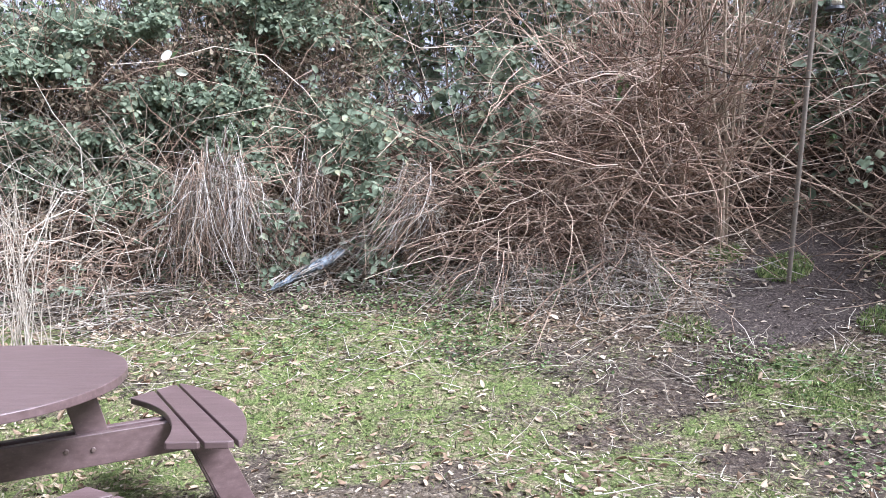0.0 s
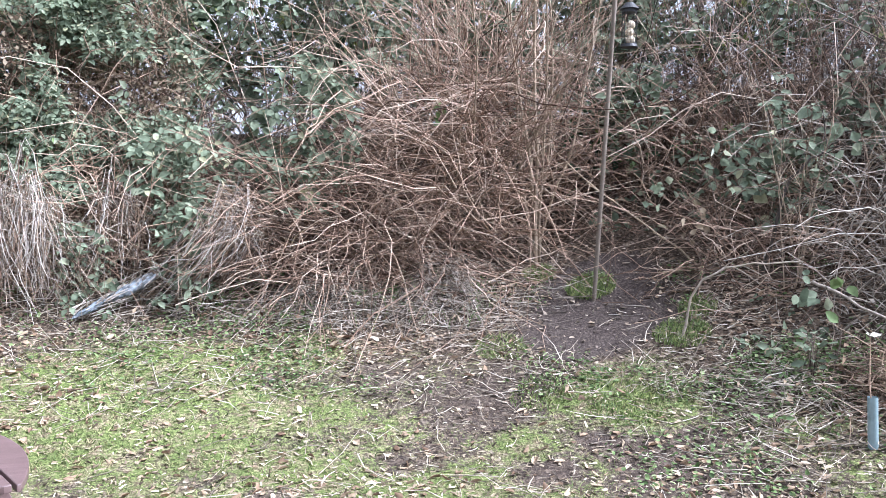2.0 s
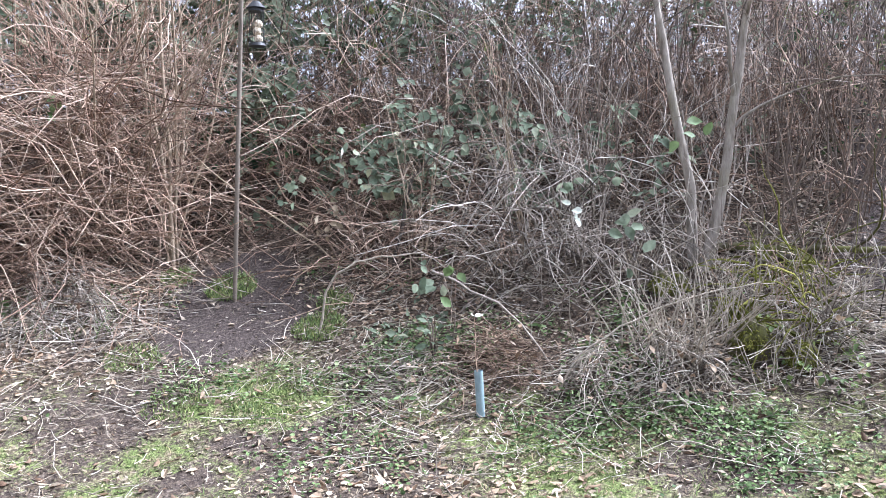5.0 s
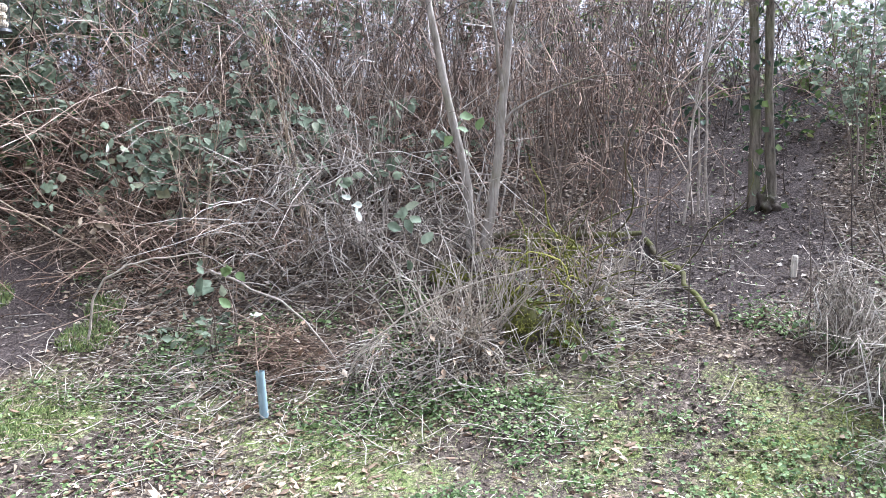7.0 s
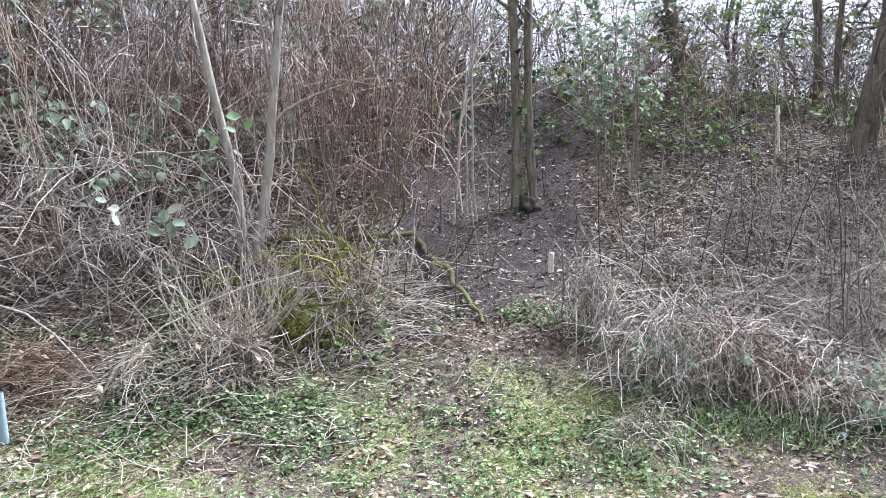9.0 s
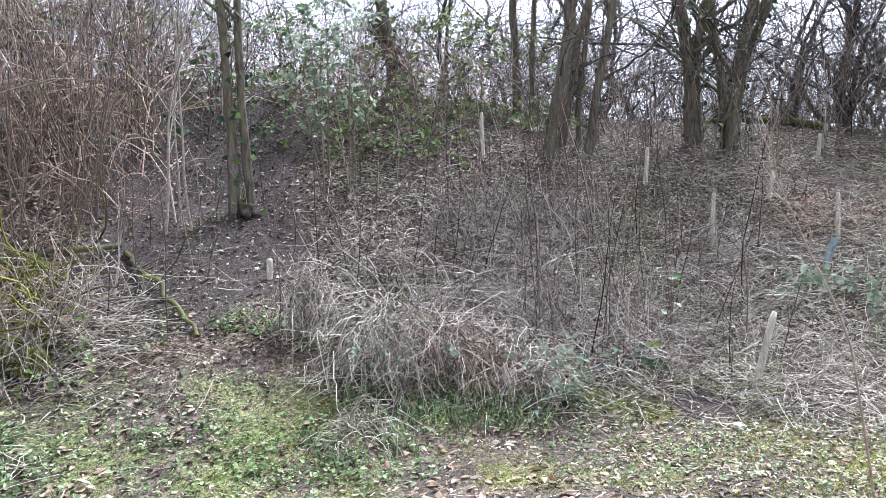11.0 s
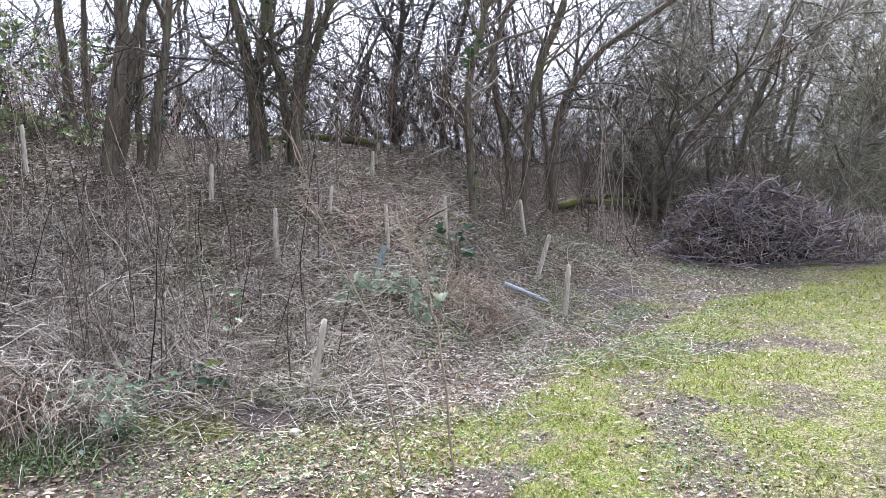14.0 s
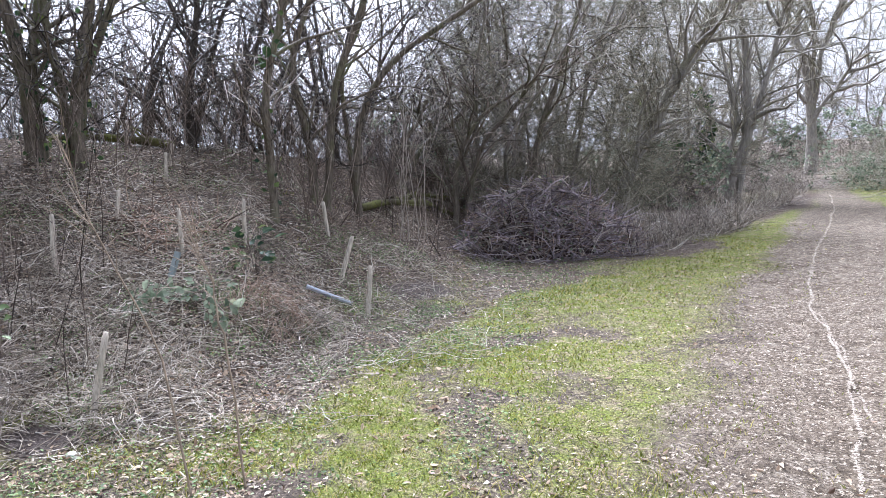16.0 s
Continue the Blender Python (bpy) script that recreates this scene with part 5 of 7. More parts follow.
def background_growth():
    """Thin stems and leaves that fill the wood behind the thickets."""
    s = np.concatenate([scatter(1900, -52, 70, 8.8, 13.5), scatter(800, 56, 124, 11.0, 15)])
    n = len(s)
    q = grow(s, rng.normal(size=(n, 3)) * 0.3 + (0, 0, 1), rng.uniform(1.0, 3.8, n) * np.where(bearing(s[:, 0], s[:, 1])[0] > 74, 0.45, 1), 4, 0.16)
    p1, w1, _ = forks(q, n * 3, 0.15, 1.0, 0.8)
    t = grow(p1, w1, rng.uniform(0.2, 0.8, n * 3), 2, 0.22)
    stuff("undergrowth", tube_mesh("undergrowth", [(q, taper(n, 4, rng.uniform(0.004, 0.011, n), 0.003)), (t, taper(n * 3, 2, 0.003, 0.0015))]), M_TWIG, "thin bare stems filling the wood behind", "undergrowth")
    m = 56000
    az = -52 + 114 * rng.random(m) ** 1.25
    p = pol(az, rng.uniform(9.0, 15.0, m))
    lift = 0.9 + rng.random(m) * (4.6 - 0.02 * np.clip(az, 0, 80)) * np.where(az > 55, 0.7, 1)
    p[:, 2] += lift
    keep = wave(az * 0.16, p[:, 2], 0.6, 3) + 0.5 * wave(az * 0.16, p[:, 2], 0.2, 1) > -0.3 + np.clip((az - 10) / 90, 0, 0.6)
    keep &= rng.random(m) < np.clip((az + 30) / 20, 0.15, 1)
    p = p[keep]
    k = len(p)
    nor = unit(rng.normal(size=(k, 3)) * 0.6 + (0, 0, 0.7) + unit(-p * (1, 1, 0)) * 0.6)
    sz = rng.uniform(0.07, 0.17, k)
    stuff("wood_foliage", leaf_mesh("wood_foliage", p, rng.normal(size=(k, 3)), nor, sz, sz * 0.75, plain=True), M_IVY, "dark evergreen leaves among the stems behind", "foliage")


background_growth()


def crest_twigs():
    """Fine boughs and twigs of the wood against the sky."""
    n = 4600
    az = np.r_[rng.uniform(62, 130, n - 1300), rng.uniform(-50, 62, 1300)]
    p = pol(az, np.maximum(rng.uniform(10.8, 17.5, n), np.interp(az, BANK[:, 0], BANK[:, 4]) - 0.3))
    p[:, 2] += np.where(rng.random(n) < 0.3, rng.exponential(0.7, n), rng.uniform(0.2, 4.8, n))
    b = rng.uniform(78, 126, 2600)
    low = pol(b, np.interp(b, BANK[:, 0], BANK[:, 4]) + rng.uniform(0.0, 4.5, 2600)) + np.stack([0 * b, 0 * b, rng.exponential(0.95, 2600)], -1)
    p, n = np.concatenate([p, low]), n + 2600
    stout = (rng.random(n) < 0.16) & (bearing(p[:, 0], p[:, 1])[0] > 88)
    q = grow(p, rng.normal(size=(n, 3)) * (1, 1, 0.7) + (0, 0, 0.2), rng.uniform(0.3, 1.4, n) * np.where(stout, 1.5, 1), 4, 0.35)
    t, w, _ = forks(q, n, 0.1, 1.0, 0.9)
    q2 = grow(t, w, rng.uniform(0.15, 0.55, n), 2, 0.25)
    stuff("far_twigs", tube_mesh("far_twigs", [(q, taper(n, 4, rng.uniform(0.003, 0.008, n) * np.where(stout, 2.2, 1), 0.003)), (q2, taper(len(q2), 2, 0.0035, 0.002))]), M_DARKTWIG, "fine dark twigs of the wood beyond the crest", "twigs")


crest_twigs()


def willow_twigs():
    """The grey haze of fine twigs in the willows and the far wood."""
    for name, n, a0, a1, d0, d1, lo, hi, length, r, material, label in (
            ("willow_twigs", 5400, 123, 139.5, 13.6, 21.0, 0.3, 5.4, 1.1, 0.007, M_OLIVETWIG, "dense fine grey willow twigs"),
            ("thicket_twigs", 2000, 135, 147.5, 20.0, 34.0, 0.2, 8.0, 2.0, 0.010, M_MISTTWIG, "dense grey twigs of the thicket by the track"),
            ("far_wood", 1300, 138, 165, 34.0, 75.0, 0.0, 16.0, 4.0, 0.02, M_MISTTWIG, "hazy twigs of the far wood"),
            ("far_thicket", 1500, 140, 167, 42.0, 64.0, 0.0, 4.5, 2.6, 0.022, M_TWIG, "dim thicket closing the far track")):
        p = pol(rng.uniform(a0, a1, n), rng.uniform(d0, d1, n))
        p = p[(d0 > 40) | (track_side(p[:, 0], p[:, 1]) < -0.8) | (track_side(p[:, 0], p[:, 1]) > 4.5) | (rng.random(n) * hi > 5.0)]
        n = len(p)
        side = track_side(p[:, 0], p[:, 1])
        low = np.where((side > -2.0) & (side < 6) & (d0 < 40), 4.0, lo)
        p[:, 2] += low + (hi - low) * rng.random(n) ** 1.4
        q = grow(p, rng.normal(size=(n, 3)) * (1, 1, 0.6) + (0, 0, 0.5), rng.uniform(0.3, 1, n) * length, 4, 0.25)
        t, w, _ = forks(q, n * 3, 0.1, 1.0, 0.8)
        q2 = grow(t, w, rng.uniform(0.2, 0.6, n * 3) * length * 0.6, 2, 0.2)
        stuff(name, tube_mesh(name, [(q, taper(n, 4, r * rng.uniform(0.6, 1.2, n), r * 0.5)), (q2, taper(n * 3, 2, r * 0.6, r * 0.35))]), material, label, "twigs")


willow_twigs()
bramble_bush("dark undergrowth closing the far end of the track", 143.5, 149.0, 46, 2.6, 500, 1500, 0.18, mat_cane=M_TWIG, gaps=0.4, lean=0.2)
bramble_bush("dark undergrowth beside the far track", 149.9, 166, 33, 2.6, 700, 2200, 0.15, mat_cane=M_MISTTWIG, gaps=0.5, lean=0.2)
bramble_bush("dark evergreen undergrowth beneath the willows", 137.5, 142, 22.5, 3.0, 400, 900, 0.14, mat_cane=M_DARKTWIG, mat_leaf=M_IVY, gaps=0.4)


def bank_whips():
    """Thin upright dead stems and weeds over the open bank."""
    s = np.concatenate([scatter(190, 58, 104, 6.0, 10.5), scatter(90, 76, 100, 5.8, 8.5)])
    n = len(s)
    q = grow(s, rng.normal(size=(n, 3)) * 0.15 + (0, 0, 1), rng.uniform(0.4, 1.7, n) * rng.uniform(0.5, 1, n), 7, 0.06)
    p1, w1, _ = forks(q, n * 2, 0.3, 1.0, 0.6)
    t = grow(p1, w1, rng.uniform(0.08, 0.3, n * 2), 4, 0.15)
    stuff("bank_whips", tube_mesh("bank_whips", [(q, taper(n, 7, rng.uniform(0.003, 0.007, n), 0.002)), (t, taper(n * 2, 4, 0.0024, 0.0014))]), M_TWIG, "thin upright dead stems over the bank", "dead stems")
    s = np.concatenate([scatter(3900, 82, 106, 5.6, 8.2), scatter(1500, 96, 122, 6.2, 10.0), scatter(250, 74, 84, 5.6, 8.0)])
    keep = wave(s[:, 0], s[:, 1], 0.9, 3) + 0.5 * wave(s[:, 0], s[:, 1], 0.3, 1) > -0.45
    s = s[keep]
    n = len(s)
    q = grow(s, rng.normal(size=(n, 3)) * 0.7 + (0, 0, 0.8), rng.uniform(0.08, 0.5, n) * np.where(bearing(s[:, 0], s[:, 1])[0] > 97, 0.5, 1), 3, 0.35, -0.2)
    q[:, :, 2] = np.maximum(q[:, :, 2], ground_z(q[:, :, 0], q[:, :, 1]) + 0.01)
    stuff("withered_weeds", tube_mesh("withered_weeds", [(q, taper(n, 3, rng.uniform(0.002, 0.0042, n), 0.0015))]), M_GREYCANE, "withered brown weeds matted over the bank", "dead weeds")
    s = np.concatenate([scatter(2600, 86, 108, 5.5, 8.0), scatter(1700, 98, 124, 6.4, 10.5)])
    s = s[wave(s[:, 0], s[:, 1], 0.7, 1) + 0.5 * wave(s[:, 0], s[:, 1], 0.25, 3) > -0.25]
    n = len(s)
    s[:, 2] += rng.uniform(0.02, 0.16, n)
    q = settle(grow(s, rng.normal(size=(n, 3)) * (1, 1, 0.35), rng.uniform(0.1, 0.4, n), 4, 0.3, -0.1))
    stuff("matted_straw", tube_mesh("matted_straw", [(q, taper(n, 4, rng.uniform(0.002, 0.0042, n), 0.0015))]), M_STRAW, "pale matted straw over the lower bank", "dead grass")


bank_whips()

# Clumps and piles of withered growth.
M_PALESTRAND = stemmy("bleached_strand", [(0.0, lin(120, 110, 102)), (0.5, lin(172, 162, 152)), (1.0, lin(224, 216, 206))])
def draped_tussock(label, az0, az1, d, deep, heights, n, material=M_STRAW):
    """A long hummock of withered grass: strands leave its ridge and hang down over its face and ends."""
    ob = thing("grass_tussock", label, "grass clump", "", tuple(at((az0 + az1) / 2, d)))
    u = rng.random(n)
    hs = np.interp(u, np.linspace(0, 1, len(heights)), heights) * (1 + 0.2 * wave(u * 3, u, 0.35, 2))
    top = pol(az0 + (az1 - az0) * u, d + deep * 0.25 * rng.normal(size=n) * 0.6)
    front = unit(-top * (1, 1, 0))
    left = np.stack([front[:, 1], -front[:, 0], 0 * u], -1) * -1
    lean = rng.normal(size=n) * 1.1 + np.interp(u, (0, 0.25, 0.7, 1), (-1.1, -0.5, 0.1, 0.8))
    out = unit(front * np.where(rng.random(n) < 0.8, 1, -1)[:, None] + left * lean[:, None])
    reach = deep * rng.uniform(0.55, 1.15, n) * (0.75 + 0.25 * wave(u * 3, u, 0.2, 4))
    phi = np.linspace(0.0, 1.0, 7)
    start = rng.uniform(-0.3, 0.55, n)
    q, stray, loose = np.empty((n, 7, 3)), np.zeros((n, 3)), 0.02 + 0.06 * rng.random(n) ** 2
    off = rng.normal(size=n) * 0.03 + 0.05 * wave(u * 5, lean, 0.15, 3)
    for i, f in enumerate(phi):
        a = np.clip(start + f * rng.uniform(0.75, 1.0, n), -0.3, 1.25)
        flat = np.sin(np.clip(a, -1, 1) * np.pi / 2)
        stray += rng.normal(size=(n, 3)) * loose[:, None]
        q[:, i] = top + out * (reach * flat)[:, None] + stray * (1, 1, 0)
        g = ground_z(q[:, i, 0], q[:, i, 1])
        q[:, i, 2] = g + np.maximum(hs * np.cos(np.clip(a, -1, 1) * np.pi / 2) ** 0.8 + off + stray[:, 2], 0.01)
    part("strand_mass", tube_mesh("strand_mass", [(q, taper(n, 7, rng.uniform(0.0022, 0.004, n), 0.0016))]), material, ob, kind="stuff")
    m = int(34 * (az1 - az0)) if material == M_STRAW else 60
    v = rng.random(m)
    g = pol(az0 + (az1 - az0) * v, d - deep * rng.uniform(0.5, 1.25, m))
    lean = unit(rng.normal(size=(m, 3)) * (1, 1, 0)) * rng.uniform(0.3, 1.2, m)[:, None]
    part("green_blade_fringe", blade_mesh("green_blade_fringe", g, lean, rng.uniform(0.04, 0.14, m), rng.uniform(0.004, 0.01, m)), M_HERB, ob, "green blades below the dead strands", "stuff")


def hanging_curtain(label, az0, az1, d, height, n, slide=0.0):
    """Withered growth whose strands leave a matted top and hang down in front of the brambles."""
    ob = thing("withered_curtain", label, "dead growth", "withered growth at the bramble edge", tuple(at((az0 + az1) / 2, d)))
    u = rng.random(n)
    p = pol(az0 + (az1 - az0) * u, d + 0.12 * rng.normal(size=n))
    front = unit(-p * (1, 1, 0))
    across = np.stack([-front[:, 1], front[:, 0], 0 * u], -1)
    h = height * (0.6 + 0.4 * np.sin(np.clip(u, 0.05, 0.95) * np.pi)) * (0.6 + 0.45 * rng.random(n)) + 0.16 * wave(u * 3, u, 0.3, 2)
    q, stray = np.empty((n, 9, 3)), np.zeros((n, 3))
    drop, side, out = rng.uniform(0.2, 1.05, n) ** 0.7, rng.normal(size=n) * 0.2 + slide, rng.uniform(0.02, 0.34, n)
    for i, f in enumerate(np.linspace(0, 1, 9)):
        stray += rng.normal(size=(n, 3)) * rng.uniform(0.01, 0.034, n)[:, None]
        q[:, i] = p + front * (out * min(f * 2.2, 1 + 0.12 * f))[:, None] + across * (side * f)[:, None] + stray
        q[:, i, 2] = p[:, 2] + h * (1 + 0.16 * math.sin(min(f * 2.2, 1) * math.pi) - drop * max(f - 0.22, 0) / 0.78) + stray[:, 2]
    pale = rng.random(n) < 0.45
    for name, pick, material in (("strand_mass", pale, M_PALESTRAND), ("brown_strand_mass", ~pale, M_DEADCANE)):
        c = int(pick.sum())
        part(name, tube_mesh(name, [(settle(q[pick]), taper(c, 9, rng.uniform(0.0018, 0.004, c), 0.0015))]), material, ob, kind="stuff")
    m = n // 2
    v = rng.random(m)
    t = pol(az0 + (az1 - az0) * v, d - 0.08 + 0.12 * rng.normal(size=m))
    t[:, 2] += height * (0.72 + 0.28 * np.sin(v * np.pi)) * rng.uniform(0.8, 1.08, m)
    t = grow(t, rng.normal(size=(m, 3)) * (1, 1, 0.35), rng.uniform(0.15, 0.45, m), 5, 0.3, -0.08)
    part("matted_top_mass", tube_mesh("matted_top_mass", [(t, taper(m, 5, rng.uniform(0.002, 0.004, m), 0.0016))]), M_STRAW, ob, "pale matted strands", "stuff")


hanging_curtain("pale withered stems hanging in a curtain below a matted top", -15.2, -10.2, 7.2, 0.86, 330)
hanging_curtain("thin withered stems hanging among green leaves", -8.2, -5.4, 7.35, 0.8, 70)
bramble_bush("low green bramble between hanging dead stems", -10.4, -7.6, 7.15, 0.75, 24, 110, 0.07, gaps=0.3, low=0.1)
bramble_bush("low green bramble with broad leaves behind the log", -4.6, -1.2, 7.2, 0.95, 30, 150, 0.085, gaps=0.3, low=0.1)
hanging_curtain("pale dead strands trailing down from the brambles", -1.2, 2.0, 7.15, 0.74, 190, -0.4)
dead_mound("withered weeds at the edge of the soil", 13.5, 7.0, 0.38, 0.4, 260, M_GREYCANE)
dead_mound("withered weeds at the edge of the soil", 6.5, 6.9, 0.4, 0.32, 220, M_STRAW)
draped_tussock("large hummock of withered grass with hanging strands", 75.8, 88.8, 5.72, 0.5, (0.2, 0.36, 0.3, 0.24, 0.2, 0.12), 520)
for az, d, rad, h, n in ((78.6, 5.6, 0.3, 0.4, 260), (82.0, 5.7, 0.34, 0.34, 300), (85.6, 5.6, 0.32, 0.3, 280), (88.0, 5.5, 0.25, 0.24, 200)):
    dead_mound("loose withered grass tangled over a hummock", az, d, rad, h, n, M_REDCANE if 80 < az < 87 else M_STRAW, name="grass_tussock", thick=0.003)
draped_tussock("small hanging tussock on the slope", 73.2, 75.2, 6.15, 0.16, (0.24, 0.34, 0.2), 220)
dead_mound("low withered tussock on the bank", 84.0, 6.2, 0.6, 0.3, 700, M_GREYCANE, name="grass_tussock")

dead_mound("small withered tussock at the foot of the bank", 77.0, 4.95, 0.25, 0.22, 220, M_STRAW, name="grass_tussock")

dead_mound("brown withered tussock beside the stakes", 112.0, 7.5, 0.42, 0.4, 420, M_REDCANE, name="grass_tussock")
dead_mound("brown withered tussock beside the stakes", 114.0, 7.7, 0.35, 0.3, 320, M_GREYCANE, name="grass_tussock")
pile_of("cuttings_pile", "brown heap of cut stems behind the tree guard", "cuttings", 40.2, 5.85, 0.34, 0.3, 0.36, 420, M_DEADCANE, (0.12, 0.4))
pile_of("cuttings_pile", "reddish cut stems spread beside the soil", "cuttings", 34.5, 5.75, 0.5, 0.3, 0.08, 220, M_STRAW, (0.1, 0.4))
pile_of("cuttings_pile", "pale cut stalks fanned down the slope", "cuttings", 46.2, 5.75, 0.24, 0.34, 0.24, 190, M_STRAW, (0.2, 0.5), turn=230, spread=30)
pile_of("cuttings_pile", "pale stalks hanging below the sapling", "cuttings", 51.2, 5.8, 0.28, 0.36, 0.34, 240, M_STRAW, (0.2, 0.5), turn=225, spread=30)
pile_of("cuttings_pile", "straw spilled down the bank", "cuttings", 60.5, 6.2, 0.3, 0.6, 0.2, 220, M_STRAW, turn=160, spread=40)
pile_of("cuttings_pile", "matted dead stalks in front of the red canes", "cuttings", 8.0, 6.9, 1.6, 0.45, 0.16, 700, M_GREYCANE)
pile_of("cuttings_pile", "matted dead stalks in front of the brambles", "cuttings", -22.0, 6.9, 1.5, 0.4, 0.14, 420, M_GREYCANE)

# ---- the things by the bank ----
def slab(x, y, t, outline=None):
    """A bevelled board: x by y, or an outline of points, t thick, its middle at the origin."""
    bm = bmesh.new()
    pts = outline or [(-x / 2, -y / 2), (x / 2, -y / 2), (x / 2, y / 2), (-x / 2, y / 2)]
    f = bm.faces.new([bm.verts.new((a, b, -t / 2)) for a, b in pts])
    top = bmesh.ops.extrude_face_region(bm, geom=[f])["geom"]
    bmesh.ops.translate(bm, vec=(0, 0, t), verts=[v for v in top if isinstance(v, bmesh.types.BMVert)])
    bmesh.ops.recalc_face_normals(bm, faces=bm.faces)
    edges = [e for e in bm.edges if e.calc_face_angle(0) > 0.6]
    bmesh.ops.bevel(bm, geom=edges, offset=0.004, segments=2, affect="EDGES", profile=0.5)
    return bm


def placed(bm, m):
    bm.transform(m)
    return bm


def disc_bm(r0, r1, h, seg=20):
    bm = bmesh.new()
    bmesh.ops.create_cone(bm, cap_ends=True, segments=seg, radius1=r0, radius2=r1, depth=h)
    return bm


def table_material():
    k = Nodes("brown_recycled_plastic")
    map_ = k.n("Mapping")
    map_.inputs["Scale"].default_value = (1, 7, 7)
    k.l(k.n("TexCoord").outputs["Object"], map_.inputs[0])
    streak = k.noise(6, 6, 0.6, map_.outputs[0])
    col = k.ramp(streak, [(0.25, lin(72, 56, 54)), (0.6, lin(94, 76, 75)), (0.85, lin(112, 95, 95))])
    col = k.mix(k.ramp(k.noise(90, 2), [(0.64, (0, 0, 0, 1)), (0.74, (0.25, 0.25, 0.25, 1))]), col, lin(130, 114, 110))
    k.bump(k.noise(160, 3), 0.25, 0.002)
    return k.done(col, 0.38, 0.7)


def metal(name, c, rough=0.45, metallic=0.8):
    k = Nodes(name)
    k.b.inputs["Metallic"].default_value = metallic
    return k.done(k.ramp(k.noise(60, 4), [(0.3, tuple(v * 0.7 for v in c[:3]) + (1,)), (0.7, c)]), rough, 0.5)


M_TABLE = table_material()
M_BOLT = metal("brown_coated_steel", lin(120, 104, 98), 0.4, 0.5)
M_POLE = metal("rusty_green_pole", lin(116, 105, 93), 0.75, 0.1)
M_BLACK = metal("black_wire", lin(40, 40, 42), 0.5, 0.2)


def picnic_table():
    c = Vector((-1.62, 3.52, 0.0))
    ob = thing("picnic_table", "round brown picnic table with slatted curved seats", "table", "", (c.x, c.y, float(ground_z(c.x, c.y))))
    base = Matrix.Translation(c) @ Matrix.Rotation(radians(31), 4, "Z")
    ring = [(0.6 * math.cos(a), 0.6 * math.sin(a)) for a in np.linspace(0, 2 * np.pi, 73)[:-1]]
    part("tabletop", placed(slab(0, 0, 0.035, ring), base @ Matrix.Translation((0, 0, 0.7225))), M_TABLE, ob)
    upright_turn = Matrix.Rotation(radians(90), 4, "X")
    for k in range(2):
        turn = base @ Matrix.Rotation(radians(90 * k), 4, "Z")
        for off in (0.012, 0.086):
            part("beam", placed(slab(1.98, 0.135, 0.034), turn @ Matrix.Translation((0, off, 0.382 - 0.006 * k)) @ upright_turn), M_TABLE, ob)
        part("cleat", placed(slab(0.95, 0.05, 0.07), turn @ Matrix.Translation((0, 0.135 - 0.2 * k, 0.669))), M_TABLE, ob)
    for k in range(4):
        turn = base @ Matrix.Rotation(radians(90 * k), 4, "Z")
        # uprights gripped between the beams, and splayed legs below the seats
        part("upright", placed(slab(0.12, 0.38, 0.034), turn @ Matrix.Translation((0.447, 0.049, 0.51)) @ Matrix.Rotation(radians(-15), 4, "Y") @ upright_turn), M_TABLE, ob)
        foot = turn @ Vector((1.12, 0, 0))
        drop = float(ground_z(foot.x, foot.y))
        for off in (-0.025, 0.123):
            part("leg", placed(slab(0.13, 0.5 - drop, 0.034), turn @ Matrix.Translation((0.97, off, 0.21 + drop / 2)) @ Matrix.Rotation(radians(-24), 4, "Y") @ upright_turn), M_TABLE, ob)
            for r, z in ((0.36, 0.395), (0.46, 0.385), (0.93, 0.41)):
                bolt = placed(disc_bm(0.011, 0.008, 0.009, 10), turn @ Matrix.Translation((r, 0.049 + math.copysign(0.058 if r < 0.9 else 0.095, off), z)) @ Matrix.Rotation(radians(90), 4, "X"))
                part("bolt", bolt, M_BOLT, ob, "round brown bolt head")
        seat = new("seat")
        seat.parent, seat.location = ob, turn @ Vector((0.92, 0, 0.46)) - Vector(ob.location)
        seat.empty_display_size = 0.1
        part("bearer", placed(slab(0.06, 0.56, 0.04), turn @ Matrix.Translation((0.9, 0, 0.431))), M_TABLE, seat)
        # boards cut from one curved seat: inner arc 0.755 m, outer arc 1.05 m
        for lo, hi in ((0.60, 0.786), (0.798, 0.902), (0.914, 1.2)):
            pts = []
            for y in np.linspace(-0.56, 0.56, 81):
                xi, xo = max(lo, math.sqrt(max(0.755**2 - y * y, 0)), abs(y) / math.tan(radians(28.5))), min(hi, math.sqrt(max(1.05**2 - y * y, 0)))
                if xo - xi > 0.008:
                    pts.append((y, xi, xo))
            outline = [(xo, y) for y, xi, xo in pts] + [(xi, y) for y, xi, xo in reversed(pts)]
            part("board", placed(slab(0, 0, 0.03, outline), turn @ Matrix.Translation((0, 0, 0.466))), M_TABLE, seat)
    return ob


picnic_table()


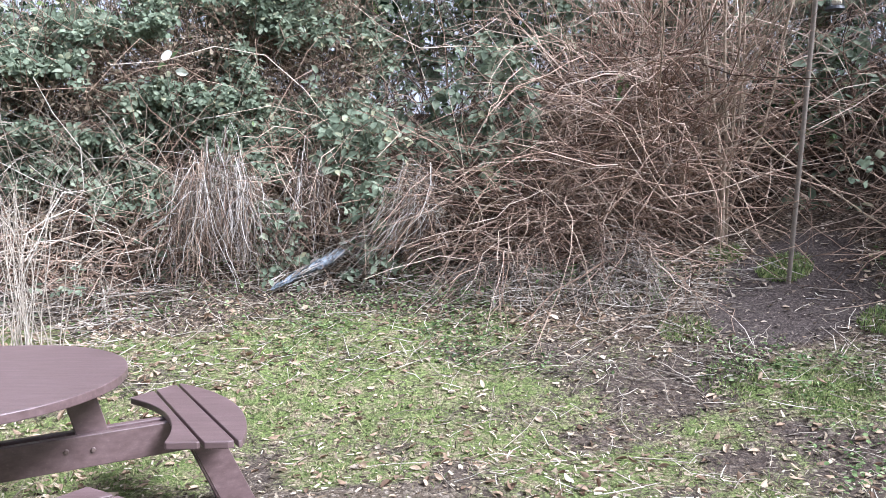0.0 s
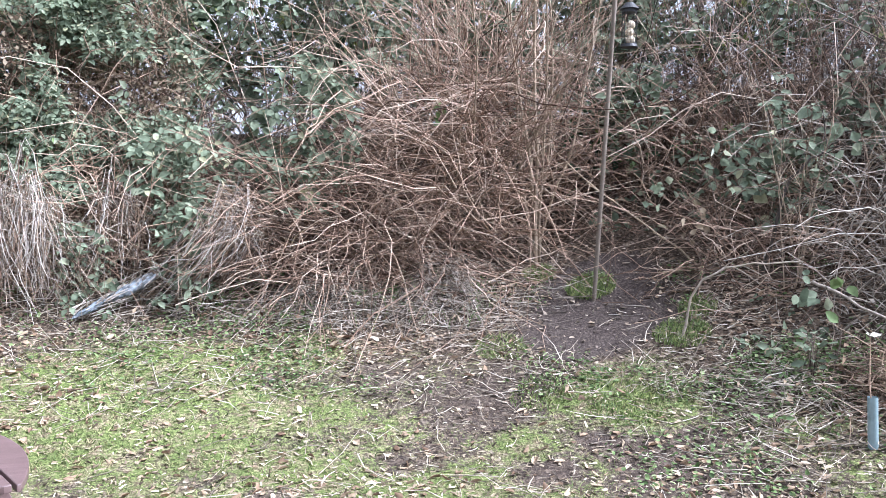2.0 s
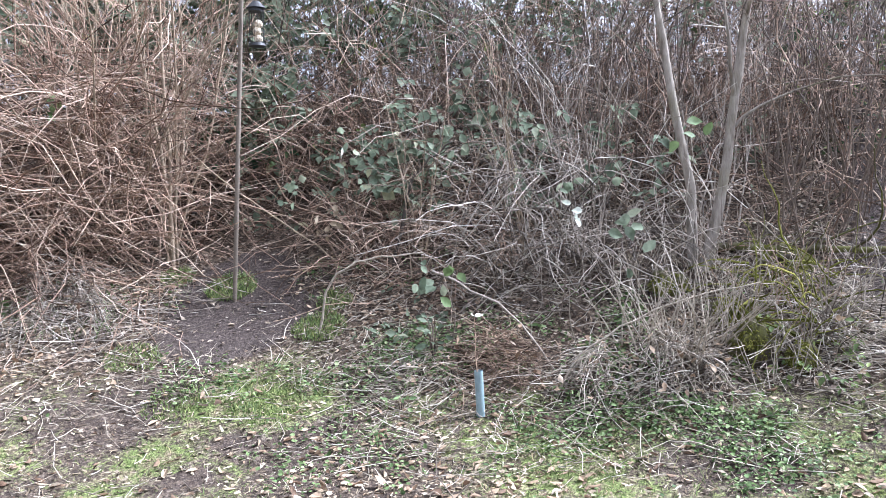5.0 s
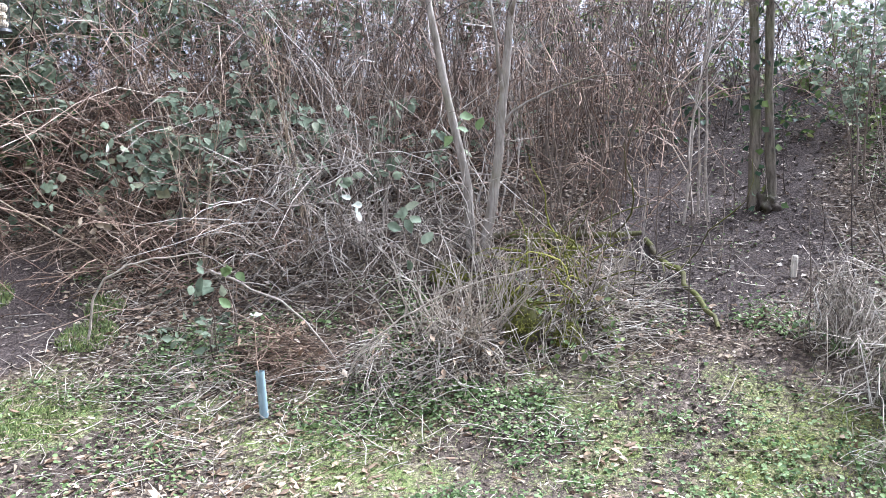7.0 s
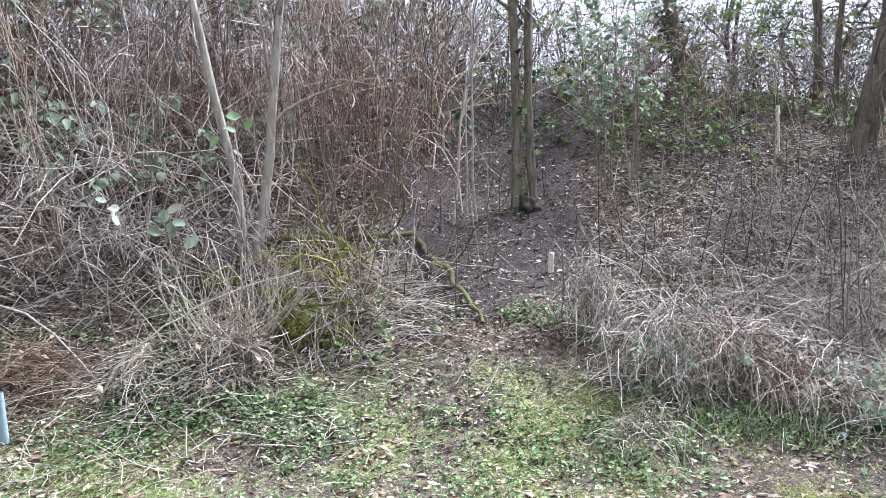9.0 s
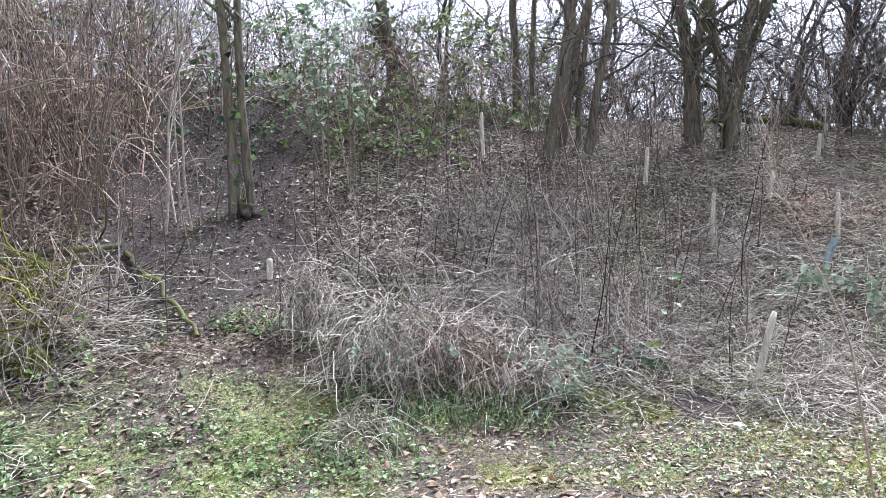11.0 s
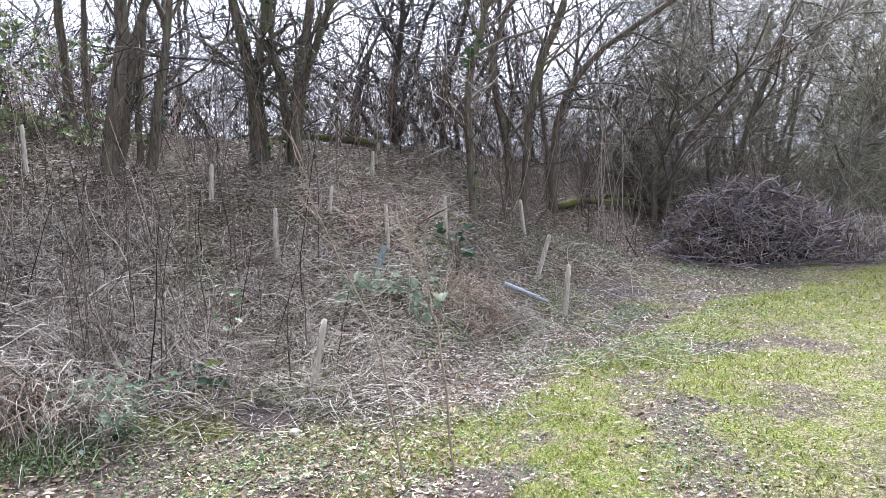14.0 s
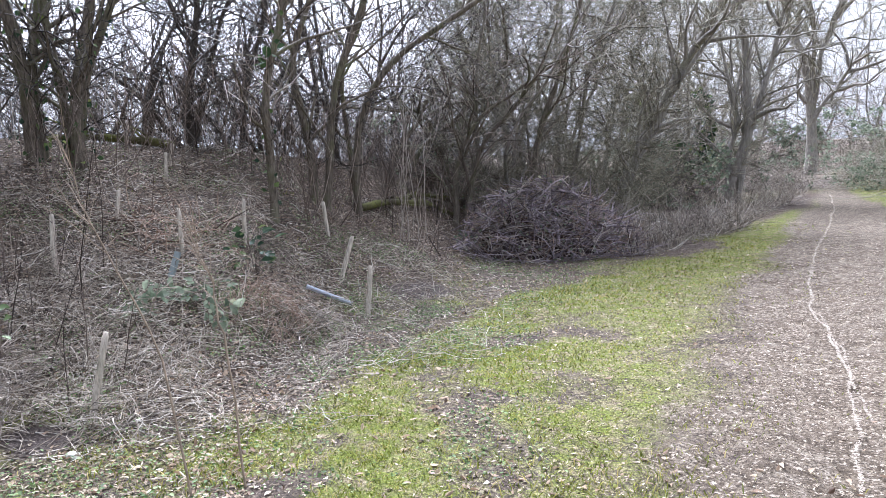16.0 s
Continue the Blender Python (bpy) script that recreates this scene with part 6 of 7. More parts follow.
def bird_feeder():
    b = at(23.1, 7.05)
    pole = thing("feeder_pole", "slim rusty metal pole with a crook at the top", "pole", "", tuple(b))
    z = np.linspace(0, 2.75, 12)
    q = b + np.stack([0.1 * z / 2.36, -0.09 * z / 2.36, z - 0.1], -1)
    part("post", tube_mesh("post", [(q[None], np.full((1, 12), 0.017))], 10), M_POLE, pole)
    tip, a = q[-1], np.linspace(0, np.pi, 14)
    hook = tip + np.stack([0.025 - 0.025 * np.cos(a), -0.055 + 0.055 * np.cos(a), 0.06 * np.sin(a) * 1.6], -1)
    part("crook", tube_mesh("crook", [(hook[None], np.full((1, 14), 0.007))], 8), M_POLE, pole)
    top = hook[-1]
    f = Vector((float(top[0]), float(top[1]), 2.60 + 0.0))
    ob = thing("bird_feeder", "black wire cage bird feeder with pale fat balls", "bird feeder", "", tuple(f))
    put = lambda bm, h, x=0.0: placed(bm, Matrix.Translation(f + Vector((x, 0, h))))
    part("base", put(disc_bm(0.066, 0.06, 0.02), 0.01), M_BLACK, ob)
    part("collar", put(disc_bm(0.058, 0.058, 0.02), 0.265), M_BLACK, ob)
    lid = put(disc_bm(0.075, 0.028, 0.05), 0.305)
    part("lid", lid, M_BLACK, ob)
    wires = np.stack([np.stack([np.full(2, f.x + 0.055 * math.cos(t)), np.full(2, f.y + 0.055 * math.sin(t)), np.array((f.z + 0.01, f.z + 0.27))], -1) for t in np.linspace(0, 2 * np.pi, 15)[:-1]])
    rings = np.stack([np.stack([f.x + 0.055 * np.cos(t), f.y + 0.055 * np.sin(t), 0 * t + f.z + h], -1) for h in np.linspace(0.03, 0.25, 7) for t in (np.linspace(0, 2 * np.pi, 17),)])
    part("cage", tube_mesh("cage", [(wires, np.full(wires.shape[:2], 0.0016)), (rings, np.full(rings.shape[:2], 0.0014))]), M_BLACK, ob)
    for h, x in ((0.055, 0.012), (0.11, 0.004), (0.165, 0.014)):
        bm = bmesh.new()
        bmesh.ops.create_icosphere(bm, subdivisions=2, radius=0.034)
        for v in bm.verts:
            v.co *= 1 + 0.06 * noise.noise(v.co * 40)
        k = Nodes("suet")
        part("fat_ball", put(bm, h, x), k.done(k.ramp(k.noise(80), [(0.35, lin(150, 132, 108)), (0.65, lin(226, 214, 194))]), 0.7), ob, "pale seed-speckled fat ball")
    loop = np.array([(f.x, f.y, f.z + 0.32), (f.x + 0.02, f.y, f.z + 0.36), (float(top[0]), float(top[1]), float(top[2]))])
    part("hanger", tube_mesh("hanger", [(loop[None], np.full((1, 3), 0.002))], 6), M_BLACK, ob)


bird_feeder()

# Stakes: foot x, y, top x, y, height
STAKES = (
    (5.75, -1.14, 5.74, -1.26, 0.51), (8.78, -2.05, 8.77, -2.09, 0.27), (8.11, -2.45, 8.11, -2.45, 0.44), (8.41, -3.17, 8.41, -3.19, 0.44), (9.40, -4.59, 9.42, -4.56, 0.42),
    (8.37, -4.20, 8.31, -4.34, 0.47), (7.38, -3.96, 7.36, -4.01, 0.50), (9.83, -2.84, 9.82, -2.86, 0.30), (10.26, -3.02, 10.25, -3.07, 0.26), (7.82, -1.32, 7.82, -1.34, 0.46),
    (8.87, -0.90, 8.88, -0.93, 0.37), (11.10, -2.75, 11.10, -2.79, 0.34), (8.91, 0.70, 8.92, 0.70, 0.45), (6.50, 2.17, 6.51, 2.16, 0.15))


def stake(x, y, tx, ty, h):
    b = np.array((x, y, float(ground_z(x, y))))
    ob = thing("stake", "leaning weathered wooden stake" if math.hypot(tx - x, ty - y) > 0.06 else "upright weathered wooden stake driven into the bank", "stake", "wooden stakes on the bank", tuple(b))
    z = np.array((-0.12, 0.0, 0.3, 0.6, 0.93, 1.0))
    q = b + np.stack([(tx - x) * z, (ty - y) * z, h * z], -1)
    rad = np.array((0.022, 0.023, 0.022, 0.022, 0.021, 0.014)) * rng.uniform(0.9, 1.15)
    me = tube_mesh("stake", [(q[None], rad[None])], 6, False)
    n = len(me.vertices)
    bm = bmesh.new()
    bm.from_mesh(me)
    bm.verts.ensure_lookup_table()
    bm.faces.new([bm.verts[i] for i in range(n - 6, n)])
    part("post", bm, M_STAKE, ob)


for row in STAKES:
    stake(*row)


def plastic(name, c):
    k = Nodes(name)
    return k.done(k.ramp(k.noise(30, 5), [(0.3, tuple(v * 0.75 for v in c[:3]) + (1,)), (0.7, c)]), 0.45, 0.5)


def tube_guard(name, label, p, q, r, material, twig=False):
    """An open plastic tube from p to q, with thickness."""
    p, q = np.asarray(p, float), np.asarray(q, float)
    ob = thing(name, label, "tree guard", "", tuple(p))
    line = p + (q - p) * np.linspace(0, 1, 6)[:, None]
    outer, inner = tubes(line[None], np.full((1, 6), r), 14), tubes(line[None, ::-1], np.full((1, 6), r * 0.9), 14)
    bm = bmesh.new()
    bm.from_mesh(mesh_of("tube", np.concatenate([outer[0], inner[0]]), np.concatenate([outer[1], inner[1] + len(outer[0])]), True))
    part("tube", bm, material, ob)
    if twig:
        t = grow(q[None] - (0, 0, 0.1), np.array([(0.02, 0, 1)]), 0.42, 6, 0.06)
        part("seedling", tube_mesh("seedling", [(t, taper(1, 6, 0.004, 0.002))], 5), M_REDCANE, ob)
        e = t[0, -1]
        part("leaf", leaf_mesh("leaf", np.array([e, e]), np.array([(0.6, -0.2, 0.1), (-0.4, -0.3, 0.2)]), np.array([(0, -0.6, 0.8)] * 2), 0.06, 0.035), M_PALE_LEAF, ob, "pale leaf")


g0 = at(39.1, 5.36)
tube_guard("tree_guard", "short grey-blue plastic tree guard round a seedling", g0 - (0, 0, 0.02), g0 + (-0.015, 0.0, 0.27), 0.026, plastic("grey_blue_plastic", lin(132, 150, 154)), True)
g1, g2 = np.array((7.62, -3.92, 0.0)), np.array((7.80, -3.53, 0.0))
g1[2], g2[2] = ground_z(*g1[:2]) + 0.05, ground_z(*g2[:2]) + 0.07
tube_guard("fallen_tree_guard", "fallen grey plastic tube lying in dead grass", g1, g2, 0.021, plastic("pale_grey_plastic", lin(168, 174, 182)))
g3 = at(106.0, 8.05)
tube_guard("tree_guard", "small leaning grey plastic tree guard", g3 - (0, 0, 0.02), g3 + (0.02, -0.09, 0.2), 0.03, plastic("dull_grey_plastic", lin(128, 138, 136)))


def lump(c, size, seed, detail=3, rough=0.28, squash=(1, 1, 1)):
    """A rounded irregular body standing on the ground."""
    bm = bmesh.new()
    bmesh.ops.create_icosphere(bm, subdivisions=detail, radius=1.0)
    for v in bm.verts:
        k = 1 + rough * noise.noise(v.co * 1.7 + Vector((seed, 0, 0))) + rough * 0.5 * noise.noise(v.co * 4.5 + Vector((0, seed, 0)))
        v.co = Vector((v.co.x * size * squash[0], v.co.y * size * squash[1], v.co.z * size * squash[2])) * k + Vector(c)
    for f in bm.faces:
        f.smooth = True
    return bm


def broken_log():
    a, b = np.array((-1.13, 6.72, 0)), np.array((-0.6, 7.0, 0))
    z = float(ground_z(-0.9, 6.85)) - 0.02
    ob = thing("broken_log", "broken grey-blue weathered log lying at the bramble edge", "log", "", (-0.9, 6.85, z))
    s = np.linspace(0, 1, 12)
    q = a + (b - a) * s[:, None] + np.stack([0 * s, 0 * s, z + 0.04 + 0.26 * s], -1)
    rad = np.interp(s, (0, 0.12, 0.4, 0.8, 1.0), (0.006, 0.016, 0.03, 0.045, 0.036)) * (1 + 0.12 * rng.normal(size=12))
    k = Nodes("grey_weathered_wood")
    f = k.noise(22, 6, 0.7)
    k.bump(f, 0.7, 0.02)
    me = tube_mesh("trunk", [(q[None], rad[None])], 14)
    co = np.empty(len(me.vertices) * 3, np.float32)
    me.vertices.foreach_get("co", co)
    me.vertices.foreach_set("co", co + rng.normal(size=len(co)).astype(np.float32) * 0.007)
    part("trunk", me, k.done(k.ramp(f, [(0.36, lin(66, 68, 72)), (0.5, lin(116, 123, 130)), (0.66, lin(164, 172, 180))]), 0.85, 0.15), ob)
    p, w, _ = forks(q[None], 12, 0.3, 1.0, 0.7)
    t = grow(p, w + (0, 0, 0.3), rng.uniform(0.1, 0.3, 12), 5, 0.15)
    each("splinter", t, taper(12, 5, 0.006, 0.001), 4, M_GREYCANE, ob)
    p, w, _ = forks(q[None], 46, 0.0, 0.8, 0.25)
    p += rng.normal(size=(46, 3)) * 0.03
    t = grow(p, w, rng.uniform(0.12, 0.32, 46), 4, 0.08)
    each("fibre", t, taper(46, 4, rng.uniform(0.003, 0.007, 46), 0.0015), 3, M_PALESTRAND, ob)


broken_log()
# No opening here: the dark of the hollow is painted on a solid lump.
part("hollow_base", lump(at(70.2, 7.88, 0.03), 0.105, 5.2, 4, 0.6, (0.9, 0.9, 0.9)), M_HOLLOW, twin, "dark solid lump standing for the rotten hollow at the foot of the stems")


def moss_stump(az, d, size, tall, seed):
    """A low rotten stump: a torn rim, moss on its sides and weeds before it."""
    c = at(az, d)
    ob = thing("mossy_stump", "rotten stump covered in yellow-green moss among dead stalks", "stump", "mossy stumps by the sapling", tuple(c))
    part("stump", lump(c + (0, 0, tall * 0.1), size, seed, 4, 0.7, (1.0, 0.85, tall / size * 0.75)), M_MOSSLOG, ob)
    n = 3600
    a = unit(rng.normal(size=(n, 3)) + (0, 0, 0.2))
    keep = wave(a[:, 0] * size, a[:, 2] * tall + seed, 0.07, 2) > -0.4
    p = (c + (0, 0, tall * 0.1) + a * (size * 1.15, size * 0.98, tall * 0.78) * rng.uniform(0.8, 1.1, n)[:, None])[keep]
    p[:, 2] = np.maximum(p[:, 2], c[2])
    n = len(p)
    part("moss", leaf_mesh("moss", p, unit(rng.normal(size=(n, 3)) + (0, 0, -0.4)), a[keep] + rng.normal(size=(n, 3)) * 0.5, rng.uniform(0.012, 0.03, n), 0.009, plain=True), M_MOSSTUFT, ob, "tufts of yellow-green moss", "stuff")
    m = 70
    s = c + rng.normal(size=(m, 3)) * (size * 1.6, size * 1.6, 0)
    s[:, 2] = ground_z(s[:, 0], s[:, 1])
    q = settle(grow(s, rng.normal(size=(m, 3)) * 0.6 + (0, 0, 0.9), rng.uniform(0.15, 0.6, m), 5, 0.15, -0.12))
    part("dead_stem_fringe", tube_mesh("dead_stem_fringe", [(q, taper(m, 5, 0.004, 0.002))]), M_STRAW, ob, "dead stems leaning on the stump", "stuff")


for az, d, size, tall, seed in ((55.6, 6.0, 0.13, 0.22, 1.3), (58.2, 5.95, 0.09, 0.15, 9.4), (57.4, 7.1, 0.18, 0.16, 7.7), (50.7, 6.7, 0.13, 0.13, 4.1), (54.4, 6.4, 0.12, 0.17, 2.6)):
    moss_stump(az, d, size, tall, seed)


def brush_heap():
    c = at(130.3, 12.6)
    ob = thing("brush_heap", "large heap of dark cut branches at the edge of the lawn", "brush heap", "", tuple(c))
    r = np.radians(132)
    u, v = np.array((math.cos(r), -math.sin(r), 0)), np.array((math.sin(r), math.cos(r), 0))
    def dome(a, rr):
        """Height of the heap at a turn and a share of its reach."""
        return 0.9 * (1 - rr**1.7) * (1 + 0.16 * np.sin(a * 2 + 0.6) + 0.1 * np.sin(a * 5))

    # Solid near-black core: the shade between the branches is put in as colour.
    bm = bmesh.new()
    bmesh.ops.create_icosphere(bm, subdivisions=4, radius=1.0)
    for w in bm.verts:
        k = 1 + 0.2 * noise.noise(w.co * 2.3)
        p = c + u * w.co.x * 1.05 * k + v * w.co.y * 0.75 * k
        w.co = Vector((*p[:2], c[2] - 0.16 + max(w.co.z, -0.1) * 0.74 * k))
    k = Nodes("painted_brush_shade")
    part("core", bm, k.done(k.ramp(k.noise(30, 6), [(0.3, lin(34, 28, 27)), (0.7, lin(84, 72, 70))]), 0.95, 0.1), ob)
    for name, n, r0, r1, material, label in (("branchwork", 1300, 0.006, 0.014, M_PURPLETWIG, "purplish cut branches"), ("brushwood", 1100, 0.004, 0.009, M_GREYCANE, "thin grey sticks"), ("bramble_layer", 700, 0.003, 0.006, M_REDCANE, "brown trailing canes")):
        a, rr = rng.uniform(0, 2 * np.pi, n), np.sqrt(rng.random(n))
        p = c + u * (np.cos(a) * rr * 1.55)[:, None] + v * (np.sin(a) * rr * 0.9)[:, None]
        p[:, 2] = c[2] + dome(a, rr) + rng.normal(size=n) * 0.05
        w = unit(rng.normal(size=(n, 3)) * (1, 1, 0.55))
        q = settle(grow(p - w * 0.25, w, rng.uniform(0.25, 0.85, n), 5, 0.16, -0.08))
        q = q[(ground_z(q[:, :, 0], q[:, :, 1]) < c[2] + 0.24).all(1)]
        n = len(q)
        part(name, tube_mesh(name, [(q, taper(n, 5, rng.uniform(r0, r1, n), r0 * 0.6))]), material, ob, label, "stuff")
    n = 500
    a, rr = rng.uniform(0, 2 * np.pi, n), np.sqrt(rng.random(n))
    p = c + u * (np.cos(a) * rr * 1.5)[:, None] + v * (np.sin(a) * rr * 0.9)[:, None]
    p[:, 2] = c[2] + dome(a, rr) + 0.04
    part("withered_foliage", leaf_mesh("withered_foliage", p, rng.normal(size=(n, 3)), rng.normal(size=(n, 3)) + (0, 0, 1), 0.07, 0.045), M_BRAMBLE, ob, "wilted green leaves on the heap", "stuff")


M_PURPLETWIG = stemmy("purple_grey_branch", [(0.0, lin(92, 80, 82)), (0.5, lin(144, 130, 134)), (1.0, lin(192, 179, 182))])
brush_heap()


def fallen_log(label, a, b, r, branches=6):
    a, b = np.array(a, float), np.array(b, float)
    s = np.linspace(0, 1, 14)[:, None]
    q = a + (b - a) * s + rng.normal(size=(14, 3)) * 0.016
    q[:, 2] = ground_z(q[:, 0], q[:, 1]) + r * 0.8 + 0.05 * np.sin(s[:, 0] * 3)
    ob = thing("fallen_log", label, "log", "fallen logs under the trees", tuple(q[6]))
    part("trunk", tube_mesh("trunk", [(q[None], np.linspace(r, r * 0.6, 14)[None] * (1 + 0.08 * rng.normal(size=(1, 14))))], 9), M_MOSSLOG, ob)
    p, w, _ = forks(q[None], branches, 0.2, 1.0, 1.0)
    t = settle(grow(p, w + (0, 0, 0.2), rng.uniform(0.4, 1.2, branches), 7, 0.2))
    each("branch", t, taper(branches, 7, r * 0.3, r * 0.08), 5, M_MOSSLOG, ob)


fallen_log("mossy fallen trunk beneath the thorn trees", (10.7, -5.75, 0), (11.6, -8.1, 0), 0.055)
fallen_log("mossy fallen bough beneath the thorn trees", (11.2, -6.6, 0), (12.4, -8.8, 0), 0.045)
fallen_log("dead bough lying along the crest", (11.2, -3.4, 0), (11.6, -1.9, 0), 0.06)
fallen_log("rotten branch lying behind the sapling", (5.75, 4.3, 0), (6.55, 3.35, 0), 0.035, 3)
fallen_log("grey dead branch lying down the slope", (6.5, 3.3, 0), (5.6, 2.35, 0), 0.025, 4)


def whip(label, pts):
    pts = np.array(pts, float)
    pts[0, 2] = ground_z(pts[0, 0], pts[0, 1]) - 0.03
    s = np.linspace(0, len(pts) - 1, 14)
    q = np.stack([np.interp(s, range(len(pts)), pts[:, c]) for c in range(3)], -1) + rng.normal(size=(14, 3)) * 0.008
    ob = thing("bare_whip", label, "sapling", "bare whips by the lawn", tuple(pts[0]))
    part("stem", tube_mesh("stem", [(q[None], np.linspace(0.0065, 0.002, 14)[None])], 6), M_HAZEL, ob)
    p, w, _ = forks(q[None], 12, 0.45, 1.0, 0.7)
    t = grow(p, w + (0, 0, 0.3), rng.uniform(0.1, 0.45, 12), 6, 0.1)
    each("twig", t, taper(12, 6, 0.0025, 0.0012), 4, M_HAZEL, ob)


whip("thin leaning bare whip rooted in leaf litter", ((4.32, -1.29, 0), (4.53, -1.25, 0.66), (4.66, -1.14, 1.0), (4.8, -1.03, 1.35), (4.9, -0.98, 1.7)))
whip("thin bare whip rooted in leaf litter", ((4.24, -1.52, 0), (4.35, -1.52, 0.66), (4.45, -1.52, 0.87), (4.56, -1.51, 1.07), (4.62, -1.45, 1.3)))
whip("tall thin whip with a few leaves", ((7.6, -0.6, 0), (7.65, -0.55, 0.6), (7.7, -0.6, 1.3), (7.75, -0.55, 2.2)))


def dead_cane(label, r, material, *pts):
    """One long withered cane or stick on the bank."""
    pts = np.array(pts, float)
    s = np.linspace(0, len(pts) - 1, 16)
    q = np.stack([np.interp(s, range(len(pts)), pts[:, c]) for c in range(3)], -1)
    for _ in range(3):
        q[1:-1] = (q[:-2] + 2 * q[1:-1] + q[2:]) / 4
    q += rng.normal(size=(16, 3)) * 0.006
    foot = q[0] if pts[0, 2] < pts[-1, 2] else q[-1]
    ob = thing("dead_cane", label, "cane", "single canes on the bank", tuple(foot))
    part("stem", tube_mesh("stem", [(q[None], np.linspace(r, r * 0.5, 16)[None])], 6), material, ob)
    p, w, _ = forks(q[None], 5, 0.3, 1.0, 0.8)
    each("twig", grow(p, w, rng.uniform(0.08, 0.3, 5), 4, 0.15), taper(5, 4, r * 0.4, r * 0.2), 4, material, ob)


def grounded(x, y):
    return (x, y, float(ground_z(x, y)) - 0.02)


dead_cane("pale dead cane arching over the hollow", 0.009, M_STRAW, grounded(3.05, 5.6), (3.1, 5.54, 0.89), (3.26, 5.45, 1.0), (3.43, 5.34, 1.04), (3.67, 5.18, 1.06))
dead_cane("long brown cane leaning across behind the feeder pole", 0.009, M_HAZEL, grounded(3.62, 6.35), (3.46, 6.43, 1.08), (3.1, 6.61, 1.35), (2.82, 6.73, 1.58), (2.59, 6.83, 1.81))
dead_cane("grey stick slanting down the bank", 0.011, M_GREYCANE, (3.72, 5.14, 0.93), (3.77, 5.04, 0.89), (3.94, 4.53, 0.71), grounded(4.05, 4.2))
dead_cane("long straw-coloured stalk leaning against the bank", 0.008, M_STRAW, grounded(3.85, 4.02), (3.96, 3.96, 0.49), (4.34, 3.7, 0.76), (4.89, 3.31, 0.93))
dead_cane("dark broken branch sticking out of the brambles", 0.014, M_DARKTWIG, grounded(3.95, 6.05), (4.08, 5.93, 1.63), (4.35, 5.74, 1.89))


def stone(label, x, y, size):
    z = float(ground_z(x, y))
    ob = thing("stone", label, "stone", "", (x, y, z))
    k = Nodes("pale_flint")
    part("body", lump((x, y, z + size * 0.3), size, x, 3, 0.5, (1.3, 0.9, 0.6)), k.done(k.ramp(k.noise(40, 5), [(0.35, lin(150, 146, 132)), (0.65, lin(206, 202, 190))]), 0.8, 0.2), ob)


stone("small pale stone lying in the leaf litter", 5.25, -0.93, 0.035)


def leafy_plant(label, p, n, size, material, tall=0.15, spread=0.14, name="leafy_plant"):
    p = np.asarray(p, float)
    ob = thing(name, label, "plant", "", tuple(p))
    a = rng.uniform(0, 2 * np.pi, n)
    tips = p + np.stack([np.cos(a) * spread * rng.random(n), np.sin(a) * spread * rng.random(n), rng.uniform(0.2, 1, n) * tall], -1)
    stems = np.stack([np.repeat(p[None] - (0, 0, 0.02), n, 0), (p + tips) / 2 + (0, 0, tall * 0.2), tips], 1)
    part("stem_mass", tube_mesh("stem_mass", [(stems, taper(n, 3, 0.0025, 0.0015))]), M_TWIG, ob)
    w = np.stack([np.cos(a), np.sin(a), rng.uniform(-0.3, 0.4, n)], -1)
    sz = size * rng.uniform(0.7, 1.2, n)
    part("foliage", leaf_mesh("foliage", tips, w, unit(rng.normal(size=(n, 3)) * 0.4 + (-0.5, 0, 0.8)), sz, sz * 0.65, 0.2, True), material, ob)


leafy_plant("small evergreen plant with broad dark leaves", at(93.2, 5.85), 16, 0.12, M_IVY, 0.16, 0.2)
leafy_plant("young laurel with dark green leaves", at(111.2, 8.3), 26, 0.11, M_IVY, 0.5, 0.25)
leafy_plant("low evergreen plant among the stakes", at(107.8, 7.6), 24, 0.12, M_BRAMBLE, 0.18, 0.3)
leafy_plant("small plant with bright green leaves", at(96.7, 6.45), 9, 0.08, M_LIME_LEAF, 0.55, 0.08)
leafy_plant("fresh green weed at the foot of the bank", at(36.0, 5.95), 24, 0.075, M_BRAMBLE, 0.34, 0.12)
leafy_plant("bright green weed beside cut stems", at(34.0, 5.45), 14, 0.05, M_LIME_LEAF, 0.1, 0.1)
leafy_plant("ivy seedling at the foot of the bank", at(88.0, 5.35), 20, 0.06, M_IVY, 0.12, 0.25)
leafy_plant("green sprouts among stalks", at(9.0, 6.9), 30, 0.06, M_HERB, 0.2, 0.25)
leafy_plant("green sprouts among stalks", at(2.0, 7.2), 30, 0.06, M_HERB, 0.2, 0.25)


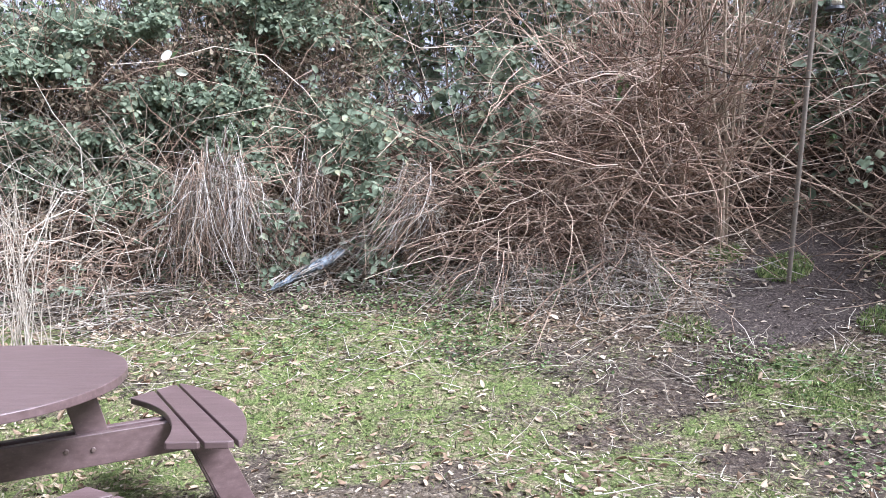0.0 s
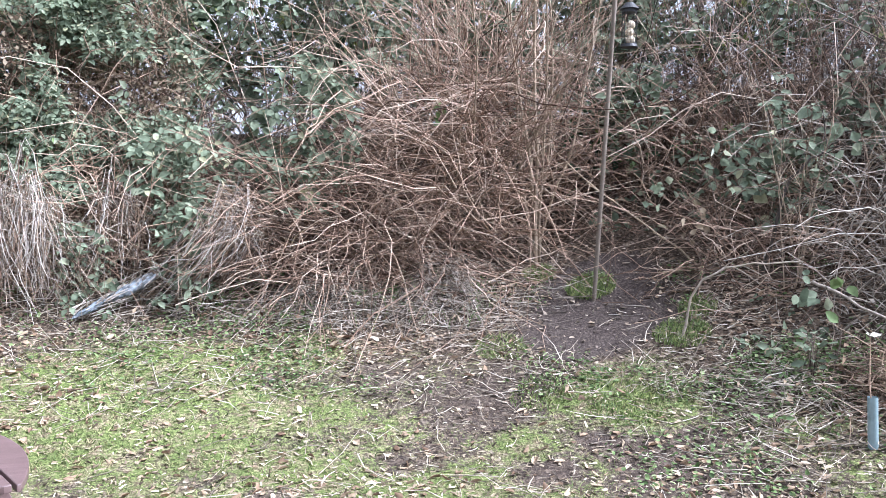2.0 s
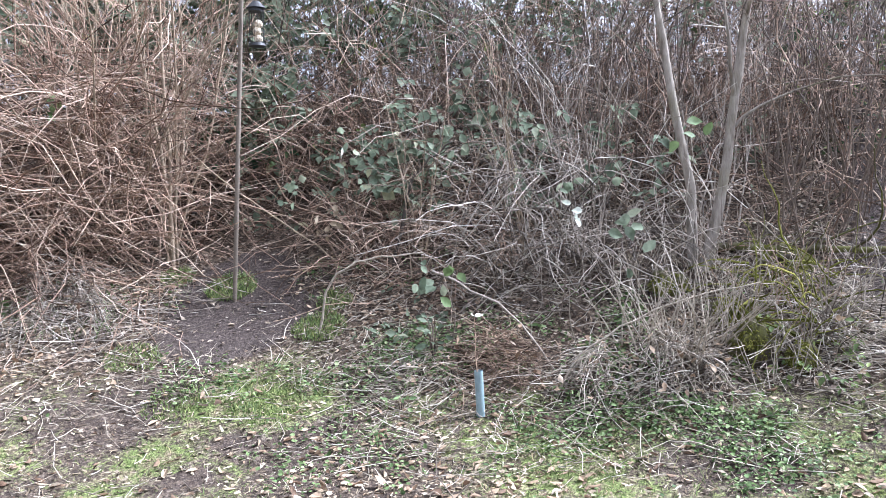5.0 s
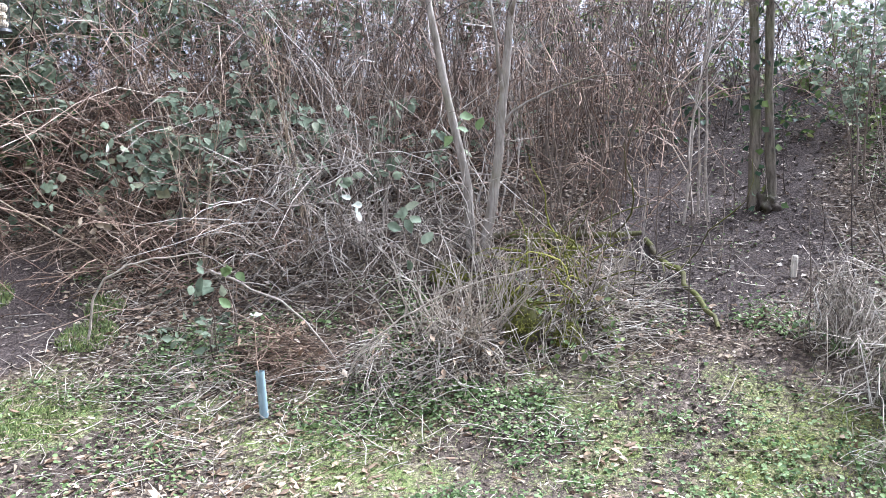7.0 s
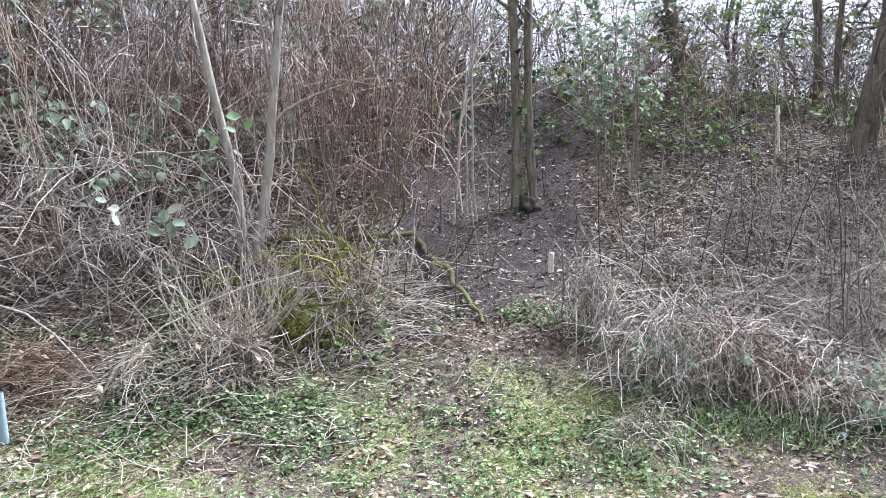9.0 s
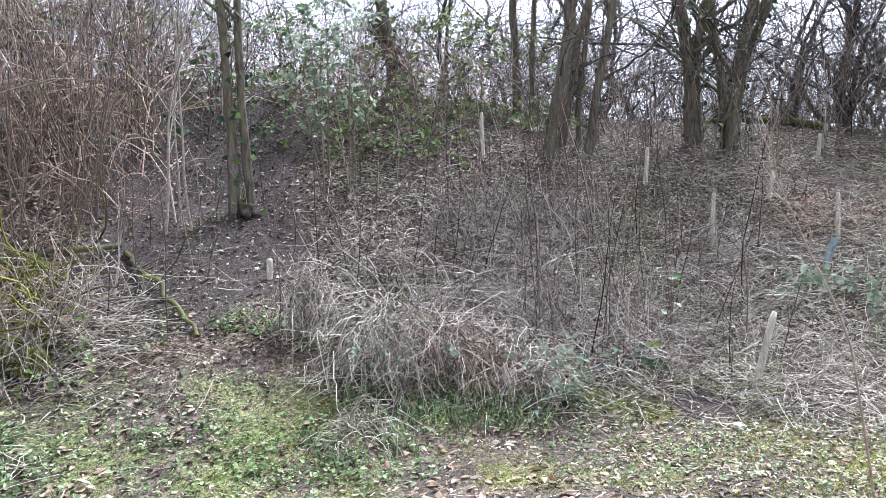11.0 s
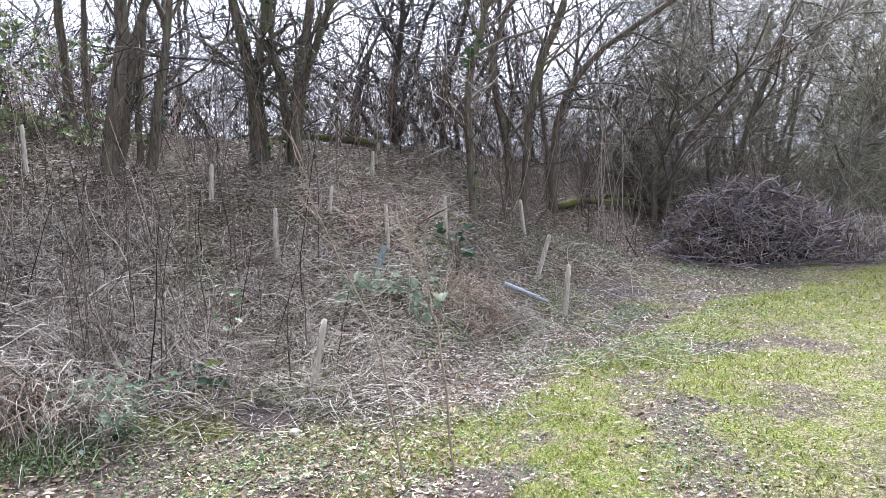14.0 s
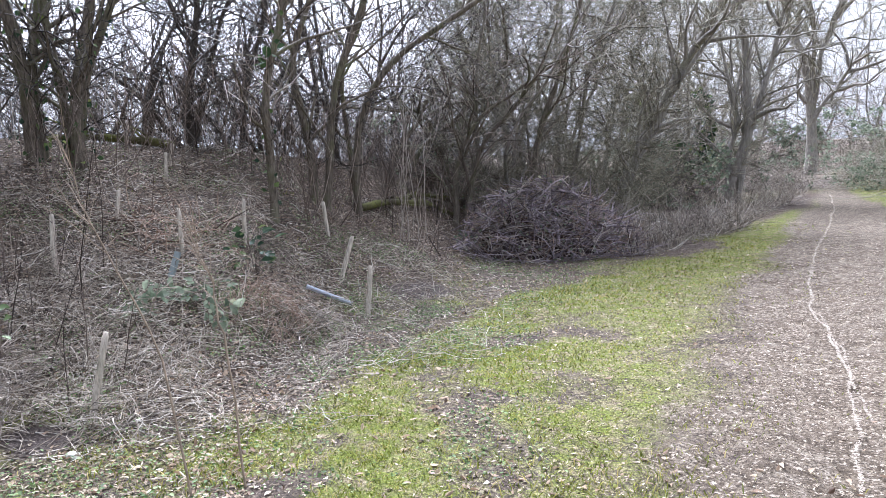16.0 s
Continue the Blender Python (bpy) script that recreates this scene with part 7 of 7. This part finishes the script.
def leaf_spray(label, p, n, size, material, hang=0.1):
    """A twig with a few large leaves that catch the light."""
    p = np.asarray(p, float)
    foot = np.array((p[0] * 1.04, p[1] * 1.04, 0.0))
    foot[2] = ground_z(foot[0], foot[1]) - 0.02
    ob = thing("leafy_shoot", label, "shoot", "leafy shoots before the thickets", tuple(foot))
    s = np.linspace(0, 1, 9)[:, None]
    q = foot + (p - foot) * s + np.stack([0.06 * np.sin(s[:, 0] * 5), 0 * s[:, 0], 0.08 * np.sin(s[:, 0] * np.pi)], -1)
    part("cane", tube_mesh("cane", [(q[None], np.linspace(0.005, 0.002, 9)[None])], 5), M_TWIG, ob)
    tips = p + rng.normal(size=(n, 3)) * (0.09, 0.03, hang)
    tips[0] = p
    out = unit(-p * (1, 1, 0))
    sz = size * 0.78 * rng.uniform(0.7, 1.15, n)
    part("foliage", leaf_mesh("foliage", tips, unit(rng.normal(size=(n, 3)) + (0, 0, -0.3)), unit(rng.normal(size=(n, 3)) * 0.35 + out + (0, 0, 0.5)), sz, sz * 0.75, 0.2, True), material, ob)


for p, n, size, m, label in (
        ((-2.01, 7.28, 2.5), 2, 0.13, M_PALE_LEAF, "bramble shoot with a pale upturned leaf"), ((-1.95, 7.26, 2.5), 2, 0.13, M_LIME_LEAF, "bramble shoot with a fresh green leaf"),
        ((3.46, 5.95, 1.84), 1, 0.1, M_PALE_LEAF, "shoot with one white upturned leaf"), ((3.52, 5.95, 1.78), 8, 0.12, M_BRAMBLE, "shoot with grey-green leaves"),
        ((4.39, 4.38, 1.35), 4, 0.12, M_PALE_LEAF, "shoot with pale drooping leaves"), ((4.3, 4.45, 1.5), 6, 0.12, M_BRAMBLE, "shoot with grey-green leaves"),
        ((5.22, 4.05, 1.85), 4, 0.15, M_LIME_LEAF, "shoot with fresh leaves by the sapling"), ((4.49, 3.99, 1.25), 9, 0.14, M_BRAMBLE, "arching shoot with green leaves"),
        ((3.49, 4.64, 1.01), 4, 0.12, M_LIME_LEAF, "arching shoot with green leaves"), ((3.44, 4.8, 0.84), 9, 0.12, M_BRAMBLE, "arching shoot with green leaves"),
        ((-1.56, 7.4, 1.88), 5, 0.06, M_LIME_LEAF, "shoot with yellow-green leaves"), ((1.68, 7.3, 2.19), 8, 0.09, M_LIME_LEAF, "shoot with yellow-green leaves"),
        ((-0.27, 7.2, 1.6), 14, 0.11, M_BRAMBLE, "hanging shoot with blue-green leaves"), ((4.1, 5.4, 1.9), 8, 0.12, M_BRAMBLE, "shoot with grey-green leaves"),
        ((3.05, 6.05, 1.5), 10, 0.1, M_BRAMBLE, "shoot with grey-green leaves"), ((3.3, 5.9, 1.2), 10, 0.09, M_DEADLEAF, "shoot with withered brown leaves")):
    leaf_spray(label, p, n, size, m)


def grass_tuft(az, d, r, n, tall):
    c = at(az, d)
    ob = thing("grass_tuft", "fresh green tuft of grass at the rim of bare soil", "grass tuft", "green tufts round the bare soil", tuple(c))
    for name, m, h in (("blade_mass", n, tall), ("low_blade_mass", n, tall * 0.5)):
        a, q = rng.uniform(0, 2 * np.pi, m), np.sqrt(rng.random(m)) * r
        p = np.stack([c[0] + np.cos(a) * q, c[1] + np.sin(a) * q, 0 * a], -1)
        p[:, 2] = ground_z(p[:, 0], p[:, 1])
        lean = unit(rng.normal(size=(m, 3)) * (1, 1, 0)) * rng.uniform(0.2, 1.2, m)[:, None]
        part(name, blade_mesh(name, p, lean, rng.uniform(0.4, 1, m) * h, rng.uniform(0.004, 0.009, m)), M_FRESH, ob, kind="stuff")


for az, d, r, n, tall in ((22.9, 7.25, 0.2, 700, 0.07), (19.6, 7.5, 0.14, 300, 0.06), (28.6, 6.45, 0.2, 600, 0.06), (29.5, 6.8, 0.14, 300, 0.07), (17.2, 6.35, 0.2, 400, 0.04), (25.5, 5.6, 0.25, 450, 0.04), (20.0, 5.7, 0.2, 350, 0.035)):
    grass_tuft(az, d, r, n, tall)


def chalk_line(name, label, pts, n, wide):
    """A pale dried line of crumbs on the track."""
    pts = np.array(pts, float)
    run = np.r_[0, np.cumsum(np.sqrt(np.linalg.norm(np.diff(pts, axis=0), axis=1)))]
    s = np.sort(rng.uniform(0, run[-1], n))
    x, y = (np.interp(s, run, pts[:, c]) for c in (0, 1))
    d = np.hypot(x, y)
    w = wide * (0.6 + 0.4 * wave(s * 3, s, 0.7, 2)) * (0.7 + d * 0.06)
    x, y = x + wave(s, s * 0.7, 0.35, 4) * 0.02 + rng.normal(size=n) * w, y + wave(s, s * 0.7, 0.3, 5) * 0.02 + rng.normal(size=n) * w * 0.4
    p = np.stack([x, y, ground_z(x, y) + rng.uniform(0.003, 0.007, n)], -1)
    along = unit(rng.normal(size=(n, 3)) * (0.6, 0.6, 0.05) + (0.5, -0.8, 0))
    size = rng.uniform(0.008, 0.022, n) * (0.5 + d * 0.07)
    k = Nodes("dried_chalk")
    me = leaf_mesh(name, p, along, np.tile((0.0, 0.0, 1.0), (n, 1)), size, size * rng.uniform(0.3, 0.7, n), 0.0, plain=True)
    tagged(part(name, me, k.done(k.ramp(k.noise(25, 5), [(0.38, lin(130, 119, 107)), (0.62, lin(166, 156, 143))]), 0.95, 0.1)), label, "track", kind="structure")


chalk_line("chalk_line", "pale dried line along the trodden track", ((2.0, -2.9), (2.35, -3.52), (2.77, -4.25), (3.33, -5.22), (3.9, -6.01), (4.61, -6.96), (5.39, -8.22), (6.49, -10.22), (8.17, -13.53), (9.97, -16.89), (12.42, -21.1)), 5200, 0.009)
chalk_line("chalk_line", "fainter pale line branching from the first", ((4.58, -6.91), (4.16, -6.41), (3.63, -5.68), (2.93, -4.64), (2.61, -4.22)), 700, 0.006)
